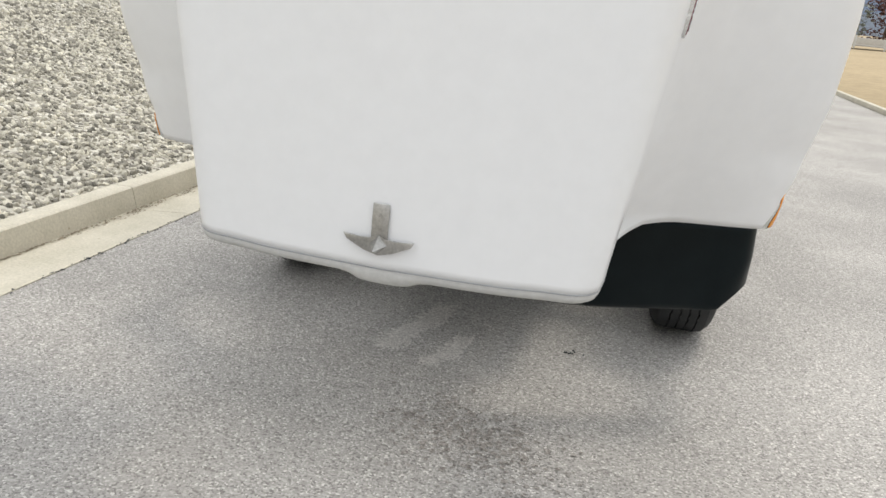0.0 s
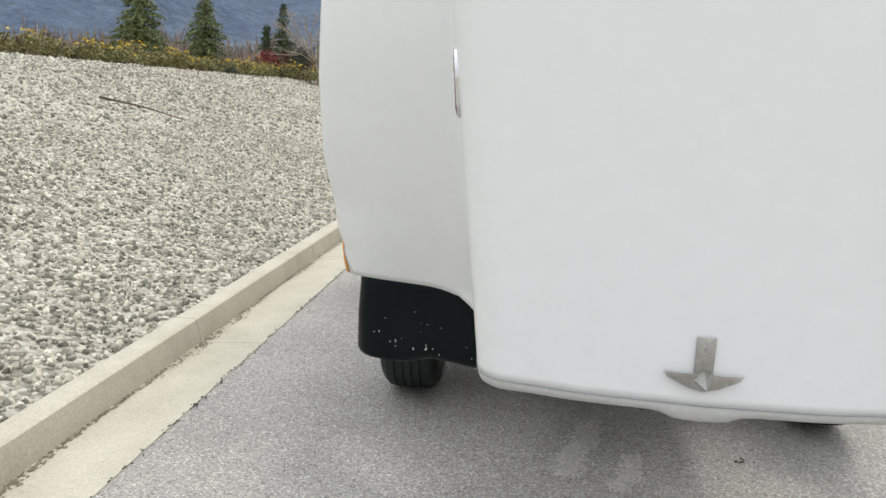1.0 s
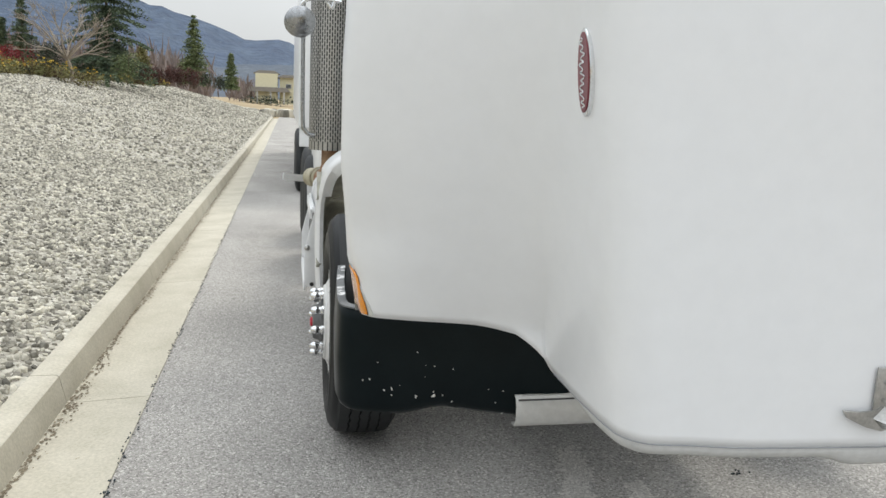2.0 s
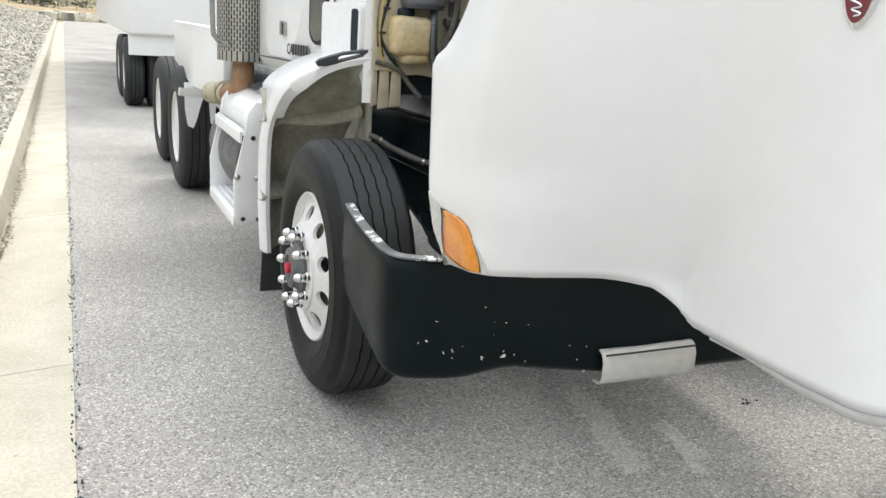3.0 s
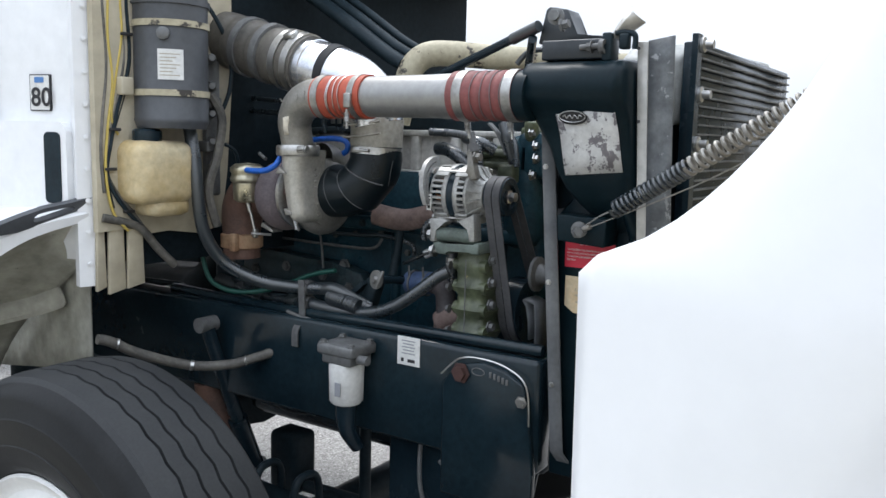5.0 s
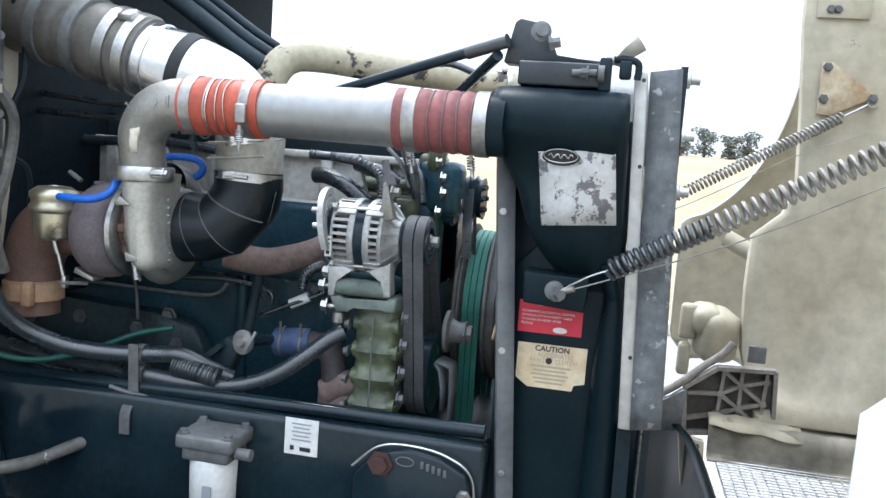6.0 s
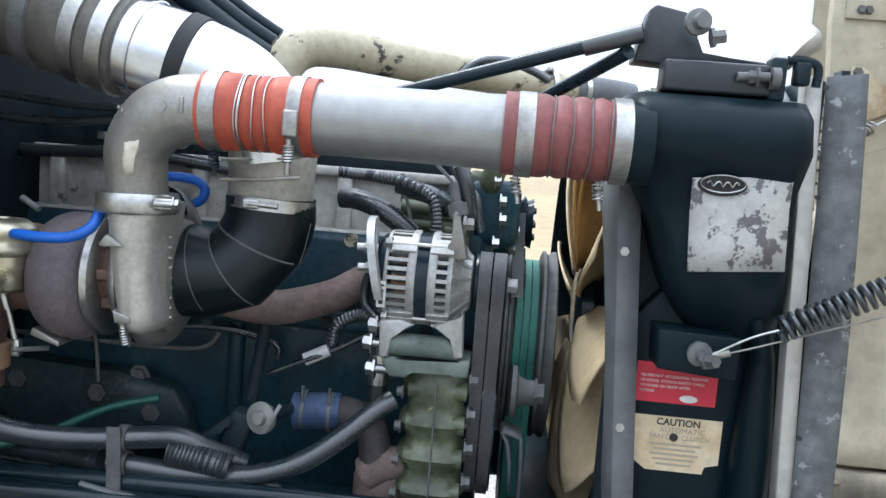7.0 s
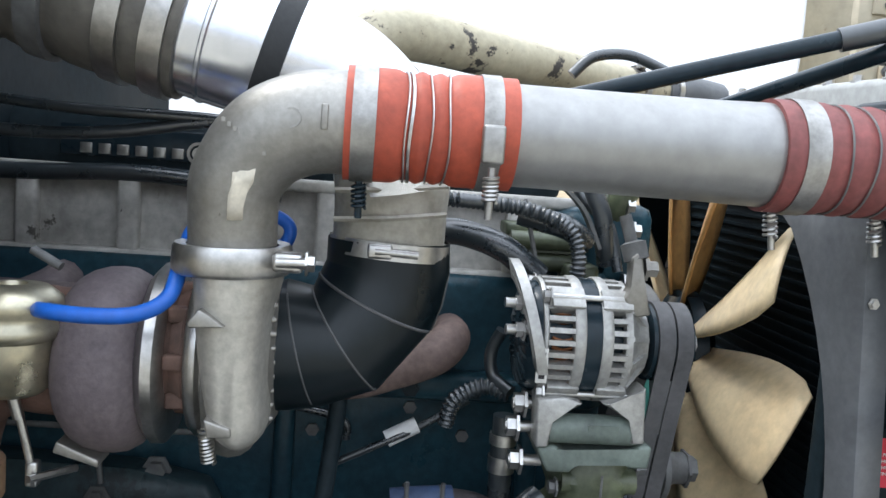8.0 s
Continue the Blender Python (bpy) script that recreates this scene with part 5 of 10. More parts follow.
tube(bm, [(sx, sy, 3.3), (sx, sy, 1.20), (sx - 0.005, sy + 0.02, 1.11), (sx - 0.02, sy + 0.10, 1.045), (sx - 0.05, sy + 0.22, 1.02)], 0.062, n=20, steps=8)
part("exhaust_elbow", bm, RUST_PIPE, shield, "rusty exhaust elbow below the stack")
bm = B()
tube(bm, [(sx - 0.045, sy + 0.20, 1.022), (sx - 0.11, sy + 0.46, 1.005)], 0.068, n=20, steps=1)
lathe(bm, [(0.072, 0), (0.078, 0.004), (0.078, 0.02), (0.072, 0.024)], (sx - 0.058, sy + 0.25, 1.019), (-0.24, 1, 0), n=24, close=True)
part("exhaust_pipe", bm, BEIGE_PIPE, shield)
bm = B()
tube(bm, [(-1.185, 1.80, 2.4), (-1.18, 1.80, 1.5), (-1.16, 1.80, 1.36), (-1.10, 1.80, 1.33)], 0.014, n=10)
part("grab_bar", bm, OLD_CHROME, truck, "weathered tubular bar beside the stack")
bm = B()
lathe(bm, [(0, -0.03), (0.05, -0.028), (0.083, -0.015), (0.090, 0), (0.083, 0.014), (0.06, 0.032), (0.03, 0.042), (0, 0.045)], (-1.213, 1.2, 1.997), (0.06, -1, -0.28), n=36)
mir = part("convex_mirror", bm, OLD_CHROME, truck, "round chrome mirror on a tubular bracket")
bm = B()
tube(bm, [(-0.98, 1.2, 2.12), (-1.14, 1.2, 2.13), (-1.2, 1.2, 2.10), (-1.21, 1.22, 2.04)], 0.011, n=8)
tube(bm, [(-1.02, 1.2, 2.9), (-1.02, 1.2, 2.15), (-1.06, 1.2, 2.11)], 0.011, n=8)
part("mirror_bracket", bm, CHROME, mir)

# side tank fairing and strap behind the steps
bm = B()
prism(bm, [(2.36, 1.40), (4.95, 1.40), (4.95, 1.06), (3.85, 0.92), (2.36, 0.97)], (-1.03, 0, 0), (0, 1, 0), (0, 0, 1), 0.06, bevel=0.01)
fair = part("tank_fairing", bm, WHITE_CAB, truck, "white side fairing panel")
bm = B()
sweep_flat(bm, [(-1.30, 2.35, 1.01), (-1.18, 2.45, 0.99), (-1.03, 2.6, 0.985)], 0.05, 0.008, (0, 0, 1))
part("side_bracket", bm, WHITE_CAB, fair, "white flat bracket sticking out")
bm = B()
box(bm, (XC, 2.9, 2.0), (2.0, 1.4, 1.5), bevel=0.05)
part("sleeper", bm, WHITE_CAB, truck, "white sleeper compartment behind the cab")
bm = B()
prism(bm, [(-1.10, 0.955), (-1.095, 0.74), (-1.075, 0.62), (-1.035, 0.60), (-1.01, 0.66), (-0.97, 0.80), (-0.945, 0.86), (-0.915, 0.84), (-0.90, 0.64), (-0.87, 0.63), (-0.86, 0.78), (-0.78, 0.70), (-0.66, 0.66), (-0.60, 0.78), (-0.58, 0.955)], (0, 3.74, 0), (1, 0, 0), (0, 0, 1), 0.015)
part("torn_mud_guard", bm, WHITE_CAB, fair, "white torn mud guard ahead of the drive tyres")
for sgn in (-1, 1):
    bm = B()
    prism(bm, [(3.80, 1.00), (4.05, 1.12), (4.75, 1.12), (4.95, 1.0), (4.75, 1.09), (4.05, 1.09)], (XC + sgn * 1.1, 0, 0), (0, 1, 0), (0, 0, 1), 0.3)
    part("rear_fender_rail", bm, WHITE_CAB, truck, "white strip fender over the drive wheel")

# ---- chassis ----
bm = B()
box(bm, (-0.315, 2.6, 0.93), (0.075, 6.6, 0.27), bevel=0.012)
rail = part("frame_rail", bm, RAIL_BLACK, truck, "gloss black steel frame rail")
bm = B()
box(bm, (2 * XC + 0.315, 2.6, 0.93), (0.075, 6.6, 0.27), bevel=0.012)
part("frame_rail", bm, RAIL_BLACK, truck, "gloss black steel frame rail")
bm = B()
tube(bm, [(-0.318, 0.6, 1.075), (-0.318, 0.2, 1.072), (-0.318, -0.3, 1.078), (-0.318, -0.69, 1.082)], 0.014, n=10)
part("rail_pipe", bm, RAIL_BLACK, rail, "black pipe along the rail top")
# castings at the rail's front end
bm = B()
prism(bm, [(-0.45, 0.98), (-0.49, 1.03), (-0.56, 1.045), (-0.62, 1.035), (-0.67, 1.01), (-0.685, 0.96), (-0.70, 0.80), (-0.70, 0.70), (-0.45, 0.70)][::-1], (-0.352, 0, 0), (0, 1, 0), (0, 0, 1), -0.02, bevel=0.006)
RUSTY_BOLT = mat("dark_rusty_bolt", (0.075, 0.034, 0.028), 0.6, col2=(0.04, 0.02, 0.018), big=30, fine=120, var=0.8, bump=0.2)
horn = part("frame_horn", bm, RAIL_BLACK, rail, "black cast bracket with a rusty bolt")
bm = B()
bolt(bm, (-0.374, -0.505, 1.012), (-1, 0, 0), 0.017, 0.014)
part("rusty_bolt", bm, RUSTY_BOLT, horn)
bm = B()
bolt(bm, (-0.374, -0.668, 0.972), (-1, 0, 0), 0.010, 0.010)
part("bright_bolt", bm, STEEL, horn)
bm = B()
tube(bm, [(-0.3735, -0.552 + 0.017 * math.cos(a), 1.022 + 0.0085 * math.sin(a)) for a in [2 * math.pi * i / 24 for i in range(25)]], 0.0012, n=5, steps=1)
part("cast_mark", bm, GREY_METAL, horn)
for k in range(5):
    bm = B()
    box(bm, (-0.3735, -0.585 - 0.011 * k, 1.020 - 0.0025 * k), (0.002, 0.006, 0.014), bevel=0.0005)
    part("cast_bar", bm, GREY_METAL, horn)
bm = B()
tube(bm, [(-0.375, -0.45, 1.0), (-0.376, -0.50, 1.045), (-0.376, -0.56, 1.055), (-0.376, -0.63, 1.045), (-0.376, -0.68, 1.01), (-0.376, -0.69, 0.92)], 0.0022, n=5)
part("scraped_edge", bm, STEEL, horn)
# sticker on the rail: a plain mark and unreadable print
bm = B()
box(bm, (-0.3545, -0.338, 1.032), (0.002, 0.068, 0.072))
stk = part("oil_change_sticker", bm, LABEL, rail, "white service sticker with faint print")
for i, z in enumerate((1.058, 1.050, 1.042, 1.034, 1.026)):
    bm = B()
    box(bm, (-0.356, -0.338, z), (0.001, 0.040 - 0.006 * (i % 2), 0.003))
    part("print_bar", bm, GREY_INK, stk)
bm = B()
box(bm, (-0.356, -0.347, 1.008), (0.001, 0.022, 0.008))
box(bm, (-0.356, -0.320, 1.009), (0.001, 0.008, 0.009))
part("print_mark", bm, INK, stk)

# fuel filter under a grey head
bm = B()
box(bm, (-0.41, -0.185, 1.028), (0.10, 0.115, 0.028), bevel=0.006)
box(bm, (-0.41, -0.185, 1.005), (0.085, 0.095, 0.03), bevel=0.006)
for dx, dy in ((-0.038, -0.045), (-0.038, 0.045), (0.036, -0.045), (0.036, 0.045)):
    bolt(bm, (-0.41 + dx, -0.185 + dy, 1.042), (0, 0, 1), 0.008, 0.008)
tube(bm, [(-0.43, -0.24, 1.01), (-0.43, -0.27, 1.01)], 0.012, n=8, steps=1)
ff = part("fuel_filter", bm, GREY_METAL, truck, "white canister fuel filter under a grey cast head")
bm = B()
lathe(bm, [(0, -0.108), (0.036, -0.108), (0.043, -0.100), (0.045, -0.01), (0.043, 0.0), (0, 0.0)], (-0.41, -0.185, 0.992), (0, 0, 1), n=28)
part("filter_canister", bm, LABEL, ff, "white filter canister")
bm = B()
box(bm, (-0.456, -0.195, 0.93), (0.002, 0.018, 0.035))
part("filter_print", bm, GREY_INK, ff)
bm = B()
tube(bm, [(-0.41, -0.185, 0.89), (-0.41, -0.188, 0.82), (-0.38, -0.2, 0.76)], [0.030, 0.024, 0.018], n=14)
part("filter_hose", bm, BLACK, ff)

# axle, springs, shock, steering parts, seen under the engine
bm = B()
tube(bm, [(-0.95, 0.115, 0.50), (-0.6, 0.115, 0.46), (-0.3, 0.115, 0.40), (XC, 0.115, 0.39), (0.62, 0.115, 0.40), (0.95, 0.115, 0.46), (1.25, 0.115, 0.50)], 0.06, n=12, squash=1.2)
part("front_axle", bm, BLACK_DUST, truck, "black forged front axle beam")
for sgn, xx in ((-1, -0.315), (1, 2 * XC + 0.315)):
    bm = B()
    for k in range(3):
        sweep_flat(bm, [(xx, -0.72 + 0.2 * k, 0.60 - 0.03 * k), (xx, -0.3, 0.525 - 0.022 * k), (xx, 0.115, 0.50 - 0.022 * k), (xx, 0.5, 0.53 - 0.022 * k), (xx, 0.85 - 0.2 * k, 0.62 - 0.03 * k)], 0.09, 0.018, (1, 0, 0))
    for y in (0.04, 0.19):
        tube(bm, [(xx - 0.05, y, 0.36), (xx - 0.05, y, 0.56), (xx, y, 0.60), (xx + 0.05, y, 0.56), (xx + 0.05, y, 0.36)], 0.012, n=8)
    part("leaf_spring", bm, BLACK_DUST, truck, "black leaf spring pack with U-bolts")
bm = B()
tube(bm, [(-0.408, 0.338, 1.00), (-0.30, 0.337, 0.70)], 0.022, n=12, steps=1)
tube(bm, [(-0.30, 0.337, 0.70), (-0.235, 0.335, 0.54)], 0.030, n=12, steps=1)
shock = part("shock_absorber", bm, BLACK, truck, "black shock absorber")
bm = B()
lathe(bm, [(0, -0.03), (0.022, -0.03), (0.022, 0.03), (0, 0.03)], (-0.412, 0.338, 1.012), (1, 0, 0), n=14)
lathe(bm, [(0, -0.03), (0.024, -0.03), (0.024, 0.03), (0, 0.03)], (-0.23, 0.335, 0.53), (1, 0, 0), n=14)
pieces("shock_eye", bm, GREY_METAL, shock)
bm = B()
tube(bm, [(-0.73, 0.385, 1.02), (-0.70, 0.378, 1.01), (-0.62, 0.356, 0.963), (-0.5, 0.298, 0.916), (-0.43, 0.22, 0.918), (-0.37, 0.163, 0.939), (-0.34, 0.14, 0.95)], 0.0135, n=12)
bh = part("brake_hose", bm, DUSTY_HOSE, truck, "grey-black brake hose above the tyre")
bm = B()
for q in ((-0.50, 0.298, 0.916), (-0.40, 0.192, 0.927), (-0.68, 0.373, 1.0)):
    lathe(bm, [(0.0145, -0.005), (0.0145, 0.005)], q, (0.7, -0.6, -0.2), n=10)
pieces("hose_clip", bm, STEEL, bh)
bm = B()
tube(bm, [(-0.30, 0.45, 0.80), (-0.27, 0.42, 0.60), (-0.25, 0.38, 0.45)], 0.055, n=12)
part("rusty_strut", bm, RUST, truck, "rust-brown bracket behind the shock")
bm = B()
box(bm, (-0.10, 0.30, 0.52), (0.10, 0.12, 0.20), bevel=0.02)
tube(bm, [(-0.10, 0.0, 0.82), (-0.10, 0.0, 0.44)], 0.018, n=10, steps=1)
tube(bm, [(-0.10, 0.30, 0.44), (-0.10, 0.0, 0.45)], 0.02, n=10, steps=1)
part("steering_gear", bm, BLACK_DUST, truck, "black steering box, drop arm and drag link")
bm = B()
for k in range(7):
    a = [(-0.05 + 0.05 * k, 0.55 - 0.06 * k, 0.72), (0.0 + 0.05 * k, 0.40 - 0.06 * k, 0.63 - 0.01 * (k % 3)), (0.1 + 0.04 * k, 0.20 - 0.05 * k, 0.66 + 0.02 * (k % 2)), (0.2, 0.0 - 0.05 * k, 0.73)]
    tube(bm, a, 0.007, n=6)
pieces("under_hose", bm, HOSE, truck, "thin black hose hanging under the engine")
bm = B()
prism(bm, [(-0.24, 0.80), (-0.24, 0.44), (-0.38, 0.42), (-0.62, 0.46), (-0.68, 0.80)][::-1], (-0.30, 0, 0), (0, 1, 0), (0, 0, 1), 0.02, bevel=0.006)
part("spring_hanger", bm, BLACK, truck, "black front spring hanger plate")
bm = B()
tube(bm, [(-0.325, -0.36, 0.80), (-0.325, -0.365, 0.66), (-0.325, -0.44, 0.52), (-0.325, -0.50, 0.46)], 0.006, n=7)
tube(bm, [(-0.325, -0.42, 0.76), (-0.325, -0.50, 0.70), (-0.325, -0.56, 0.70)], 0.007, n=7)
tube(bm, [(-0.325, -0.37, 0.64), (-0.325, -0.45, 0.58), (-0.325, -0.53, 0.52)], 0.006, n=7)
pieces("hanger_rib", bm, GREY_METAL, truck)
bm = B()
rows = []
for y, r in ((0.74, 0.30), (0.80, 0.31), (0.92, 0.29), (1.05, 0.22), (1.5, 0.20), (1.85, 0.17), (1.95, 0.10)):
    rows.append([Vector((0.20 + r * math.cos(a), y, 0.80 + r * 1.12 * math.sin(a))) for a in [2 * math.pi * j / 24 for j in range(24)]])
vs = loft(bm, rows, close_u=True)
bm.faces.new(vs[0][::-1])
bm.faces.new(vs[-1])
gearbox = part("transmission", bm, BLACK_DUST, truck, "oily black clutch housing and gearbox")
bm = B()
for k in range(9):
    a = math.pi * (0.75 + 0.5 * k / 8)
    tube(bm, [(0.20 + 0.24 * math.cos(a), 1.0, 0.80 + 0.27 * math.sin(a)), (0.20 + 0.205 * math.cos(a), 1.8, 0.80 + 0.22 * math.sin(a))], 0.012, n=6, steps=1)
pieces("housing_rib", bm, BLACK_DUST, gearbox)
bm = B()
box(bm, (XC, 1.45, 0.66), (1.05, 0.10, 0.46), bevel=0.03)
box(bm, (0.72, 1.1, 0.74), (0.22, 0.8, 0.40), bevel=0.06)
pieces("battery_tray", bm, BLACK_DUST, truck, "black tray and box under the far side of the cab")
bm = B()
box(bm, (XC, -0.62, 0.86), (0.86, 0.12, 0.2), bevel=0.02)
box(bm, (XC, 0.9, 0.9), (0.86, 0.12, 0.22), bevel=0.02)
pieces("cross_member", bm, BLACK_DUST, truck, "black chassis cross member")

# ---- charge air pipe ----
PX = -0.43
bm = B()
tube(bm, [(PX + 0.02, -0.016, 1.525), (PX + 0.012, -0.016, 1.56), (PX + 0.004, -0.020, 1.595), (PX, -0.045, 1.630), (PX, -0.082, 1.648), (PX, -0.125, 1.651)], [0.041, 0.041, 0.043, 0.046, 0.047, 0.047], n=36, steps=8)
elbow_skin = BVHTree.FromBMesh(bm)
elbow = part("compressor_elbow", bm, ALU, truck, "grey cast aluminium outlet elbow of the turbo")
bm = B()
rows = []
for z in (1.548, 1.56, 1.572, 1.584, 1.597):
    row = []
    for k in range(7):
        loc, nrm = elbow_skin.find_nearest(Vector((-0.49, -0.020 - 0.0042 * k - 0.05 * (z - 1.57) * 0.2, z)))[:2]
        row.append(loc + nrm * (0.0012 if nrm.x < 0 else -0.0012))
    rows.append(row)
loft(bm, rows)
TAG = mat("yellowed_paper", (0.66, 0.61, 0.50), 0.7, col2=(0.50, 0.46, 0.38), big=40, fine=90, var=0.6, bump=0.05)
tag = part("paper_tag", bm, TAG, elbow, "torn white paper tag")
tag.modifiers.new("thickness", "SOLIDIFY").thickness = 0.001
bm = B()
box(bm, (PX - 0.0455, -0.098, 1.653), (0.006, 0.006, 0.022), bevel=0.001)
lathe(bm, [(0.007, 0), (0.009, 0), (0.009, 0.002), (0.007, 0.002)], (PX - 0.044, -0.070, 1.650), (-1, 0.2, 0.1), n=16, close=True)
for i in range(8):
    box(bm, (PX - 0.0425 + 0.0006 * i, -0.048 + 0.0052 * i, 1.618 + 0.0038 * i), (0.003, 0.003, 0.004))
pieces("cast_mark", bm, ALU, elbow)


def band(parent, y0, y1, r, material, name="band", label="", x=PX, z=None):
    bm = B()
    zz = z if z is not None else 1.651
    lathe(bm, [(r - 0.003, y0), (r, y0 - 0.001), (r, y1 + 0.001), (r - 0.003, y1)], (x, 0, zz), (0, 1, 0), n=40, close=True)
    return part(name, bm, material, parent, label)


def bellows(name, y0, y1, marks, r, material, label):
    """A silicone sleeve with swollen ribs between wire rings."""
    bm = B()
    prof = [(r - 0.004, y0)]
    n = 60
    for i in range(n + 1):
        y = y0 + (y1 - y0) * i / n
        near = min(abs(y - m) for m in marks)
        prof.append((r + 0.0035 * (1 - math.exp(-(near / 0.006) ** 2)) - 0.001, y))
    prof.append((r - 0.004, y1))
    lathe(bm, prof, (PX, 0, 1.651), (0, 1, 0), n=44)
    h = part(name, bm, material, truck, label, sharp=60)
    for m in marks:
        bm = B()
        tube(bm, [(PX + (r + 0.001) * math.cos(a), m + 0.0012 * math.sin(3 * a + m * 90), 1.651 + (r + 0.001) * math.sin(a)) for a in [2 * math.pi * i / 40 for i in range(41)]], 0.0010, n=5, steps=1, caps=False)
        part("wire_ring", bm, GREY_METAL if "maroon" in name else STEEL, h)
    return h


h1 = bellows("red_sleeve", -0.268, -0.115, [-0.1685, -0.172, -0.190, -0.206, -0.172 - 0.0012], 0.0495, RED_HOSE, "orange-red silicone sleeve with wire rings and clamps")
band(h1, -0.141, -0.122, 0.0535, DULL_CLAMP, "clamp", "dull steel clamp")
band(h1, -0.252, -0.236, 0.0535, DULL_CLAMP, "clamp", "dull steel clamp")
for yy in (-0.244,):
    bm = B()
    box(bm, (PX - 0.056, yy, 1.640), (0.012, 0.020, 0.034), bevel=0.003)
    tube(bm, [(PX - 0.059, yy, 1.620), (PX - 0.058, yy, 1.575)], 0.0035, n=8, steps=1)
    tube(bm, helix((PX - 0.059, yy, 1.612), (PX - 0.058, yy, 1.590), 0.0062, 6), 0.0016, n=5, steps=1)
    part("spring_clamp_bolt", bm, DULL_CLAMP, h1, "spring-loaded clamp bolt")
bm = B()
tube(bm, [(PX - 0.01, -0.130, 1.602), (PX - 0.005, -0.131, 1.565)], 0.0035, n=8, steps=1)
tube(bm, helix((PX - 0.01, -0.130, 1.596), (PX - 0.006, -0.131, 1.574), 0.006, 5), 0.0016, n=5, steps=1)
part("spring_clamp_bolt", bm, BLACK, h1)
bm = B()
lathe(bm, [(0.046, -0.262), (0.0475, -0.263), (0.0475, -0.300), (0.0485, -0.46), (0.050, -0.515), (0.049, -0.52)], (PX, 0, 1.651), (0, 1, 0), n=48)
part("charge_pipe", bm, ALU_TUBE, truck, "satin aluminium charge air pipe")
h2 = bellows("maroon_sleeve", -0.672, -0.512, [-0.574, -0.598, -0.622, -0.646], 0.0515, RED_HOSE_2, "faded maroon silicone sleeve with wire rings")
band(h2, -0.550, -0.530, 0.0555, DULL_CLAMP, "clamp", "dull steel clamp")
band(h2, -0.671, -0.651, 0.0555, DULL_CLAMP, "clamp", "dull steel clamp")
for yy in (-0.532, -0.64):
    bm = B()
    tube(bm, [(PX + 0.01, yy, 1.600), (PX + 0.012, yy - 0.006, 1.560)], 0.0035, n=8, steps=1)
    tube(bm, helix((PX + 0.01, yy, 1.595), (PX + 0.011, yy - 0.003, 1.572), 0.006, 5), 0.0016, n=5, steps=1)
    part("spring_clamp_bolt", bm, STEEL, h2)

# ---- turbocharger, shaft along the truck ----
TX, TZ = -0.315, 1.408
bm = B()
rows = []
for i in range(49):
    a = radians(-60 + 330 * i / 48)
    k = i / 48
    tr = 0.020 + 0.020 * k
    R0 = 0.075
    c = Vector((TX + (R0 + tr * 0.4) * math.cos(a + math.pi), -0.012, TZ + (R0 + tr * 0.4) * math.sin(a + math.pi)))
    rad = Vector((math.cos(a + math.pi), 0, math.sin(a + math.pi)))
    rows.append([c + rad * tr * math.cos(b) + Vector((0, tr * math.sin(b) * 0.95, 0)) for b in [2 * math.pi * j / 16 for j in range(16)]])
loft(bm, rows, close_u=True)
lathe(bm, [(0.0, 0.03), (0.085, 0.03), (0.09, 0.02), (0.09, -0.03), (0.07, -0.045), (0.0, -0.045)], (TX, -0.012, TZ), (0, 1, 0), n=36)
turbo = part("turbocharger", bm, ALU, truck, "turbocharger with an aluminium compressor and scaled iron turbine", sharp=50)
bm = B()
scroll = [(-0.064, 1.520), (-0.059, 1.490), (-0.053, 1.460), (-0.052, 1.426), (-0.052, 1.395), (-0.055, 1.366), (-0.052, 1.345), (-0.040, 1.334), (-0.026, 1.333), (-0.010, 1.342), (0.0, 1.358), (0.006, 1.386), (0.011, 1.416), (0.015, 1.450), (0.018, 1.485), (0.019, 1.520)]
scroll = [(q.x, q.y) for q in curve_points([(y, z, 0) for y, z in scroll], 3)]
mid_y = -0.022
layers = []
for x, shrink in ((-0.345, 1.0), (-0.375, 1.02), (-0.400, 1.01), (-0.416, 0.95), (-0.428, 0.84), (-0.436, 0.68), (-0.441, 0.48), (-0.444, 0.24)):
    layers.append([Vector((x - 0.012 * max(0.0, (z - 1.36) / 0.16), mid_y + (y - mid_y) * shrink, 1.43 + (z - 1.43) * (1 - (1 - min(shrink, 1.0)) * 0.25))) for y, z in scroll[::-1]])
vs = loft(bm, layers, close_u=True)
bm.faces.new(vs[-1])
SCROLL = mat("bright_cast_scroll", (0.56, 0.545, 0.50), 0.45, metal=0.6, col2=(0.36, 0.345, 0.30), big=9, fine=120, var=0.6, bump=0.25, depth=0.001)
outlet = part("compressor_outlet", bm, SCROLL, turbo, "cast aluminium scroll outlet", sharp=60)
bm = B()
for k in range(9):
    t = k / 8
    lathe(bm, [(0.0034, 0), (0.0034, 0.006), (0.002, 0.008), (0, 0.008)], (-0.388 + 0.012 * t, -0.050, 1.470 - 0.118 * t), (0, -1, 0), n=8)
pieces("housing_bolt", bm, ALU, outlet)
bm = B()
prism(bm, [(0.014, 1.463), (0.004, 1.476), (-0.006, 1.470), (-0.020, 1.460), (0.013, 1.458)], (-0.440, 0, 0), (0, 1, 0), (0, 0, 1), -0.02, bevel=0.002)
prism(bm, [(-0.002, 1.371), (-0.027, 1.363), (-0.028, 1.354), (-0.006, 1.353)], (-0.428, 0, 0), (0, 1, 0), (0, 0, 1), -0.02, bevel=0.002)
pieces("casting_ledge", bm, ALU, outlet)
bm = B()
corr = [(-0.40, 0.004, 1.345), (-0.40, 0.003, 1.325), (-0.395, 0.0, 1.31)]
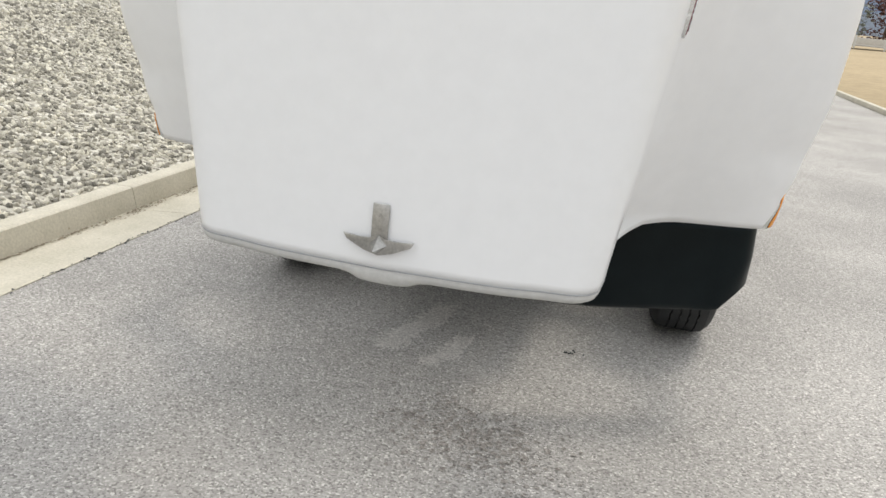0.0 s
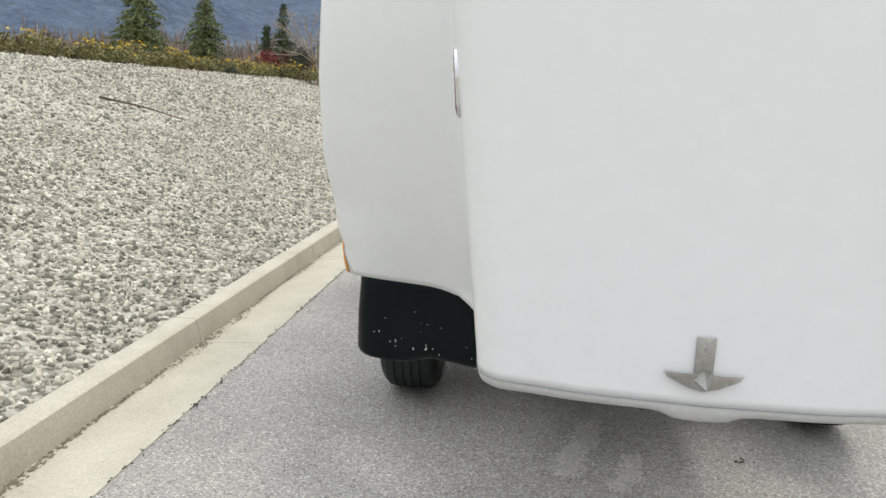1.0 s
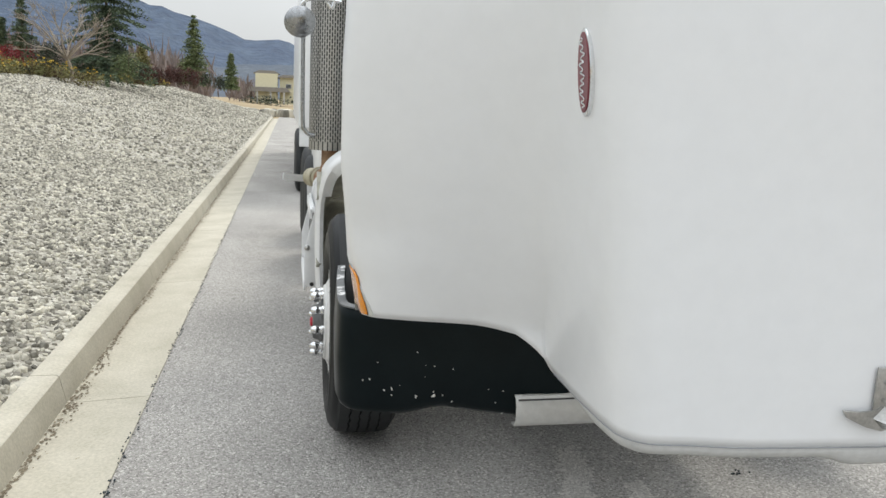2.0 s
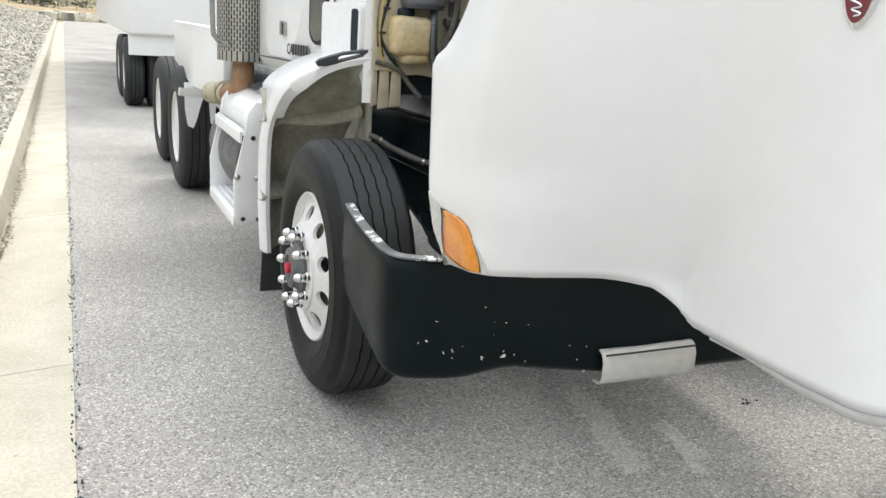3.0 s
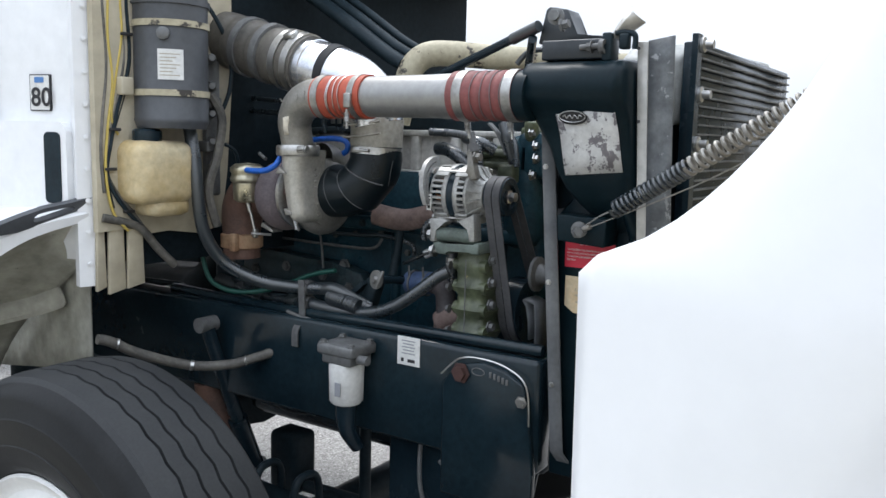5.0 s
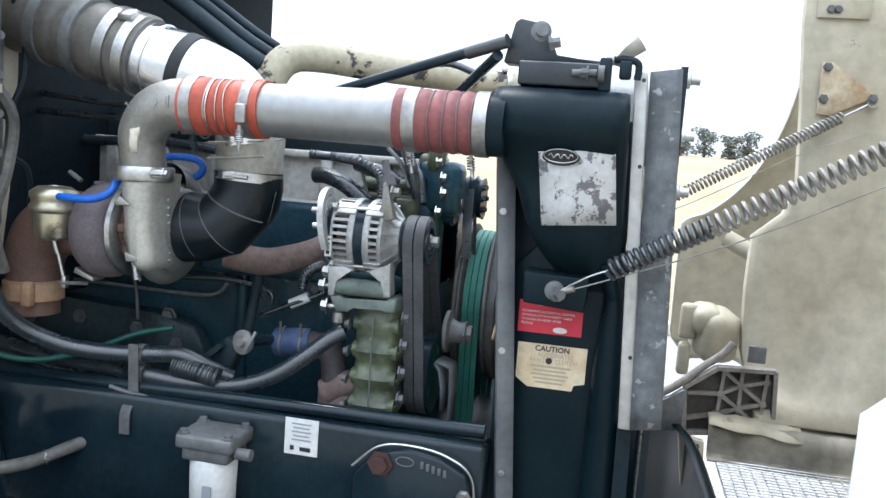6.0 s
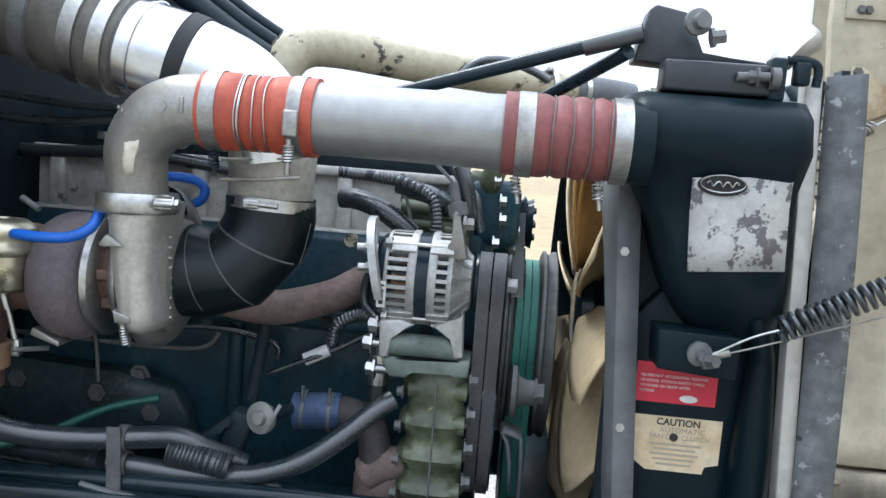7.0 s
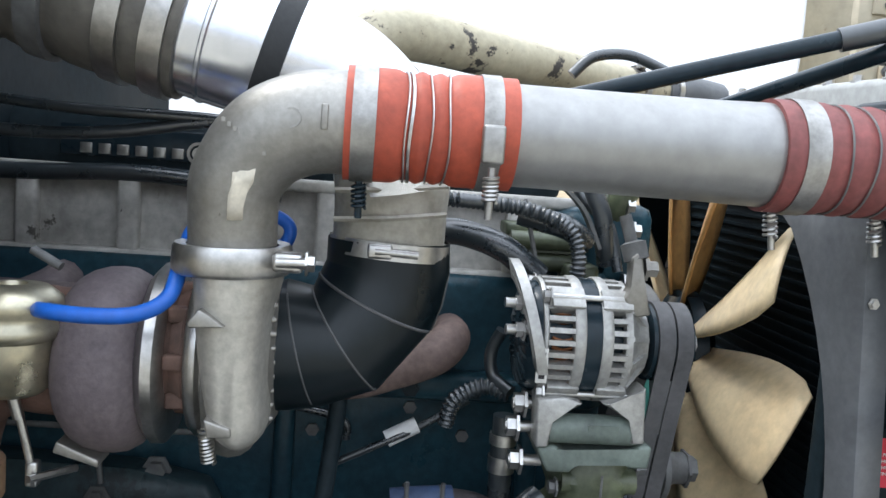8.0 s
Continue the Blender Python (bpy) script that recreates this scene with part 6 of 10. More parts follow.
tube(bm, helix(corr[0], corr[2], 0.0062, 9), 0.0018, n=5, steps=1)
part("drain_spring", bm, STEEL, turbo, "coiled steel sleeve of the drain hose")
bm = B()
lathe(bm, [(0.043, -0.013), (0.053, -0.014), (0.056, -0.010), (0.0555, 0.010), (0.053, 0.014), (0.043, 0.013)], (PX + 0.02, -0.016, 1.518), (0, 0.02, 1), n=36, close=True)
box(bm, (PX - 0.022, -0.072, 1.522), (0.02, 0.028, 0.018), bevel=0.004)
tube(bm, [(PX - 0.03, -0.062, 1.522), (PX - 0.032, -0.092, 1.523)], 0.005, n=8, steps=1)
bolt(bm, (PX - 0.031, -0.088, 1.523), (0, -1, 0), 0.008, 0.008)
part("outlet_clamp", bm, STEEL, turbo, "bright V-band clamp under the elbow")
bm = B()
lathe(bm, [(0.05, 0.010), (0.088, 0.012), (0.094, 0.016), (0.094, 0.022), (0.088, 0.028), (0.05, 0.028)], (TX, 0, TZ), (0, 1, 0), n=44, close=True)
part("backing_ring", bm, STEEL, turbo)
bm = B()
lathe(bm, [(0.0, 0.025), (0.062, 0.025), (0.066, 0.034), (0.058, 0.046), (0.066, 0.054), (0.0, 0.054)], (TX - 0.01, 0, TZ), (0, 1, 0), n=30)
for k in range(8):
    a = 2 * math.pi * k / 8
    box(bm, (TX - 0.01 + 0.062 * math.cos(a), 0.040, TZ + 0.062 * math.sin(a)), (0.016, 0.02, 0.016), bevel=0.003)
part("bearing_housing", bm, RUST, turbo, "rusty bearing housing")
bm = B()
lathe(bm, [(0.05, 0.050), (0.086, 0.050), (0.095, 0.056), (0.095, 0.066), (0.086, 0.074), (0.05, 0.074)], (TX, 0, TZ - 0.008), (0, 1, 0), n=44, close=True)
part("turbine_clamp", bm, STEEL, turbo, "bright turbine clamp")
bm = B()
lathe(bm, [(0.03, 0.066), (0.062, 0.067), (0.078, 0.071), (0.089, 0.080), (0.095, 0.091), (0.0965, 0.103), (0.096, 0.116), (0.0925, 0.129), (0.086, 0.140), (0.075, 0.149), (0.06, 0.154), (0.03, 0.155)], (TX - 0.012, 0.003, TZ - 0.010), (0.03, 1, -0.05), n=64, close=True)
turb = part("turbine_housing", bm, TURBINE, turbo, "heat-scaled purplish grey turbine housing")
bm = B()
prism(bm, [(0.153, 1.318), (0.112, 1.300), (0.112, 1.292), (0.157, 1.306)], (TX - 0.02, 0, 0), (0, 1, 0), (0, 0, 1), -0.04, bevel=0.002)
part("foot_plate", bm, ALU, turb, "pale foot plate under the turbine")
bm = B()
tube(bm, [(TX - 0.01, 0.146, TZ - 0.01), (TX - 0.01, 0.17, TZ - 0.01), (TX - 0.01, 0.22, TZ - 0.01), (TX - 0.01, 0.27, TZ - 0.05), (TX - 0.01, 0.285, TZ - 0.11), (TX - 0.01, 0.285, TZ - 0.205)], [0.066, 0.066, 0.064, 0.058, 0.052, 0.052], n=24)
down = part("exhaust_downpipe", bm, RUST, turbo, "rust-brown exhaust pipe leaving the turbine")
bm = B()
lathe(bm, [(0.052, -0.022), (0.060, -0.018), (0.060, 0.018), (0.052, 0.022)], (TX - 0.01, 0.285, TZ - 0.155), (0, 0, 1), n=30, close=True)
box(bm, (TX - 0.066, 0.255, TZ - 0.155), (0.02, 0.02, 0.05), bevel=0.003)
part("downpipe_clamp", bm, RUST_PIPE, turbo)
# actuator and its rod
AX, AY = -0.392, 0.190
bm = B()
lathe(bm, [(0, 1.372), (0.028, 1.372), (0.037, 1.380), (0.039, 1.425), (0.045, 1.430), (0.046, 1.438), (0.042, 1.444), (0.042, 1.450), (0.046, 1.456), (0.045, 1.466), (0.032, 1.476), (0.014, 1.478), (0.013, 1.474), (0, 1.474)], (AX, AY, 0), (0, 0, 1), n=40)
act = part("wastegate_actuator", bm, ZINC, truck, "yellow zinc plated wastegate actuator")
bm = B()
tube(bm, [(AX, AY, 1.375), (AX + 0.005, AY - 0.006, 1.345)], 0.006, n=8, steps=1)
tube(bm, [(AX + 0.005, AY - 0.006, 1.35), (AX + 0.012, AY - 0.017, 1.29)], 0.0042, n=8, steps=1)
box(bm, (AX + 0.012, AY - 0.018, 1.287), (0.014, 0.012, 0.026), bevel=0.003)
tube(bm, [(AX - 0.005, AY - 0.02, 1.287), (AX + 0.04, AY - 0.05, 1.283)], 0.004, n=6, steps=1)
part("actuator_rod", bm, STEEL, act)
bm = B()
box(bm, (AX + 0.05, AY - 0.01, 1.445), (0.05, 0.03, 0.012), (0, 0, 20), bevel=0.002)
tube(bm, [(AX + 0.04, AY - 0.03, 1.49), (AX + 0.045, AY + 0.0, 1.505)], 0.005, n=8, steps=1)
pieces("actuator_bracket", bm, GREY_METAL, act)
bm = B()
tube(bm, [(AX - 0.020, AY - 0.030, 1.458), (AX - 0.045, AY - 0.048, 1.462), (-0.447, 0.10, 1.462), (-0.446, 0.06, 1.466), (-0.437, 0.035, 1.482), (-0.41, 0.030, 1.515), (-0.345, 0.030, 1.540), (-0.28, 0.0, 1.550), (-0.262, -0.036, 1.548), (-0.26, -0.054, 1.536), (-0.26, -0.050, 1.518), (-0.26, -0.029, 1.506)], 0.0075, n=14)
part("blue_hose", bm, BLUE, truck, "bright blue silicone boost hose")
bm = B()
tube(bm, [(AX - 0.016, AY - 0.022, 1.459), (AX - 0.022, AY - 0.036, 1.456)], 0.0065, n=8, steps=1)
part("hose_nipple", bm, STEEL, act)
# ---- intake tract ----
bm = B()
i0, i1 = Vector((-0.30, 0.50, 1.86)), Vector((-0.30, 0.048, 1.742))
marks = [0.05, 0.10, 0.13, 0.19, 0.24, 0.29, 0.34, 0.40]
def duct_r(l):
    near = min(abs(l - m) for m in marks)
    return 0.079 - 0.005 * math.exp(-(near / 0.008) ** 2)
tube(bm, [i0 + (i1 - i0) * k / 50 for k in range(51)], duct_r, n=36, steps=1)
DUCT = mat("dust_coated_rubber", (0.13, 0.12, 0.102), 0.55, col2=(0.045, 0.043, 0.040), big=7, fine=60, var=0.9, bump=0.2)
duct = part("intake_hose", bm, DUCT, truck, "dust-coated black ribbed intake hose", sharp=60)
dn = (i1 - i0).normalized()
for k, m_ in ((0.86, STEEL), (0.955, STEEL), (0.52, GREY_METAL), (0.70, GREY_METAL)):
    bm = B()
    c = i0.lerp(i1, k)
    lathe(bm, [(0.076, -0.012), (0.0835, -0.011), (0.0835, 0.011), (0.076, 0.012)], c, dn, n=40, close=True)
    if k == 0.955:
        box(bm, c + Vector((-0.05, 0, 0.072)), (0.03, 0.03, 0.014), (0, -30, 0), bevel=0.003)
    part("hose_clamp", bm, m_, duct, "bright band clamp" if m_ is STEEL else "")
bm = B()
tube(bm, [(-0.30, 0.06, 1.745), (-0.30, 0.02, 1.735), (-0.295, -0.05, 1.717), (-0.285, -0.11, 1.69), (-0.28, -0.155, 1.645), (-0.275, -0.168, 1.59)], [0.073, 0.073, 0.072, 0.071, 0.068, 0.066], n=36, steps=8)
itube = part("intake_pipe", bm, POLISHED, truck, "polished aluminium intake pipe")
bm = B()
lathe(bm, [(0.070, -0.013), (0.0745, -0.012), (0.0745, 0.012), (0.070, 0.013)], (-0.297, -0.035, 1.722), (0.08, -0.95, -0.30), n=40, close=True)
part("rubber_strap", bm, RUBBER, itube)
bm = B()
lathe(bm, [(0.0735, -0.003), (0.0755, -0.0015), (0.0755, 0.0015), (0.0735, 0.003)], (-0.30, 0.025, 1.737), (0, -0.96, -0.26), n=40, close=True)
part("weld_seam", bm, POLISHED, itube)
bm = B()
rows = []
for z, rx_, ry_ in ((1.515, 0.060, 0.062), (1.56, 0.060, 0.062), (1.60, 0.062, 0.064), (1.64, 0.05, 0.055)):
    rows.append([Vector((-0.275 + rx_ * math.copysign(abs(math.cos(a)) ** 0.7, math.cos(a)), -0.165 + ry_ * math.copysign(abs(math.sin(a)) ** 0.7, math.sin(a)), z)) for a in [2 * math.pi * j / 32 for j in range(32)]])
loft(bm, rows, close_u=True)
for z in (1.555, 1.585):
    tube(bm, [(-0.336, -0.105, z), (-0.337, -0.16, z + 0.004), (-0.334, -0.222, z + 0.012)], 0.003, n=5)
part("intake_casting", bm, ADAPTER, itube, "stained cast adapter under the intake pipe")
bm = B()
def mitre(inner_yz, outer_yz, cx, hx, n=48):
    """A ring of the boot: an oval through an inner and an outer point, hx wide to each side."""
    (ya, za), (yb, zb) = inner_yz, outer_yz
    return [Vector((cx + hx * math.sin(a), (ya + yb) / 2 + (yb - ya) / 2 * math.cos(a), (za + zb) / 2 + (zb - za) / 2 * math.cos(a))) for a in [2 * math.pi * j / n for j in range(n)]]


boot_rings = [mitre((-0.098, 1.532), (-0.234, 1.532), -0.278, 0.066), mitre((-0.098, 1.506), (-0.236, 1.498), -0.278, 0.067), mitre((-0.095, 1.498), (-0.230, 1.462), -0.280, 0.069),
              mitre((-0.092, 1.490), (-0.219, 1.434), -0.283, 0.072), mitre((-0.086, 1.476), (-0.164, 1.368), -0.296, 0.075), mitre((-0.060, 1.484), (-0.098, 1.347), -0.306, 0.074), mitre((-0.050, 1.482), (-0.048, 1.342), -0.312, 0.070)]
loft(bm, boot_rings, close_u=True)
BOOT = mat("moulded_black_rubber", (0.0032, 0.0072, 0.0095), 0.34, col2=(0.008, 0.0135, 0.0165), big=7, fine=60, var=0.6, bump=0.05, spec=0.30)
boot = part("rubber_boot", bm, BOOT, truck, "black moulded rubber intake elbow with mitred ridges", sharp=18)
# ridge and seam lines in a paler grey than the boot
RIDGE = mat("pale_rubber_ridge", (0.09, 0.092, 0.095), 0.4, var=0.6, bump=0.0)
for ring_, a0, a1, thick_r in ((boot_rings[3], 24, 46, 0.0018), (boot_rings[4], 24, 46, 0.0013), (boot_rings[5], 28, 44, 0.0010)):
    bm = B()
    tube(bm, ring_[a0:a1], thick_r, n=6, steps=1)
    part("mould_ridge", bm, RIDGE, boot)
bm = B()
tube(bm, [boot_rings[1][46], boot_rings[2][46], boot_rings[3][47]], 0.0012, n=6, steps=1)
part("mould_seam", bm, RIDGE, boot)
bm = B()
lathe(bm, [(0.063, -0.009), (0.0675, -0.009), (0.0675, 0.009), (0.063, 0.009)], (-0.278, -0.167, 1.523), (0.02, -0.05, 1), n=40, close=True)
box(bm, (-0.343, -0.155, 1.525), (0.012, 0.026, 0.016), bevel=0.003)
tube(bm, [(-0.346, -0.15, 1.525), (-0.344, -0.195, 1.523)], 0.0045, n=8, steps=1)
part("worm_clamp", bm, STEEL, boot, "bright worm-drive clamp")

# ---- engine block, head and covers ----
bm = B()
box(bm, (0.20, 0.13, 1.08), (0.42, 1.28, 0.76), bevel=0.02)
block = part("engine_block", bm, GREEN_ENGINE, truck, "oily dark green diesel engine block")
bm = B()
for y in (-0.40, -0.04, 0.50):
    box(bm, (-0.012, y, 1.06), (0.03, 0.03, 0.55), bevel=0.01)
pieces("block_rib", bm, GREEN_ENGINE, block)
bm = B()
box(bm, (-0.025, 0.13, 1.30), (0.05, 1.2, 0.04), bevel=0.012)
box(bm, (-0.02, 0.13, 0.95), (0.05, 1.2, 0.05), bevel=0.012)
pieces("block_flange", bm, GREEN_ENGINE, block)
OLIVE_COVER = mat("oil_streaked_olive_enamel", (0.034, 0.056, 0.064), 0.36, col2=(0.018, 0.036, 0.045), big=11, fine=60, var=1.0, bump=0.2, wear=(0.014, 0.022, 0.026), wear_at=0.56, wear_scale=12, spec=0.25)
bm = B()
prism(bm, [(0.56, 1.03), (0.56, 1.175), (0.44, 1.185), (0.28, 1.175), (0.16, 1.17), (0.06, 1.15), (0.03, 1.10), (0.02, 1.03)], (-0.02, 0, 0), (0, 1, 0), (0, 0, 1), -0.045, bevel=0.008)
cover_ = part("side_cover", bm, OLIVE_COVER, block, "oil-streaked olive side cover of the block")
bm = B()
for y, z in ((0.205, 1.128), (0.10, 1.10), (0.36, 1.14), (0.50, 1.12)):
    bolt(bm, (-0.066, y, z), (-1, 0, 0), 0.012, 0.011)
pieces("cover_bolt", bm, GREY_METAL, cover_)
bm = B()
for y, z in ((-0.15, 1.28), (-0.22, 1.26), (0.02, 1.27), (0.12, 1.26), (-0.30, 1.22), (-0.08, 1.22), (0.20, 1.25)):
    bolt(bm, (-0.004, y, z), (-1, 0, 0), 0.010, 0.012)
pieces("block_stud", bm, GREY_METAL, block)
bm = B()
tube(bm, [(-0.03, 0.40, 1.28), (-0.05, 0.25, 1.262), (-0.05, 0.10, 1.262), (-0.05, -0.02, 1.268), (-0.05, -0.12, 1.25), (-0.05, -0.13, 1.22)], 0.006, n=8)
pieces("block_hose", bm, HOSE, block, "black hose against the block")
bm = B()
for k in range(12):
    bolt(bm, (-0.052, -0.40 + 0.092 * k, 1.30), (-1, 0, 0), 0.009, 0.009)
    bolt(bm, (-0.05, -0.36 + 0.092 * k, 0.95), (-1, 0, 0), 0.009, 0.009)
pieces("block_bolt", bm, BLACK_DUST, block)
HEAD = mat("grimy_grey_head", (0.60, 0.59, 0.55), 0.5, col2=(0.28, 0.27, 0.25), big=6, fine=60, var=0.8, bump=0.25, wear=(0.10, 0.095, 0.085), wear_at=0.66, wear_scale=14)
bm = B()
box(bm, (0.21, 0.14, 1.51), (0.36, 1.20, 0.13), bevel=0.015)
for k in range(8):
    box(bm, (0.025, -0.36 + 0.14 * k, 1.51), (0.03, 0.03, 0.12), bevel=0.006)
box(bm, (0.022, 0.14, 1.455), (0.03, 1.2, 0.02), bevel=0.005)
box(bm, (0.022, 0.14, 1.572), (0.03, 1.2, 0.018), bevel=0.005)
part("cylinder_head", bm, HEAD, block, "grimy grey cylinder head")
bm = B()
box(bm, (0.21, 0.14, 1.612), (0.30, 1.16, 0.10), bevel=0.035, seg=4)
vc = part("valve_cover", bm, BLACK_DUST, block, "black valve cover with a raised badge plate")
bm = B()
box(bm, (0.058, 0.20, 1.615), (0.006, 0.22, 0.045), bevel=0.002)
plate_ = part("badge_plate", bm, BLACK, vc, "black badge plate with raised pale bars")
for k in range(6):
    bm = B()
    box(bm, (0.052, 0.142 + 0.026 * k, 1.604), (0.004, 0.017, 0.015), bevel=0.001)
    part("badge_bar", bm, STEEL, plate_)
for r in (0.017, 0.0095):
    bm = B()
    lathe(bm, [(r - 0.004, 0), (r, 0), (r, 0.004), (r - 0.004, 0.004)], (0.0545, 0.112, 1.606), (-1, 0, 0), n=24, close=True)
    part("badge_ring", bm, STEEL, plate_)
bm = B()
box(bm, (0.20, 0.22, 0.665), (0.30, 0.92, 0.21), bevel=0.05, seg=3)
part("oil_pan", bm, BLACK, block, "black oil pan")
# manifold and its runners
bm = B()
tube(bm, [(0.06, -0.262, 1.372), (-0.01, -0.268, 1.376), (-0.062, -0.266, 1.374), (-0.09, -0.240, 1.358), (-0.095, -0.19, 1.340), (-0.11, -0.13, 1.328), (-0.13, -0.05, 1.34)], [0.026, 0.027, 0.029, 0.030, 0.031, 0.031], n=20)
man = part("exhaust_manifold", bm, PINK_IRON, truck, "pinkish rust-coloured exhaust manifold")
bm = B()
tube(bm, [(-0.09, 0.0, 1.38), (-0.09, 0.25, 1.39), (-0.09, 0.6, 1.39)], 0.04, n=16)
for k in range(3):
    tube(bm, [(0.02, 0.08 + 0.2 * k, 1.42), (-0.05, 0.08 + 0.2 * k, 1.41), (-0.09, 0.12 + 0.2 * k, 1.39)], 0.03, n=12)
part("manifold_log", bm, TURBINE, man)
bm = B()
for y in (-0.247,):
    lathe(bm, [(0.013, 0), (0.013, 0.01), (0, 0.01)], (-0.02, y, 1.45), (-1, 0, 0), n=12)
pieces("core_plug", bm, BEIGE_PIPE, block)

# ---- alternator ----
LX, LZ = -0.222, 1.421
ALT_CAST = mat("clean_cast_alternator", (0.45, 0.45, 0.435), 0.46, metal=0.55, col2=(0.32, 0.32, 0.305), big=14, fine=140, var=0.7, bump=0.25, depth=0.001, wear=(0.16, 0.155, 0.14), wear_at=0.68, wear_scale=30)


def round_alt(a, r, y):
    return Vector((LX + r * math.cos(a), y, LZ + r * math.sin(a)))


def alt_sector(bm, a0, a1, r0, r1, y0, y1, n=6):
    """A curved bar round the alternator's axis."""
    rows = []
    for i in range(n + 1):
        a = a0 + (a1 - a0) * i / n
        rows.append([round_alt(a, r0, y0), round_alt(a, r1, y0), round_alt(a, r1, y1), round_alt(a, r0, y1)])
    vs = loft(bm, rows, close_u=True)
    bm.faces.new(vs[0][::-1])
    bm.faces.new(vs[-1])


bm = B()
lathe(bm, [(0.052, -0.384), (0.0735, -0.3835), (0.0755, -0.386), (0.0755, -0.394), (0.074, -0.3965), (0.052, -0.3965)], (LX, 0, LZ), (0, 1, 0), n=64, close=True)
lathe(bm, [(0.052, -0.4155), (0.074, -0.4155), (0.0755, -0.418), (0.0755, -0.426), (0.0735, -0.4285), (0.052, -0.4285)], (LX, 0, LZ), (0, 1, 0), n=64, close=True)
lathe(bm, [(0.050, -0.3480), (0.0710, -0.3480), (0.0725, -0.3500), (0.0725, -0.3525), (0.0705, -0.3540), (0.050, -0.3540)], (LX, 0, LZ), (0, 1, 0), n=64, close=True)
lathe(bm, [(0.0, -0.444), (0.070, -0.444), (0.0722, -0.447), (0.0715, -0.452), (0.060, -0.459), (0.046, -0.470), (0.042, -0.480), (0.030, -0.484), (0.0, -0.484)], (LX, 0, LZ), (0, 1, 0), n=64)
alt = part("alternator", bm, ALT_CAST, truck, "finned cast aluminium alternator with a black core band")
bm = B()
for k in range(32):
    a = 2 * math.pi * (k + 0.5) / 32
    da = 0.0029 / 0.072
    alt_sector(bm, a - da, a + da, 0.060, 0.0735, -0.353, -0.385, 2)
    alt_sector(bm, a - da, a + da, 0.060, 0.0735, -0.427, -0.446, 2)
pieces("vent_bar", bm, ALT_CAST, alt)
# fins running in to the bearing nose
bm = B()
for k in range(14):
    a = 2 * math.pi * (k + 0.5) / 14
    side_ = Vector((-math.sin(a), 0, math.cos(a))) * 0.0028
    low_, out_ = [], []
    for r, y in ((0.071, -0.4465), (0.0725, -0.453), (0.062, -0.463), (0.048, -0.4735), (0.041, -0.481)):
        q = round_alt(a, r, y)
        low_.append(q - side_)
        out_.append(q + side_)
    back = [round_alt(a, 0.060, -0.448), round_alt(a, 0.036, -0.468)]
    ring_ = low_ + [back[1] - side_, back[0] - side_]
    ring2 = out_ + [back[1] + side_, back[0] + side_]
    va, vb = [bm.verts.new(q) for q in ring_], [bm.verts.new(q) for q in ring2]
    bm.faces.new(va[::-1])
    bm.faces.new(vb)
    for i in range(len(va)):
        j = (i + 1) % len(va)
        bm.faces.new((va[i], va[j], vb[j], vb[i]))
pieces("cooling_fin", bm, ALT_CAST, alt)
# through-bolt lugs on both castings
for deg in (52, 132, 228, 308):
    a = radians(deg)
    for y0, y1 in ((-0.3575, -0.3955), (-0.4165, -0.4515)):
        bm = B()
        alt_sector(bm, a - 0.19, a + 0.19, 0.060, 0.0785, y0, y1, 8)
        bmesh.ops.bevel(bm, geom=[e for e in bm.edges if e.calc_length() > 0.006], offset=0.0025, segments=2, profile=0.5, affect="EDGES")
        part("bolt_lug", bm, ALT_CAST, alt)
    bm = B()
    c0, c1 = round_alt(a, 0.0765, -0.352), round_alt(a, 0.0765, -0.456)
    tube(bm, [c0, c1], 0.0038, n=10, steps=1)
    part("through_bolt", bm, STEEL, alt, "bright through bolt")
    bm = B()
    bolt(bm, round_alt(a, 0.0765, -0.356), (0, 1, 0), 0.0075, 0.009)
    part("bolt_head", bm, STEEL, alt)
bm = B()
lathe(bm, [(0.0, -0.358), (0.058, -0.358), (0.058, -0.450), (0.0, -0.450)], (LX, 0, LZ), (0, 1, 0), n=40)
lathe(bm, [(0.05, -0.396), (0.0725, -0.396), (0.0725, -0.416), (0.05, -0.416)], (LX, 0, LZ), (0, 1, 0), n=64, close=True)
part("stator_core", bm, BLACK, alt, "black laminated core")
bm = B()
for k in range(36):
    a = 2 * math.pi * k / 36
    tube(bm, [round_alt(a, 0.0592, -0.360), round_alt(a + 0.06, 0.0602, -0.372), round_alt(a, 0.0592, -0.386)], 0.0022, n=5, steps=2)
tagged(part("winding", bm, COPPER, alt, "dark copper windings behind the vent bars"), kind="stuff")
# black rear cover with its curved slotted guard
bm = B()
lathe(bm, [(0.0, -0.329), (0.040, -0.329), (0.060, -0.334), (0.0665, -0.342), (0.068, -0.356), (0.0, -0.356)], (LX, 0, LZ), (0, 1, 0), n=56)
rear_cover = part("rear_cover", bm, BLACK, alt, "black vented rear cover")
bm = B()
for k in range(20):
    a = 2 * math.pi * k / 20
    tube(bm, [round_alt(a, 0.030, -0.3285), round_alt(a, 0.046, -0.3295), round_alt(a, 0.058, -0.333)], 0.0016, n=5, steps=1)
pieces("cover_rib", bm, BLACK_DUST, rear_cover)
bm = B()
for r0, r1 in ((0.068, 0.0765), (0.081, 0.092)):
    alt_sector(bm, radians(92), radians(196), r0, r1, -0.312, -0.324, 24)
alt_sector(bm, radians(88), radians(97), 0.068, 0.092, -0.312, -0.324, 4)
alt_sector(bm, radians(188), radians(197), 0.068, 0.092, -0.312, -0.324, 4)
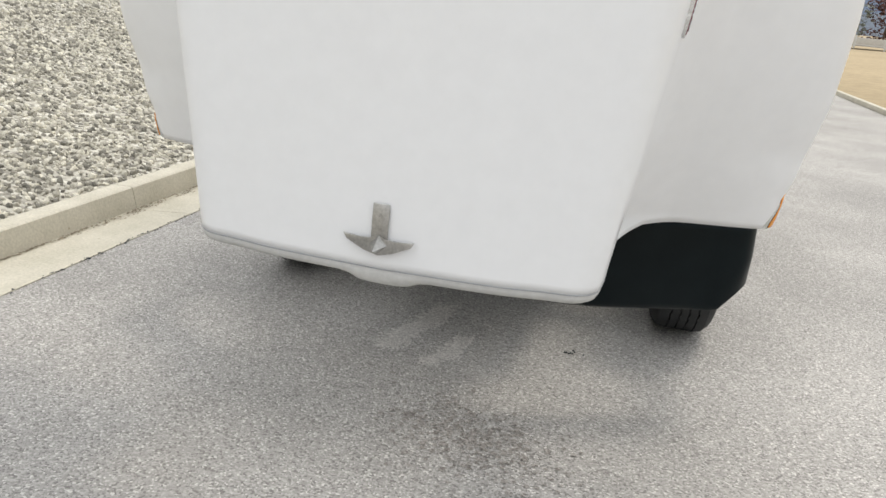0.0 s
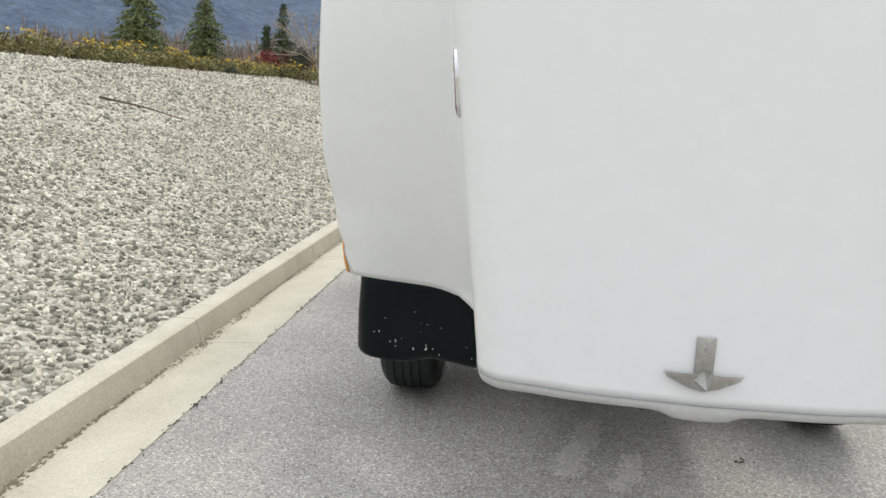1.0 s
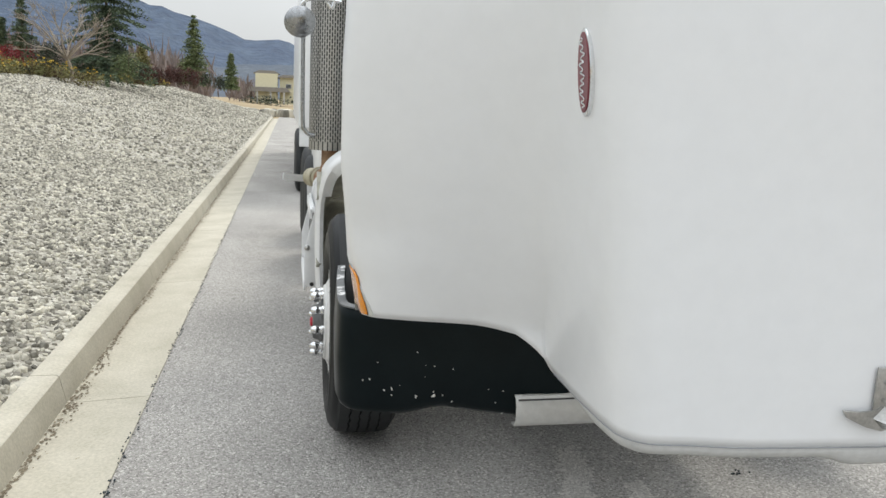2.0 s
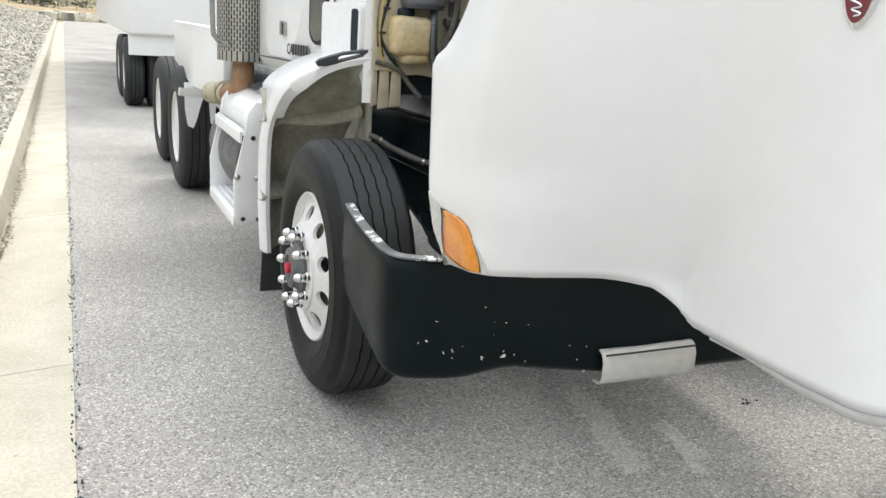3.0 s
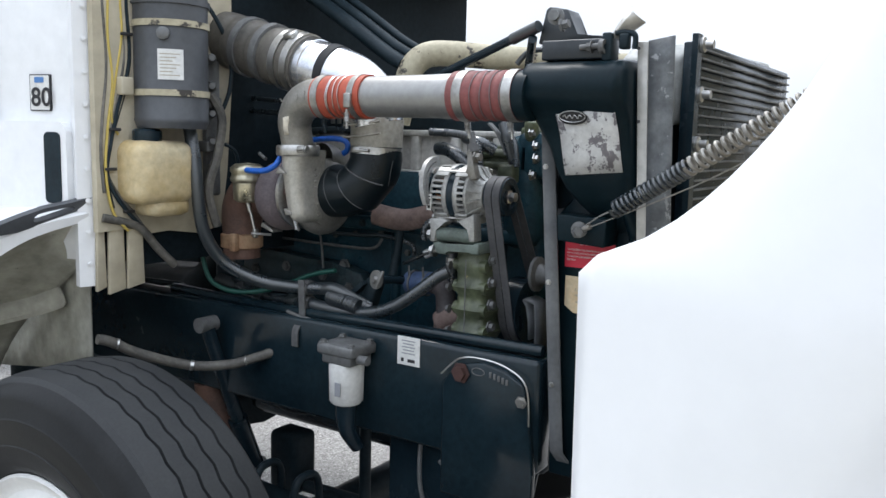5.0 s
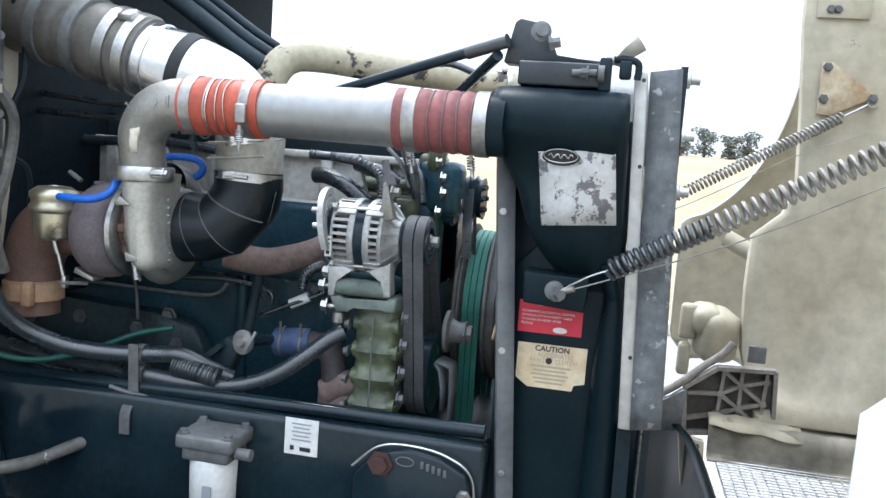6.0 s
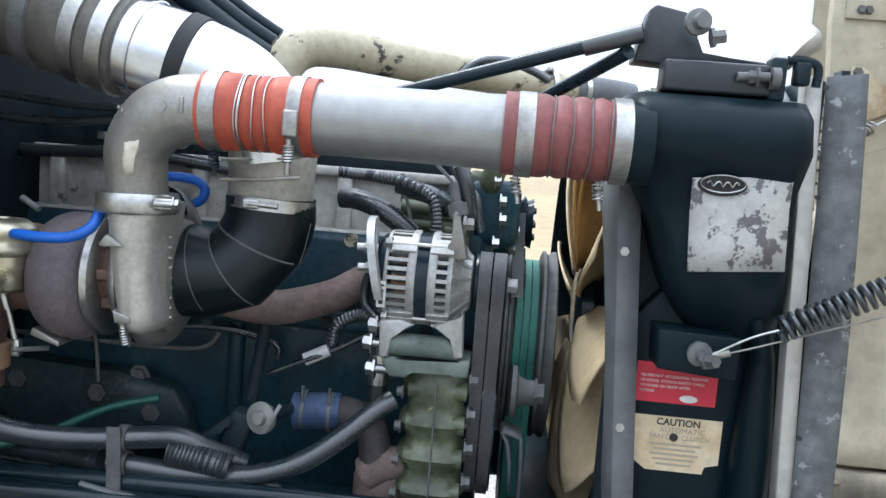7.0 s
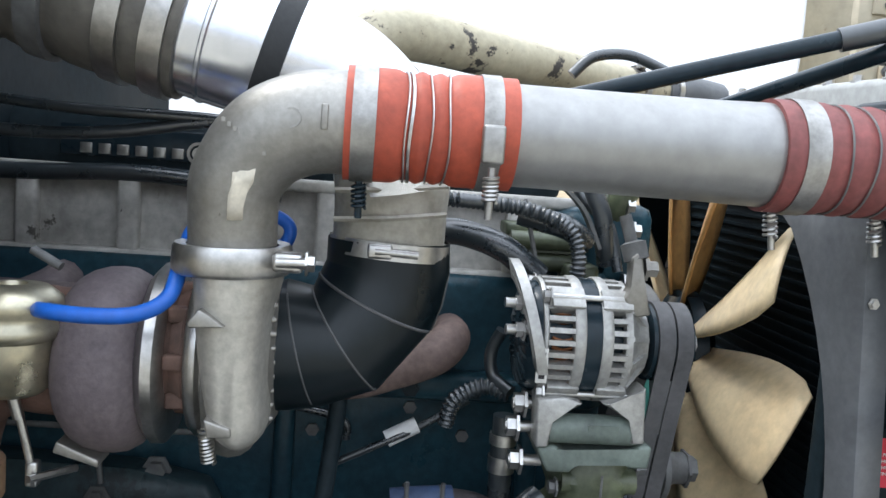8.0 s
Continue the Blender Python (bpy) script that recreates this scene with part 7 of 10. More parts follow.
for w_ in bm.verts:
    # the guard leans back towards its foot
    w_.co.y -= 0.24 * max(0.0, LZ + 0.09 - w_.co.z)
part("slotted_guard", bm, ALT_CAST, alt, "grey curved slotted guard")
bm = B()
box(bm, (LX - 0.0715, -0.3475, LZ - 0.020), (0.003, 0.013, 0.040), (0, 0, 0), bevel=0.0005)
lab = part("alternator_label", bm, LABEL, alt)
for k in range(4):
    bm = B()
    box(bm, (LX - 0.0735, -0.3475, LZ - 0.006 - 0.0085 * k), (0.001, 0.007, 0.0035 if k < 3 else 0.007))
    part("label_bar", bm, INK, lab)
bm = B()
prof = [(0.0, -0.482), (0.03, -0.484), (0.046, -0.486)]
for g in range(6):
    prof += [(0.0475, -0.490 - 0.007 * g), (0.044, -0.4925 - 0.007 * g), (0.044, -0.4945 - 0.007 * g)]
prof += [(0.0475, -0.532), (0.045, -0.536), (0.03, -0.536), (0.03, -0.53), (0, -0.53)]
lathe(bm, prof, (LX, 0, LZ), (0, 1, 0), n=48)
part("pulley", bm, BLACK, alt, "black grooved pulley")
bm = B()
lathe(bm, [(0, -0.53), (0.018, -0.53), (0.018, -0.536), (0.012, -0.538), (0.012, -0.552), (0, -0.554)], (LX, 0, LZ), (0, 1, 0), n=6)
part("pulley_nut", bm, STEEL, alt)
bm = B()
prism(bm, [(-0.440, 1.480), (-0.450, 1.492), (-0.444, 1.528), (-0.450, 1.536), (-0.458, 1.531), (-0.464, 1.496), (-0.474, 1.463), (-0.456, 1.459)], (LX - 0.035, 0, 0), (0, 1, 0), (0, 0, 1), -0.022, bevel=0.003)
bolt(bm, (LX - 0.046, -0.462, 1.516), (0, -1, 0), 0.010, 0.016)
part("mounting_ear", bm, ALU, alt, "cast mounting ear")
bm = B()
tube(bm, [(LX - 0.045, -0.457, 1.515), (LX - 0.03, -0.440, 1.575)], 0.0075, n=12, steps=1)
lathe(bm, [(0.008, -0.012), (0.015, -0.010), (0.015, 0.010), (0.008, 0.012)], (LX - 0.041, -0.452, 1.535), (0.2, 0.27, 0.94), n=14, close=True)
part("adjusting_rod", bm, GREY_METAL, alt, "dull grey adjusting rod")
bm = B()
for y, z in ((-0.315, 1.468), (-0.318, 1.437)):
    tube(bm, [(LX - 0.05, y - 0.02, z), (LX - 0.052, y + 0.012, z)], 0.006, n=8, steps=1)
    bolt(bm, (LX - 0.051, y - 0.01, z), (0, 1, 0), 0.009, 0.010)
pieces("terminal_stud", bm, STEEL, alt)
# lower mount and gear-driven compressor below it
bm = B()
prism(bm, [(-0.347, 1.360), (-0.380, 1.364), (-0.402, 1.357), (-0.364, 1.335), (-0.365, 1.304), (-0.350, 1.302)], (LX - 0.030, 0, 0), (0, 1, 0), (0, 0, 1), -0.036, bevel=0.003)
prism(bm, [(-0.423, 1.358), (-0.458, 1.367), (-0.474, 1.380), (-0.478, 1.312), (-0.462, 1.310), (-0.460, 1.342)], (LX - 0.030, 0, 0), (0, 1, 0), (0, 0, 1), -0.036, bevel=0.003)
box(bm, (LX - 0.016, -0.412, 1.362), (0.04, 0.115, 0.02), bevel=0.004)
mount = part("alternator_mount", bm, ALT_CAST, truck, "cast mounting foot under the alternator")
bm = B()
lathe(bm, [(0, -0.362), (0.016, -0.362), (0.0175, -0.366), (0.0175, -0.468), (0.016, -0.472), (0, -0.472)], (LX - 0.048, 0, 1.322), (0, 1, 0), n=24)
prism(bm, [(-0.352, 1.302), (-0.375, 1.304), (-0.385, 1.296), (-0.465, 1.300), (-0.474, 1.308), (-0.490, 1.308), (-0.488, 1.280), (-0.462, 1.280), (-0.46, 1.288), (-0.40, 1.286), (-0.395, 1.272), (-0.366, 1.272)], (LX + 0.018, 0, 0), (0, 1, 0), (0, 0, 1), -0.08, bevel=0.004)
box(bm, (LX - 0.0652, -0.428, 1.328), (0.002, 0.036, 0.007))
part("pivot_barrel", bm, GREEN_BRACKET, mount, "grey-green pivot barrel")
bm = B()
for y, z in ((-0.338, 1.316), (-0.345, 1.345), (-0.345, 1.275)):
    tube(bm, [(LX - 0.03, y + 0.02, z), (LX - 0.03, y - 0.02, z)], 0.007, n=8, steps=1)
    bolt(bm, (LX - 0.03, y + 0.004, z), (0, 1, 0), 0.012, 0.014)
pieces("mount_bolt", bm, STEEL, mount)
bm = B()
lobes = [(1.288, 0.046), (1.276, 0.050), (1.262, 0.052), (1.246, 0.060), (1.222, 0.050), (1.206, 0.050), (1.190, 0.064), (1.166, 0.048), (1.150, 0.050), (1.134, 0.064), (1.110, 0.048), (1.094, 0.052), (1.078, 0.062), (1.05, 0.048), (1.03, 0.05), (0.98, 0.05)]
rows = []
for z, r in lobes:
    rows.append([Vector((-0.195 + r * 1.0 * math.copysign(abs(math.cos(a)) ** 0.6, math.cos(a)), -0.438 + r * 0.92 * math.copysign(abs(math.sin(a)) ** 0.6, math.sin(a)), z)) for a in [2 * math.pi * j / 28 for j in range(28)]])
loft(bm, rows, close_u=True)
pump = part("gear_pump", bm, GREEN_PUMP, truck, "olive green lobed pump housing", sharp=50)
bm = B()
for z in (1.246, 1.19, 1.134, 1.078):
    tube(bm, [(-0.235, -0.488, z), (-0.235, -0.395, z)], 0.016, n=12, steps=1)
pieces("pump_boss", bm, GREEN_PUMP, pump)
bm = B()
for z in (1.262, 1.206, 1.15, 1.094):
    bolt(bm, (-0.225, -0.490, z), (0, -1, 0), 0.010, 0.014)
    bolt(bm, (-0.25, -0.388, z - 0.02), (0, 1, 0), 0.008, 0.010)
tube(bm, [(-0.262, -0.44, 1.262), (-0.262, -0.44, 1.03)], 0.0016, n=5, steps=1)
pieces("pump_bolt", bm, GREY_METAL, pump)
bm = B()
box(bm, (-0.17, -0.355, 1.055), (0.10, 0.09, 0.09), bevel=0.02)
tube(bm, [(-0.20, -0.33, 1.08), (-0.2, -0.36, 1.10), (-0.19, -0.40, 1.10)], 0.03, n=14)
part("outlet_casting", bm, PINK_IRON, pump)

# ---- belts, pulleys, idlers ----
def band_belt(name, y0, y1, stops, thick_, material, label, ribs=0, parent=truck):
    """A flat belt round circles (x, z, r) lying in the plane across the truck: an outer hull of the circles."""
    pts = []
    for cx, cz, r in stops:
        for k in range(48):
            a = 2 * math.pi * k / 48
            pts.append((cx + r * math.cos(a), cz + r * math.sin(a)))
    pts = sorted(set(pts))
    def half(seq):
        h = []
        for p in seq:
            while len(h) > 1 and (h[-1][0] - h[-2][0]) * (p[1] - h[-2][1]) - (h[-1][1] - h[-2][1]) * (p[0] - h[-2][0]) <= 0:
                h.pop()
            h.append(p)
        return h[:-1]
    hull = half(pts) + half(pts[::-1])
    cx, cz = sum(p[0] for p in hull) / len(hull), sum(p[1] for p in hull) / len(hull)
    bm = B()
    n = max(ribs, 1)
    for g in range(n):
        a0 = y0 + (y1 - y0) * (g + 0.06) / n
        a1 = y0 + (y1 - y0) * (g + 0.94) / n
        rows = []
        for x, z in hull + [hull[0]]:
            d = Vector((cx - x, 0, cz - z)).normalized() * thick_
            rows.append([Vector((x, a0, z)), Vector((x, a1, z)), Vector((x, a1, z)) + d, Vector((x, a0, z)) + d])
        loft(bm, rows, close_u=True)
    return part(name, bm, material, parent, label)


band_belt("fan_belt", -0.560, -0.603, [(0.22, 1.24, 0.175), (0.20, 0.86, 0.13)], 0.008, BELT_GREEN, "three-rib green fan belt", ribs=3)
bm = B()
for y0, y1, r in ((-0.535, -0.556, 0.19), (-0.606, -0.640, 0.195)):
    lathe(bm, [(0.0, y0), (r - 0.01, y0), (r, y0 - 0.004), (r, y0 - 0.010), (r - 0.008, y0 - 0.014), (r, y1 + 0.008), (r, y1 + 0.003), (r - 0.008, y1), (0.0, y1)], (0.22, 0, 1.24), (0, 1, 0), n=60)
lathe(bm, [(0, -0.55), (0.16, -0.55), (0.16, -0.61), (0, -0.61)], (0.22, 0, 1.24), (0, 1, 0), n=40)
part("fan_pulley", bm, GREY_METAL, truck, "dull grey twin-flange fan pulley")
band_belt("alternator_belt", -0.490, -0.534, [(LX, LZ, 0.050), (-0.09, 1.12, 0.09)], 0.006, DUSTY_BELT, "dusty grey alternator belt", ribs=2)
bm = B()
lathe(bm, [(0, -0.488), (0.085, -0.488), (0.085, -0.536), (0, -0.536)], (-0.09, 0, 1.12), (0, 1, 0), n=40)
part("drive_pulley", bm, BLACK, truck, "black drive pulley")
bm = B()
lathe(bm, [(0, -0.555), (0.03, -0.555), (0.045, -0.560), (0.045, -0.568), (0.028, -0.572), (0.022, -0.585), (0.022, -0.600), (0, -0.602)], (-0.115, 0, 1.222), (0, 1, 0), n=24)
bolt(bm, (-0.115, -0.60, 1.222), (0, -1, 0), 0.018, 0.016)
part("idler", bm, GREY_METAL, truck, "grey idler with a large bolt")
bm = B()
rows = []
for x in (-0.16, -0.10):
    rows.append([Vector((x, -0.545 - 0.022 * math.cos(a), 1.06 + 0.10 * math.sin(a) if a < 1.57 else 1.16 - 0.0)) for a in (0, 0.5, 1.0, 1.5)] + [Vector((x, -0.555, 1.165)), Vector((x, -0.585, 1.155)), Vector((x, -0.590, 1.10)), Vector((x, -0.590, 0.95))])
loft(bm, rows)
part("belt_guard", bm, GREY_SHROUD, truck, "grey bent belt guard").modifiers.new("thickness", "SOLIDIFY").thickness = 0.006
bm = B()
lathe(bm, [(0, -0.535), (0.05, -0.535), (0.055, -0.545), (0.045, -0.552), (0.055, -0.56), (0.045, -0.566), (0.05, -0.578), (0, -0.578)], (0.13, 0, 1.497), (0, 1, 0), n=36)
for k in range(6):
    bolt(bm, (0.13 + 0.03 * math.cos(k * 1.05), -0.578, 1.497 + 0.03 * math.sin(k * 1.05)), (0, -1, 0), 0.006, 0.006)
sp = part("tensioner_pulley", bm, BLACK, truck, "small black pulley with a bolted face")
bm = B()
sweep_flat(bm, [(0.075, -0.552, 1.52), (0.06, -0.555, 1.44), (0.05, -0.56, 1.36)], 0.022, 0.006, (0, 1, 0))
tube(bm, [(0.10, -0.565, 1.45), (0.10, -0.57, 1.36)], 0.004, n=6, steps=1)
part("accessory_belt", bm, HOSE, sp)
# front gear case clutter behind the alternator
bm = B()
box(bm, (0.08, -0.46, 1.42), (0.26, 0.10, 0.30), bevel=0.03)
box(bm, (0.0, -0.50, 1.52), (0.10, 0.10, 0.12), bevel=0.02)
lathe(bm, [(0, -0.49), (0.05, -0.49), (0.055, -0.50), (0.055, -0.53), (0.03, -0.545), (0, -0.545)], (0.02, 0, 1.49), (0, 1, 0), n=24)
case = part("front_gear_case", bm, GREEN_ENGINE, truck, "dark green front gear case")
bm = B()
box(bm, (-0.02, -0.385, 1.535), (0.06, 0.10, 0.018), bevel=0.004)
box(bm, (-0.03, -0.385, 1.505), (0.05, 0.11, 0.018), bevel=0.004)
tube(bm, [(-0.06, -0.34, 1.522), (-0.06, -0.45, 1.522)], 0.013, n=12, steps=1)
tube(bm, [(-0.055, -0.35, 1.492), (-0.055, -0.45, 1.492)], 0.013, n=12, steps=1)
box(bm, (-0.06, -0.44, 1.47), (0.05, 0.05, 0.05), bevel=0.008)
box(bm, (0.0, -0.48, 1.57), (0.06, 0.06, 0.05), bevel=0.012)
lathe(bm, [(0, 0), (0.018, 0), (0.02, 0.01), (0.02, 0.05), (0.012, 0.06), (0, 0.06)], (-0.03, -0.49, 1.56), (-0.5, -0.2, 0.8), n=14)
part("water_outlet", bm, GREEN_PUMP, case, "pale green water outlet castings")
bm = B()
for y, z in ((-0.512, 1.545), (-0.514, 1.512), (-0.505, 1.47), (-0.50, 1.58), (-0.535, 1.455), (-0.54, 1.49), (-0.537, 1.525)):
    bolt(bm, (-0.06 if y > -0.53 else 0.0, y, z), (0, -1, 0), 0.010, 0.012)
pieces("case_bolt", bm, STEEL, case)
bm = B()
sweep_flat(bm, [(-0.12, -0.345, 1.58), (-0.125, -0.352, 1.55), (-0.12, -0.366, 1.50)], 0.014, 0.004, (1, 0, 0))
sweep_flat(bm, [(-0.10, -0.40, 1.60), (-0.10, -0.43, 1.57), (-0.10, -0.455, 1.52)], 0.02, 0.005, (1, 0, 0))
pieces("support_strap", bm, GREY_METAL, case)


def corrugated(name, pts, r, material, label="", pitch=0.0065, parent=None):
    bm = B()
    tube(bm, pts, lambda l: r + 0.0016 * math.sin(2 * math.pi * l / pitch), n=12, steps=26)
    return part(name, bm, material, parent or truck, label, sharp=80)


corrugated("wiring_conduit", [(-0.14, -0.24, 1.575), (-0.14, -0.31, 1.572), (-0.15, -0.36, 1.565), (-0.16, -0.40, 1.545), (-0.165, -0.412, 1.51), (-0.165, -0.41, 1.475)], 0.0095, HOSE, "black corrugated wiring conduit")
bm = B()
tube(bm, [(-0.12, -0.34, 1.562), (-0.13, -0.37, 1.555), (-0.14, -0.40, 1.548), (-0.12, -0.43, 1.53)], 0.016, n=10)
tube(bm, [(-0.10, -0.44, 1.60), (-0.105, -0.455, 1.565), (-0.10, -0.462, 1.53), (-0.09, -0.47, 1.50)], 0.013, n=10)
tube(bm, [(-0.06, -0.42, 1.61), (-0.075, -0.44, 1.58), (-0.09, -0.47, 1.55), (-0.10, -0.485, 1.49)], 0.008, n=8)
pieces("wiring_loom", bm, HOSE, truck, "taped black wiring loom")
corrugated("wiring_conduit", [(-0.20, -0.33, 1.34), (-0.19, -0.30, 1.345), (-0.185, -0.265, 1.325), (-0.18, -0.255, 1.29)], 0.010, HOSE, "black corrugated wiring conduit")
bm = B()
tube(bm, [(-0.10, -0.24, 1.53), (-0.11, -0.27, 1.53), (-0.13, -0.32, 1.515), (-0.13, -0.37, 1.48)], 0.018, n=14)
part("coolant_hose", bm, HOSE, truck, "black coolant hose behind the alternator")
bm = B()
tube(bm, [(-0.20, -0.315, 1.42), (-0.19, -0.305, 1.39), (-0.19, -0.31, 1.36), (-0.21, -0.33, 1.345)], 0.008, n=8)
part("charge_cable", bm, HOSE, truck)
bm = B()
tube(bm, [(-0.085, -0.12, 1.20), (-0.08, -0.20, 1.237), (-0.07, -0.232, 1.250), (-0.05, -0.30, 1.285)], 0.0055, n=8)
cab_ = part("tagged_wire", bm, HOSE, truck, "black wire with a white tag")
bm = B()
tube(bm, [(-0.074, -0.186, 1.231), (-0.068, -0.228, 1.252)], 0.012, n=12, steps=1)
part("wire_tag", bm, WHITE_CAB, cab_)
bm = B()
for z0, z1 in ((1.262, 1.27), (1.225, 1.24)):
    lathe(bm, [(0.016, z0), (0.018, z0), (0.018, z1 + 0.006), (0.016, z1 + 0.006)], (-0.16, -0.335, 0), (0, 0, 1), n=18, close=True)
hb = part("hose_band", bm, STEEL, truck, "bright band on a short hose")
bm = B()
tube(bm, [(-0.16, -0.335, 1.30), (-0.16, -0.335, 1.18)], 0.0155, n=14, steps=1)
part("short_hose", bm, HOSE, hb)

# ---- hoses low along the block ----
bm = B()
tube(bm, [(-0.496, 0.30, 1.575), (-0.50, 0.275, 1.49), (-0.50, 0.265, 1.40), (-0.475, 0.27, 1.29), (-0.425, 0.25, 1.205), (-0.37, 0.18, 1.155), (-0.33, 0.09, 1.140), (-0.305, 0.0, 1.143), (-0.30, -0.05, 1.145), (-0.28, -0.10, 1.12), (-0.26, -0.14, 1.10)], 0.0175, n=16)
big = part("air_hose", bm, HOSE, truck, "thick black air hose looping down from the canister")
bm = B()
tube(bm, [(-0.31, 0.06, 1.10), (-0.305, -0.02, 1.092), (-0.30, -0.09, 1.090), (-0.295, -0.17, 1.097), (-0.285, -0.24, 1.122), (-0.27, -0.30, 1.165), (-0.25, -0.345, 1.205), (-0.235, -0.37, 1.222)], 0.0165, n=16)
part("coolant_hose", bm, HOSE, truck, "thick black hose running to the pump")
bm = B()
tube(bm, [(-0.22, 0.5, 1.10), (-0.25, 0.3, 1.085), (-0.27, 0.15, 1.085), (-0.30, 0.07, 1.095)], 0.02, n=14)
tube(bm, [(-0.20, 0.55, 1.02), (-0.22, 0.3, 1.045), (-0.24, 0.05, 1.06), (-0.24, -0.2, 1.05)], 0.014, n=12)
pieces("lower_hose", bm, HOSE, truck)
corrugated("split_conduit", [(-0.305, -0.035, 1.125), (-0.305, -0.08, 1.118), (-0.30, -0.13, 1.106)], 0.021, HOSE, "wire-wrapped hose guard", 0.006)
bm = B()
lathe(bm, [(0.0185, -0.008), (0.021, -0.008), (0.021, 0.008), (0.0185, 0.008)], (-0.312, 0.035, 1.141), (0, 1, 0), n=18, close=True)
lathe(bm, [(0.0175, -0.008), (0.020, -0.008), (0.020, 0.008), (0.0175, 0.008)], (-0.31, 0.035, 1.099), (0, 1, 0), n=18, close=True)
sweep_flat(bm, [(-0.335, 0.042, 1.165), (-0.336, 0.040, 1.12), (-0.335, 0.040, 1.06), (-0.36, 0.040, 1.03), (-0.362, 0.040, 0.985)], 0.022, 0.004, (0, 1, 0))
tube(bm, [(-0.34, 0.09, 1.072), (-0.34, 0.05, 1.065), (-0.34, 0.0, 1.06)], 0.005, n=6)
part("hose_bracket", bm, GREY_METAL, big, "bent steel hose bracket")
bm = B()
tube(bm, [(-0.36, 0.42, 1.22), (-0.36, 0.38, 1.13), (-0.33, 0.30, 1.10), (-0.28, 0.2, 1.115), (-0.24, 0.1, 1.16), (-0.22, 0.02, 1.18)], 0.007, n=8)
part("green_air_line", bm, GREEN_TUBE, truck, "thin green air line")
bm = B()
sweep_flat(bm, [(-0.24, -0.02, 1.10), (-0.24, -0.08, 1.14), (-0.24, -0.11, 1.165)], 0.035, 0.012, (1, 0, 0))
box(bm, (-0.22, -0.115, 1.135), (0.04, 0.04, 0.08), (20, 0, 0), bevel=0.006)
part("engine_mount_arm", bm, BLACK_DUST, truck, "black angled bracket on the block")
# dipstick cap and blue coupling
bm = B()
lathe(bm, [(0, 0), (0.024, 0.0), (0.0255, 0.004), (0.0255, 0.008), (0.012, 0.010), (0.009, 0.018), (0, 0.018)], (-0.268, -0.170, 1.182), (-0.92, 0.25, 0.1), n=28)
box(bm, (-0.285, -0.190, 1.187), (0.006, 0.006, 0.05), (25, 0, 0), bevel=0.001)
dip = part("filler_cap", bm, ALU_TUBE, truck, "round pale metal filler cap with a lever")
bm = B()
tube(bm, [(-0.26, -0.175, 1.182), (-0.22, -0.185, 1.178), (-0.18, -0.19, 1.172)], 0.012, n=10)
part("filler_tube", bm, BLACK, dip)
bm = B()
tube(bm, [(-0.16, -0.195, 1.163), (-0.16, -0.24, 1.168), (-0.16, -0.275, 1.170)], 0.031, n=24)
blue = part("blue_coupling", bm, NAVY, truck, "navy silicone hose coupling with wire clamps")
for y in (-0.212, -0.258):
    bm = B()
    lathe(bm, [(0.0315, -0.003), (0.0335, -0.003), (0.0335, 0.003), (0.0315, 0.003)], (-0.16, y, 1.167), (0, 1, 0.03), n=24, close=True)
    tube(bm, [(-0.185, y, 1.185), (-0.187, y, 1.215)], 0.003, n=6, steps=1)
    part("wire_clamp", bm, GREY_METAL, blue)
bm = B()
tube(bm, [(-0.16, -0.27, 1.170), (-0.17, -0.305, 1.168), (-0.19, -0.335, 1.15), (-0.20, -0.345, 1.10)], 0.027, n=18)
part("outlet_pipe", bm, DARK_IRON, blue)
bm = B()
tube(bm, [(-0.10, -0.12, 1.34), (-0.105, -0.115, 1.26), (-0.12, -0.105, 1.16)], 0.012, n=10)
part("drain_tube", bm, BLACK_DUST, truck)
bm = B()
tube(bm, [(-0.06, 0.5, 1.23), (-0.06, 0.2, 1.225), (-0.06, 0.05, 1.225), (-0.06, 0.0, 1.235), (-0.06, -0.02, 1.26)], 0.0045, n=8)
tube(bm, [(-0.07, 0.45, 1.29), (-0.07, 0.3, 1.285), (-0.07, 0.22, 1.26), (-0.07, 0.2, 1.15)], 0.004, n=8)
pieces("steel_line", bm, GREY_METAL, truck, "thin steel fuel line along the block")
bm = B()
bolt(bm, (-0.05, 0.13, 1.165), (-1, 0, 0), 0.014, 0.012)
bolt(bm, (-0.05, 0.25, 1.13), (-1, 0, 0), 0.012, 0.012)
pieces("block_plug", bm, GREY_METAL, block)

# ---- fan, shroud, radiator and charge cooler ----
FX, FY, FZ = 0.19, -0.70, 1.33
bm = B()
lathe(bm, [(0, 0.02), (0.07, 0.02), (0.10, 0.012), (0.105, -0.01), (0.08, -0.03), (0, -0.04)], (FX, FY, FZ), (0, 1, 0), n=36)
fan = part("cooling_fan", bm, BLACK, truck, "ten-bladed beige plastic cooling fan at rest")
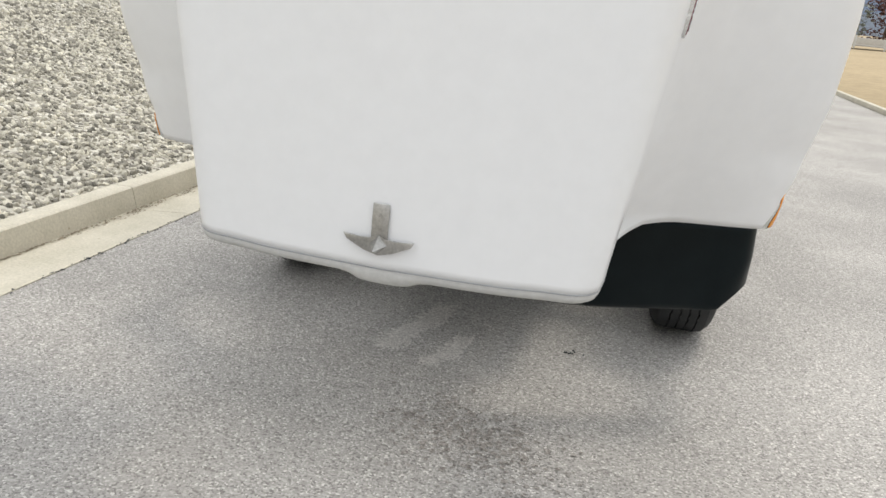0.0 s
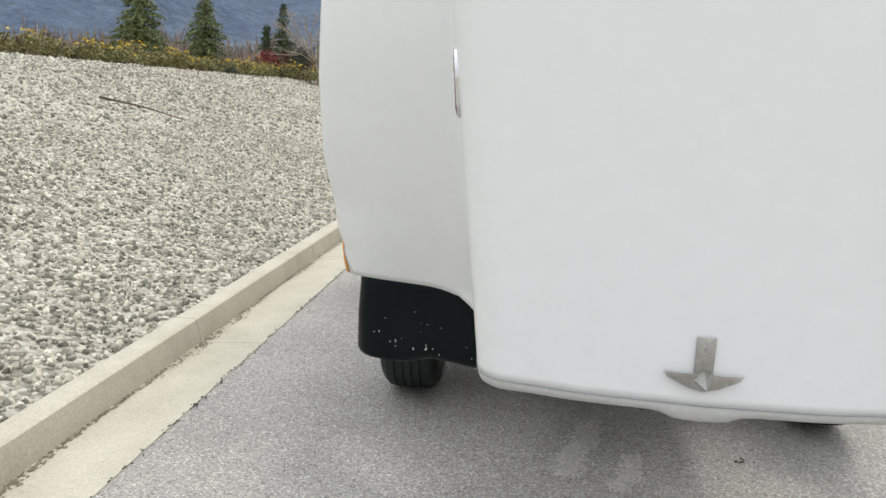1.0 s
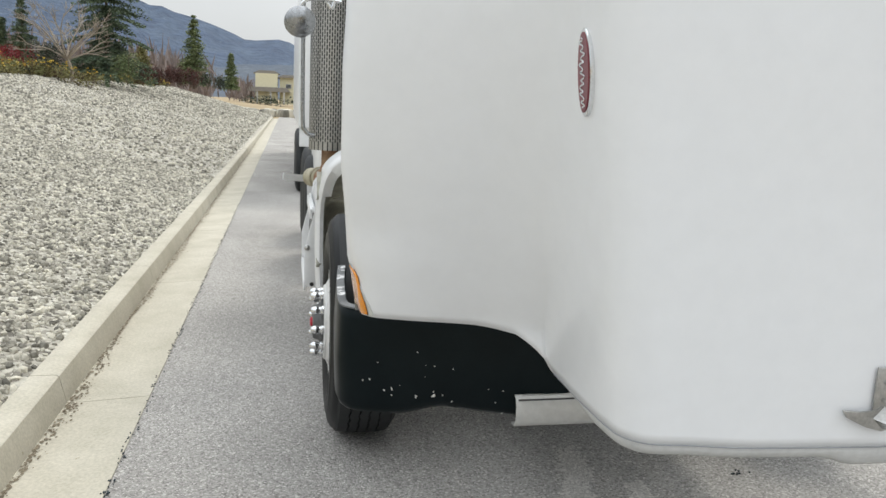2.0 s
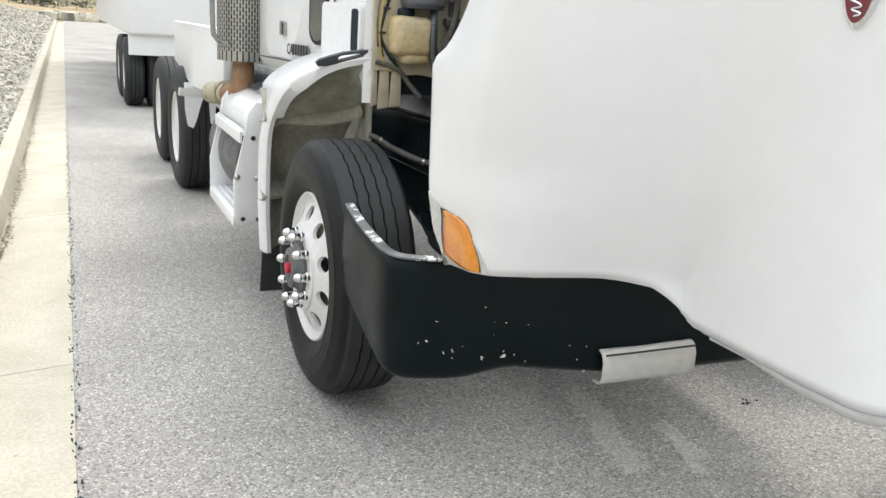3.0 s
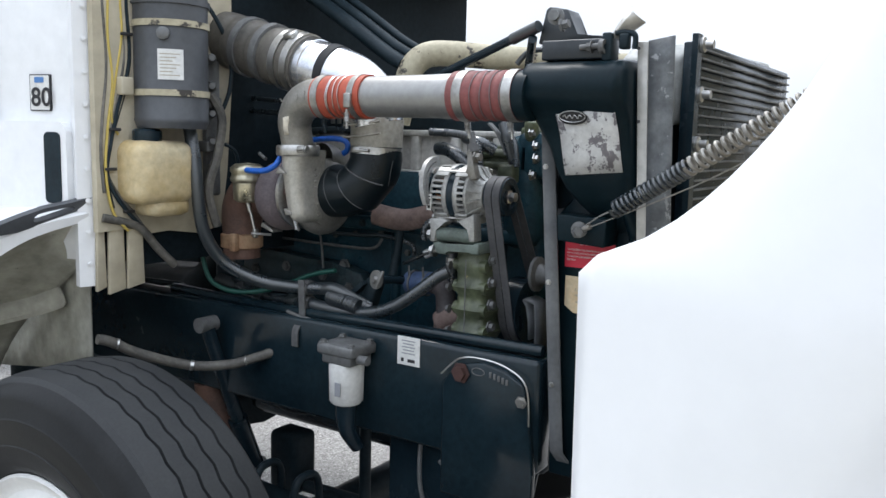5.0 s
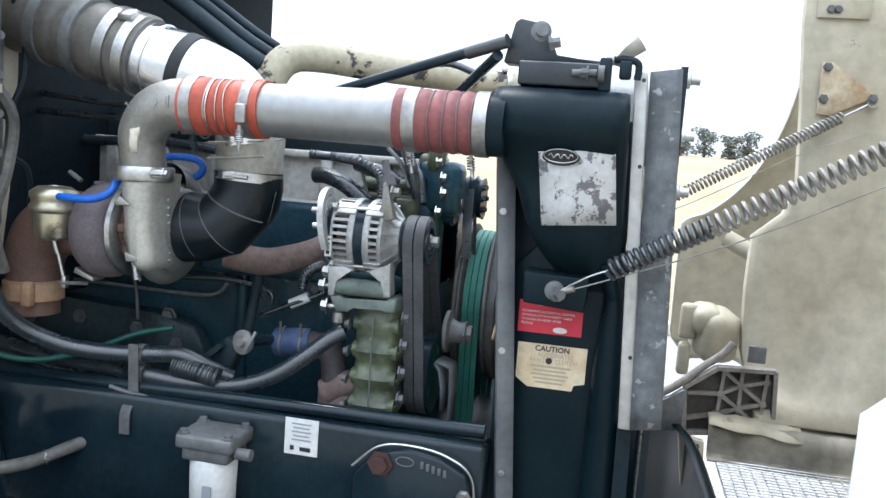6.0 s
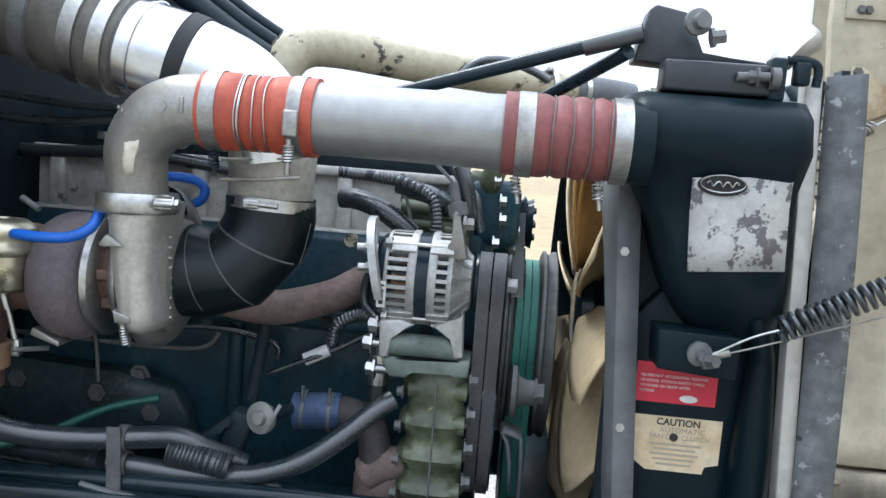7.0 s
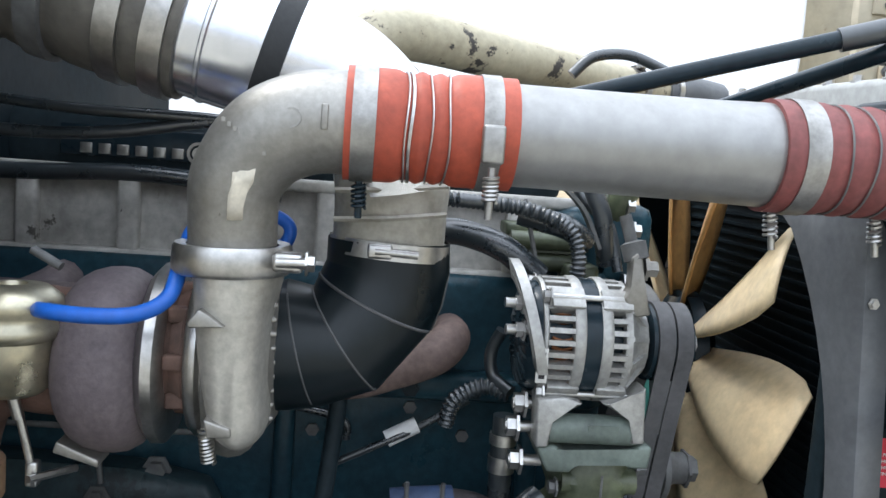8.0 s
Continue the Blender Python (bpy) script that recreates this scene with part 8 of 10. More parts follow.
for k in range(10):
    a = radians(37 + 36 * k)
    rad = Vector((math.cos(a), 0, math.sin(a)))
    tan = Vector((-math.sin(a), 0, math.cos(a)))
    bm = B()
    rows = []
    for i in range(9):
        t = i / 8
        r = 0.09 + 0.31 * t
        half = (0.03 + 0.05 * math.sin(min(t * 1.25, 1.0) * 1.57)) * (1 if t < 0.95 else 0.86)
        pitch = radians(42 - 16 * t)
        row = []
        for j in range(7):
            u = (j / 6 - 0.5) * 2
            row.append(Vector((FX, FY, FZ)) + rad * (r - 0.02 * u * u * t) + tan * (half * u * math.cos(pitch) + 0.03 * t) + Vector((0, half * u * math.sin(pitch) + 0.012 * (1 - u * u), 0)))
        rows.append(row)
    loft(bm, rows)
    # the two upper blades take the amber of sun shining through
    o = part("fan_blade", bm, SUNLIT_FAN if k in (1, 2) else FAN, fan)
    o.modifiers.new("thickness", "SOLIDIFY").thickness = 0.005
# shroud: a plate with a round opening and a rolled collar
bm = B()
n = 64
rows = []
for k in range(n + 1):
    a = 2 * math.pi * k / n
    c, s_ = math.cos(a), math.sin(a)
    x0, x1, z0, z1 = -0.350 - XC, 0.350 + XC, 0.82 - 1.28, 1.62 - 1.28
    lim = min((x1 if c > 0 else x0) / c if abs(c) > 1e-6 else 9, (z1 if s_ > 0 else z0) / s_ if abs(s_) > 1e-6 else 9)
    inner_r = 0.46 if lim > 0.49 else lim * 0.93
    cx, cz = XC, 1.28
    rows.append([Vector((cx + c * lim, -0.76, cz + s_ * lim)), Vector((cx + c * lim, -0.69, cz + s_ * lim)), Vector((cx + c * (lim - 0.012), -0.678, cz + s_ * (lim - 0.012))), Vector((cx + c * (inner_r + 0.02), -0.674, cz + s_ * (inner_r + 0.02))), Vector((cx + c * inner_r, -0.670, cz + s_ * inner_r)), Vector((cx + c * inner_r, -0.74, cz + s_ * inner_r))])
for row in rows:
    for q in row:
        q.y = -0.668 + (q.y + 0.668) * 0.44 + 0.075 * (q.z - 1.6)
loft(bm, rows)
shroud = part("fan_shroud", bm, GREY_SHROUD, truck, "grey moulded fan shroud", sharp=50)
shroud.modifiers.new("thickness", "SOLIDIFY").thickness = 0.004
bm = B()
for z in (1.503, 1.25, 1.02):
    bolt(bm, (-0.352, -0.687 + 0.075 * (z - 1.6), z), (-1, 0, 0), 0.0045, 0.005)
pieces("shroud_bolt", bm, STEEL, shroud)
bm = B()
box(bm, (XC, -0.86, 1.24), (0.88, 0.11, 0.88), bevel=0.008)
rad_ = part("radiator_core", bm, FIREWALL, truck, "black finned radiator core")
bm = B()
for k in range(46):
    box(bm, (XC, -0.803, 0.83 + 0.018 * k), (0.86, 0.006, 0.005))
pieces("radiator_fin", bm, FIREWALL, rad_)
# deep collar of the shroud on the far side of the fan
bm = B()
rows = []
for i in range(25):
    a = radians(-62 + 108 * i / 24)
    rows.append([Vector((XC + r * math.cos(a), y, 1.28 + min(r * math.sin(a), 0.325))) for r, y in ((0.468, -0.70), (0.462, -0.655), (0.452, -0.650), (0.448, -0.66), (0.446, -0.80))])
loft(bm, rows)
part("shroud_collar", bm, FIREWALL, shroud, "black inner collar of the fan shroud").modifiers.new("thickness", "SOLIDIFY").thickness = 0.004
bm = B()
box(bm, (XC + 0.03, -0.962, 1.28), (0.86, 0.03, 0.98), bevel=0.004)
cond = part("condenser", bm, BLACK, truck, "black finned condenser ahead of the radiator")
bm = B()
for k in range(50):
    box(bm, (XC + 0.03, -0.980, 0.80 + 0.0195 * k), (0.84, 0.010, 0.004))
pieces("condenser_fin", bm, GREY_METAL, cond)
bm = B()
for z in (1.76, 1.66, 1.56):
    lathe(bm, [(0, 0), (0.016, 0), (0.016, 0.012), (0.009, 0.014), (0.009, 0.03), (0, 0.03)], (-0.262, -0.985, z), (0, -1, 0), n=14)
pieces("condenser_fitting", bm, STEEL, cond)
bm = B()
sweep_flat(bm, [(-0.275, -0.985, 0.80), (-0.275, -0.985, 1.78)], 0.03, 0.012, (1, 0, 0))
part("condenser_channel", bm, BLACK, cond)
# charge cooler end tank
bm = B()
rows = []
for z, ya, yb, xf in ((1.722, -0.685, -0.892, -0.40), (1.716, -0.672, -0.897, -0.436), (1.695, -0.670, -0.899, -0.464), (1.651, -0.670, -0.900, -0.474), (1.628, -0.674, -0.902, -0.450), (1.600, -0.690, -0.903, -0.424), (1.545, -0.722, -0.905, -0.416), (1.50, -0.736, -0.908, -0.409), (1.46, -0.752, -0.912, -0.392), (1.425, -0.775, -0.918, -0.366), (1.395, -0.80, -0.926, -0.338), (1.37, -0.82, -0.93, -0.318)):
    r = 0.022
    rows.append([Vector(p) for p in ((-0.30, ya, z), (xf + r * 1.4, ya, z), (xf + r * 0.5, ya - r * 0.35, z), (xf, ya - r, z), (xf, (ya + yb) / 2, z), (xf, yb + r, z), (xf + r * 0.4, yb + r * 0.3, z), (xf + r * 1.2, yb, z), (-0.30, yb, z))])
vs = loft(bm, rows)
bm.faces.new(vs[0])
tank = part("charge_cooler_tank", bm, TANK, truck, "black cast end tank of the charge air cooler", sharp=60)
tank_neck = B()
lathe(tank_neck, [(0.0515, -0.662), (0.053, -0.668), (0.053, -0.70), (0.0, -0.70)], (PX, 0, 1.651), (0, 1, 0), n=40)
part("tank_neck", tank_neck, TANK, tank)
bm = B()
prism(bm, [(-0.715, 0.80), (-0.715, 1.40), (-0.76, 1.45), (-0.94, 1.45), (-0.948, 0.80)], (-0.318, 0, 0), (0, 1, 0), (0, 0, 1), 0.03, bevel=0.004)
tube(bm, [(-0.33, -0.905, 0.80), (-0.33, -0.905, 1.30), (-0.34, -0.90, 1.38), (-0.36, -0.88, 1.43)], [0.030, 0.030, 0.03, 0.012], n=18)
part("tank_side_plate", bm, TANK, tank)
# black filler box added so the gap beside the shroud stays dark
bm = B()
box(bm, (-0.275, -0.78, 1.30), (0.03, 0.17, 0.72), bevel=0.004)
part("cooler_side_channel", bm, BLACK_DUST, tank)
# peeled label on the tank
bm = B()
loft(bm, [[Vector((x, y - 0.10 * (1.613 - z), z - 0.09 * (y + 0.757))) for y in (-0.757, -0.80, -0.84, -0.882)] for z, x in ((1.489, -0.4105), (1.53, -0.4175), (1.57, -0.4238), (1.613, -0.4400))])
o = part("peeled_label", bm, PEELED, tank, "flaking silver label with an oval badge")
o.modifiers.new("thickness", "SOLIDIFY").thickness = 0.0016
bm = B()
ring = [(0.031 * math.cos(a), 0.0145 * math.sin(a)) for a in [2 * math.pi * i / 36 for i in range(36)]]
ud, vd = Vector((0, -1, 0)), Vector((-0.35, 0, 0.94)).normalized()
prism(bm, ring, (-0.4385, -0.795, 1.607), ud, vd, 0.004, bevel=0.001)
ov = part("oval_badge", bm, INK, tank, "dark oval badge with a pale rim")
bm = B()
tube(bm, [Vector((-0.4445, -0.795, 1.608)) + ud * 0.028 * math.cos(a) + vd * 0.0118 * math.sin(a) for a in [2 * math.pi * i / 36 for i in range(37)]], 0.0009, n=5, steps=1)
tube(bm, [Vector((-0.4445, -0.795, 1.608)) + ud * (-0.02 + 0.04 * i / 10) + vd * (0.004 * math.sin(i * 2.2)) for i in range(11)], 0.0011, n=5, steps=3)
part("badge_script", bm, STEEL, ov)
# decals on the side plate
def decal(name, y0, y1, z0, z1, material, label, cut=0.0):
    bm = B()
    pts = [(y0, z1), (y0, z0 + cut), (y0 - cut * 1.4, z0), (y1 + cut * 1.4, z0), (y1 + cut * 1.2, z0 + cut * 0.7), (y1, z0 + cut), (y1, z1)]
    if not cut:
        pts = [(y0, z1), (y0, z0), (y1, z0), (y1, z1)]
    prism(bm, pts[::-1], (-0.3185, 0, 0), (0, 1, 0), (0, 0, 1), -0.0012)
    return part(name, bm, material, tank, label)


red = decal("red_warning_decal", -0.7345, -0.851, 1.284, 1.343, CAUTION_RED, "red warning decal with white print")
cream = decal("cream_warning_decal", -0.738, -0.865, 1.182, 1.264, CAUTION_CREAM, "worn cream warning decal with black print", 0.016)
DX = -0.3202
lettering("decal_line", "CAUTION", 0.0105, (DX, -0.768, 1.335), (0, -1, 0), (0, 0, 1), LABEL, red)
for z, t_ in ((1.3215, "TO PREVENT ACCIDENTAL CLOSING"), (1.3140, "OF HOOD, ATTACH SAFETY CABLE"), (1.3065, "TO HOOK ON BUMP AFTER"), (1.2990, "TILTING")):
    lettering("decal_line", t_, 0.0058, (DX, -0.740, z), (0, -1, 0), (0, 0, 1), LABEL, red)
bm = B()
prism(bm, [(0.013 * math.cos(a), 0.0055 * math.sin(a)) for a in [2 * math.pi * i / 24 for i in range(24)]], (DX, -0.812, 1.2925), (0, -1, 0), (0, 0, 1), 0.0004)
part("decal_oval", bm, LABEL, red)
lettering("decal_line", "CAUTION", 0.0140, (DX, -0.770, 1.2515), (0, -1, 0), (0, 0, 1), INK, cream, bold=0.0003)
lettering("decal_line", "AUTOMATIC", 0.0115, (DX, -0.775, 1.2405), (0, -1, 0), (0, 0, 1), FADED_INK, cream)
lettering("decal_line", "FAN DR   CLUTCH", 0.0105, (DX, -0.762, 1.2305), (0, -1, 0), (0, 0, 1), FADED_INK, cream)
for k, w in enumerate((0.075, 0.06, 0.07, 0.06, 0.05)):
    bm = B()
    box(bm, (DX, -0.80, 1.2225 - 0.0075 * k), (0.0005, w, 0.0032))
    part("print_bar", bm, FADED_INK, cream)
bm = B()
lathe(bm, [(0, 0), (0.006, 0), (0.006, 0.002), (0, 0.002)], (DX, -0.797, 1.234), (-1, 0, 0), n=16)
part("decal_hole", bm, INK, cream)
# pocket with the eye bolt, and the hold-down springs
bm = B()
prism(bm, [(-0.745, 1.405), (-0.748, 1.350), (-0.854, 1.342), (-0.858, 1.402)], (-0.322, 0, 0), (0, 1, 0), (0, 0, 1), -0.07, bevel=0.003)
part("spring_pocket", bm, TANK, tank)
HOOK = Vector((-0.415, -0.805, 1.376))
bm = B()
lathe(bm, [(0, 0), (0.016, 0), (0.017, 0.004), (0.017, 0.009), (0.008, 0.012), (0.007, 0.03), (0, 0.03)], (-0.392, -0.800, 1.378), (-1, -0.15, -0.1), n=20)
bolt(bm, (-0.418, -0.806, 1.374), (-0.8, -0.5, 0.1), 0.009, 0.018)
part("eye_bolt", bm, GREY_METAL, tank, "rusty eye bolt and washer")
SPRING = mat("dull_spring_wire", (0.36, 0.345, 0.315), 0.5, metal=0.6, col2=(0.22, 0.205, 0.18), big=12, fine=60, var=0.7, bump=0.1)
for side in (-1, 1):
    a = Vector((HOOK.x, HOOK.y, HOOK.z)) if side < 0 else Vector((2 * XC - HOOK.x, HOOK.y, HOOK.z))
    b = Vector((2 * XC - 0.907, -1.598, 1.843)) if side < 0 else Vector((0.907, -1.598, 1.843))
    d = (b - a).normalized()
    L = (b - a).length
    bm = B()
    tube(bm, helix(a + d * 0.10, a + d * (L * 0.30), 0.0150, 16, 12), 0.0040, n=6, steps=1)
    spr = part("hood_spring", bm, HOSE if side < 0 else SPRING, truck, "long coil spring holding the tilted hood")
    bm = B()
    tube(bm, helix(a + d * (L * 0.30), a + d * (L - 0.10), 0.0150, 38 if side < 0 else 42, 12), 0.0040, n=6, steps=1)
    part("spring_coil", bm, SPRING, spr)
    bm = B()
    tube(bm, [a, a + d * 0.06 + Vector((0, 0, 0.004)), a + d * 0.10], 0.0016, n=6)
    tube(bm, [b - d * 0.10, b], 0.0035, n=6, steps=1)
    lathe(bm, [(0.011, -0.003), (0.016, -0.003), (0.016, 0.003), (0.011, 0.003)], b, (1, 0, 0), n=16, close=True)
    pieces("spring_hook", bm, STEEL, spr)
    bm = B()
    low = [a + Vector((0.0, -0.012, 0.004)), a + d * 0.1 + Vector((0, 0, -0.016)), a + d * 0.35 + Vector((0, 0, -0.045)), a + d * 0.7 + Vector((0, 0, -0.055)), b + Vector((0, 0, -0.09))]
    tube(bm, low, 0.0014, n=6)
    tube(bm, [low[0], low[0].lerp(low[1], 0.25)], 0.0055, n=8, steps=1)
    part("safety_cable", bm, SPRING, spr, "thin steel safety cable")
# radiator side strip and baffle
bm = B()
prism(bm, [(-0.900, 1.757), (-0.922, 1.757), (-0.953, 1.145), (-0.931, 1.145)], (-0.385, 0, 0), (0, 1, 0), (0, 0, 1), 0.03, bevel=0.002)
strip = part("radiator_side_strip", bm, STRIP, truck, "pale bare metal strip beside the radiator")
bm = B()
for z in (1.74, 1.60, 1.45, 1.28):
    lathe(bm, [(0, 0), (0.0035, 0), (0.0035, 0.002), (0, 0.002)], (-0.4155, -0.908 - (1.757 - z) * 0.05 - 0.007, z), (-1, 0, 0), n=10)
pieces("strip_rivet", bm, INK, strip)
bm = B()
loft(bm, [[Vector((-0.39 - 0.012 * math.sin(3.1 * t) * f, -0.925 - 0.052 * f - 0.026 * t, 1.757 - 0.61 * t + 0.008 * f)) for f in (0, 0.35, 0.7, 1.0)] for t in [i / 14 for i in range(15)]])
part("radiator_baffle", bm, BAFFLE, truck, "weathered grey sheet baffle").modifiers.new("thickness", "SOLIDIFY").thickness = 0.004
bm = B()
prism(bm, [(-0.93, 1.145), (-0.955, 1.14), (-0.96, 0.80), (-0.935, 0.80)], (-0.37, 0, 0), (0, 1, 0), (0, 0, 1), 0.05)
part("radiator_frame", bm, BLACK_DUST, truck, "black lower radiator frame")
# upper bracket, stay rods and fittings over the tank
bm = B()
prism(bm, [(-0.676, 1.762), (-0.692, 1.832), (-0.700, 1.838), (-0.742, 1.830), (-0.748, 1.818), (-0.764, 1.776), (-0.850, 1.772), (-0.852, 1.762), (-0.765, 1.758)], (-0.375, 0, 0), (0, 1, 0), (0, 0, 1), 0.055, bevel=0.003)
box(bm, (-0.40, -0.785, 1.742), (0.05, 0.15, 0.04), bevel=0.004)
BRACKET = mat("grey_sheen_black_steel", (0.014, 0.019, 0.024), 0.38, col2=(0.035, 0.041, 0.046), big=8, fine=60, var=0.8, bump=0.1, spec=0.5)
topb = part("radiator_bracket", bm, BRACKET, truck, "black steel bracket on top of the radiator")
bm = B()
lathe(bm, [(0, -0.004), (0.017, -0.004), (0.017, 0.004), (0.010, 0.006), (0.010, 0.02), (0, 0.02)], (-0.432, -0.744, 1.808), (-1, -0.2, 0), n=18)
bolt(bm, (-0.44, -0.76, 1.788), (0, -1, 0.2), 0.009, 0.018)
tube(bm, [(-0.432, -0.84, 1.746), (-0.432, -0.80, 1.744)], 0.006, n=8, steps=1)
bolt(bm, (-0.43, -0.826, 1.745), (0, 1, 0), 0.009, 0.012)
lathe(bm, [(0.006, 0), (0.014, 0), (0.014, 0.01), (0.006, 0.01)], (-0.43, -0.852, 1.745), (0, 1, 0), n=16, close=True)
pieces("bracket_hardware", bm, GREY_METAL, topb)
bm = B()
box(bm, (-0.41, -0.853, 1.745), (0.035, 0.02, 0.055), bevel=0.004)
box(bm, (-0.41, -0.885, 1.755), (0.02, 0.02, 0.03), bevel=0.004)
tube(bm, [(-0.41, -0.865, 1.772), (-0.41, -0.89, 1.772), (-0.41, -0.905, 1.765), (-0.41, -0.905, 1.74)], 0.006, n=8)
part("bracket_lug", bm, BLACK_DUST, topb)
bm = B()
loft(bm, [[Vector((-0.415 + 0.03 * u * u, -0.860 - 0.026 * t + 0.016 * u - 0.014 * t * t, 1.762 + 0.048 * t + 0.018 * u * t)) for u in (-1, -0.5, 0, 0.5, 1)] for t in (0, 0.3, 0.6, 1.0)])
part("bent_flap", bm, STRIP, topb, "bent grey sheet flap").modifiers.new("thickness", "SOLIDIFY").thickness = 0.003
bm = B()
tube(bm, [(-0.385, -0.668, 1.793), (-0.22, -0.10, 1.63)], 0.0098, n=16, steps=1)
rod = part("stay_rod", bm, BLACK, truck, "black radiator stay rods")
bm = B()
tube(bm, [(-0.385, -0.668, 1.772), (-0.10, -0.50, 1.68), (0.1, -0.40, 1.62)], 0.0098, n=16, steps=1)
part("stay_rod", bm, BLACK, truck, "black radiator stay rod")
bm = B()
tube(bm, [(-0.39, -0.684, 1.797), (-0.368, -0.610, 1.776)], 0.0125, n=16, steps=1)
part("rod_sleeve", bm, HOSE, rod)
bm = B()
tube(bm, [(0.0, -0.42, 1.76), (0.0, -0.45, 1.788), (0.0, -0.50, 1.795), (0.0, -0.55, 1.78), (0.0, -0.58, 1.765)], 0.008, n=8)
part("vent_hose", bm, HOSE, truck, "thin black vent hose")
# far coolant pipe
bm = B()
tube(bm, [(-0.06, -0.07, 1.60), (-0.055, -0.09, 1.68), (-0.05, -0.105, 1.745), (-0.03, -0.135, 1.785), (0.0, -0.19, 1.795), (0.08, -0.34, 1.785), (0.24, -0.60, 1.775), (0.28, -0.68, 1.774)], [0.036, 0.036, 0.036, 0.035, 0.034, 0.032, 0.031, 0.031], n=24, steps=8)
cp = part("coolant_pipe", bm, BEIGE_PIPE, truck, "flaking beige coolant pipe over the engine")
bm = B()
tube(bm, [(0.26, -0.64, 1.775), (0.30, -0.72, 1.774), (0.32, -0.77, 1.77)], 0.034, n=18)
part("coolant_sleeve", bm, GREY_SHROUD, cp)
bm = B()
for q in ((0.235, -0.59, 1.776), (0.27, -0.66, 1.775)):
    lathe(bm, [(0.034, -0.006), (0.0365, -0.006), (0.0365, 0.006), (0.034, 0.006)], q, (0.45, -0.88, 0), n=24, close=True)
    box(bm, (q[0] - 0.02, q[1], q[2] + 0.034), (0.014, 0.014, 0.012), bevel=0.002)
pieces("pipe_clamp", bm, STEEL, cp)
# radiator top tank, seen at the far side
bm = B()
prism(bm, [(-0.22, 1.60), (-0.22, 1.742), (-0.16, 1.775), (0.55, 1.795), (0.62, 1.75), (0.62, 1.60)], (0, -0.80, 0), (1, 0, 0), (0, 0, 1), 0.14, bevel=0.012)
rt_ = part("radiator_top_tank", bm, GREY_SHROUD_PALE, truck, "pale grey radiator top tank with bolts along its edge")
bm = B()
for k in range(9):
    bolt(bm, (-0.14 + 0.075 * k, -0.815, 1.774 + 0.00217 * k), (0, 0, 1), 0.007, 0.010)
pieces("tank_bolt", bm, STEEL, rt_)
# rubber cowl seals and cables in the upper corner
bm = B()
for k, (dx, dz, r) in enumerate(((0.0, 0.0, 0.03), (0.03, 0.03, 0.02), (0.07, 0.05, 0.016))):
    tube(bm, [(-0.05 + dx, 0.50, 2.06 + dz), (-0.05 + dx, 0.30, 1.99 + dz), (-0.06 + dx, 0.12, 1.89 + dz), (-0.06 + dx, -0.02, 1.80 + dz), (-0.05 + dx, -0.08, 1.765 + dz)], r, n=12, squash=0.7)
pieces("cowl_seal", bm, BLACK_DUST, truck, "black rubber cowl seal hanging loose")
bm = B()
tube(bm, [(-0.20, 0.50, 1.635), (-0.19, 0.29, 1.622), (-0.19, 0.17, 1.627), (-0.19, 0.04, 1.650), (-0.17, -0.05, 1.655)], 0.0075, n=12)
tube(bm, [(-0.18, 0.50, 1.67), (-0.19, 0.35, 1.662), (-0.19, 0.21, 1.652), (-0.19, 0.04, 1.651), (-0.16, -0.06, 1.64)], 0.007, n=10)
tube(bm, [(-0.05, 0.60, 1.572), (-0.03, 0.36, 1.567), (-0.03, 0.20, 1.575), (-0.03, 0.10, 1.572), (-0.03, -0.02, 1.56)], 0.012, n=10)
pieces("cable", bm, HOSE, truck, "black cable along the valve cover")
# fittings inside the hood on the far cheek
bm = B()
prism(bm, [(-1.445, 1.955), (-1.475, 1.955), (-1.605, 1.86), (-1.48, 1.795), (-1.445, 1.80)], (0.905, 0, 0), (0, 1, 0), (0, 0, 1), 0.01, bevel=0.002)
RUSTY_PLATE = mat("rust_stained_cream_plate", (0.56, 0.49, 0.35), 0.7, col2=(0.34, 0.22, 0.11), big=12, fine=40, var=0.8, bump=0.1)
hp = part("spring_plate", bm, RUSTY_PLATE, truck, "cream triangular plate bolted inside the hood")
bm = B()
for y, z in ((-1.460, 1.940), (-1.458, 1.845), (-1.445, 1.745), (-1.595, 1.853)):
    bolt(bm, (0.902, y, z), (-1, 0, 0), 0.010, 0.010)
pieces("plate_bolt", bm, GREY_METAL, hp)
HINGE = mat("dusty_hinge_casting", (0.27, 0.245, 0.215), 0.75, col2=(0.17, 0.155, 0.135), big=12, fine=60, var=0.8, bump=0.25)
# the recessed web is a darker tone than the ribs
HINGE_BACK = mat("dark_hinge_web", (0.105, 0.092, 0.082), 0.8, col2=(0.065, 0.058, 0.052), big=12, fine=60, var=0.8, bump=0.2)
# cream with broad darker patches, for the grille shelf
MOTTLED_CREAM = mat("dark_mottled_cream", (0.44, 0.40, 0.31), 0.65, col2=(0.15, 0.135, 0.11), big=4.5, fine=16, var=0.9, bump=0.08)
bm = B()
rim = [(-1.140, 0.943), (-1.229, 1.013), (-1.395, 1.022), (-1.405, 0.838), (-1.151, 0.800)]
prism(bm, rim, (0.795, 0, 0), (0, 1, 0), (0, 0, 1), 0.008, bevel=0.002)
lt = part("hinge_casting", bm, HINGE_BACK, truck, "webbed dusty grey hinge casting of the hood")
bm = B()
for p_, q_ in zip(rim, rim[1:] + rim[:1]):
    sweep_flat(bm, [(0.780, p_[0], p_[1]), (0.780, q_[0], q_[1])], 0.036, 0.012, (1, 0, 0))
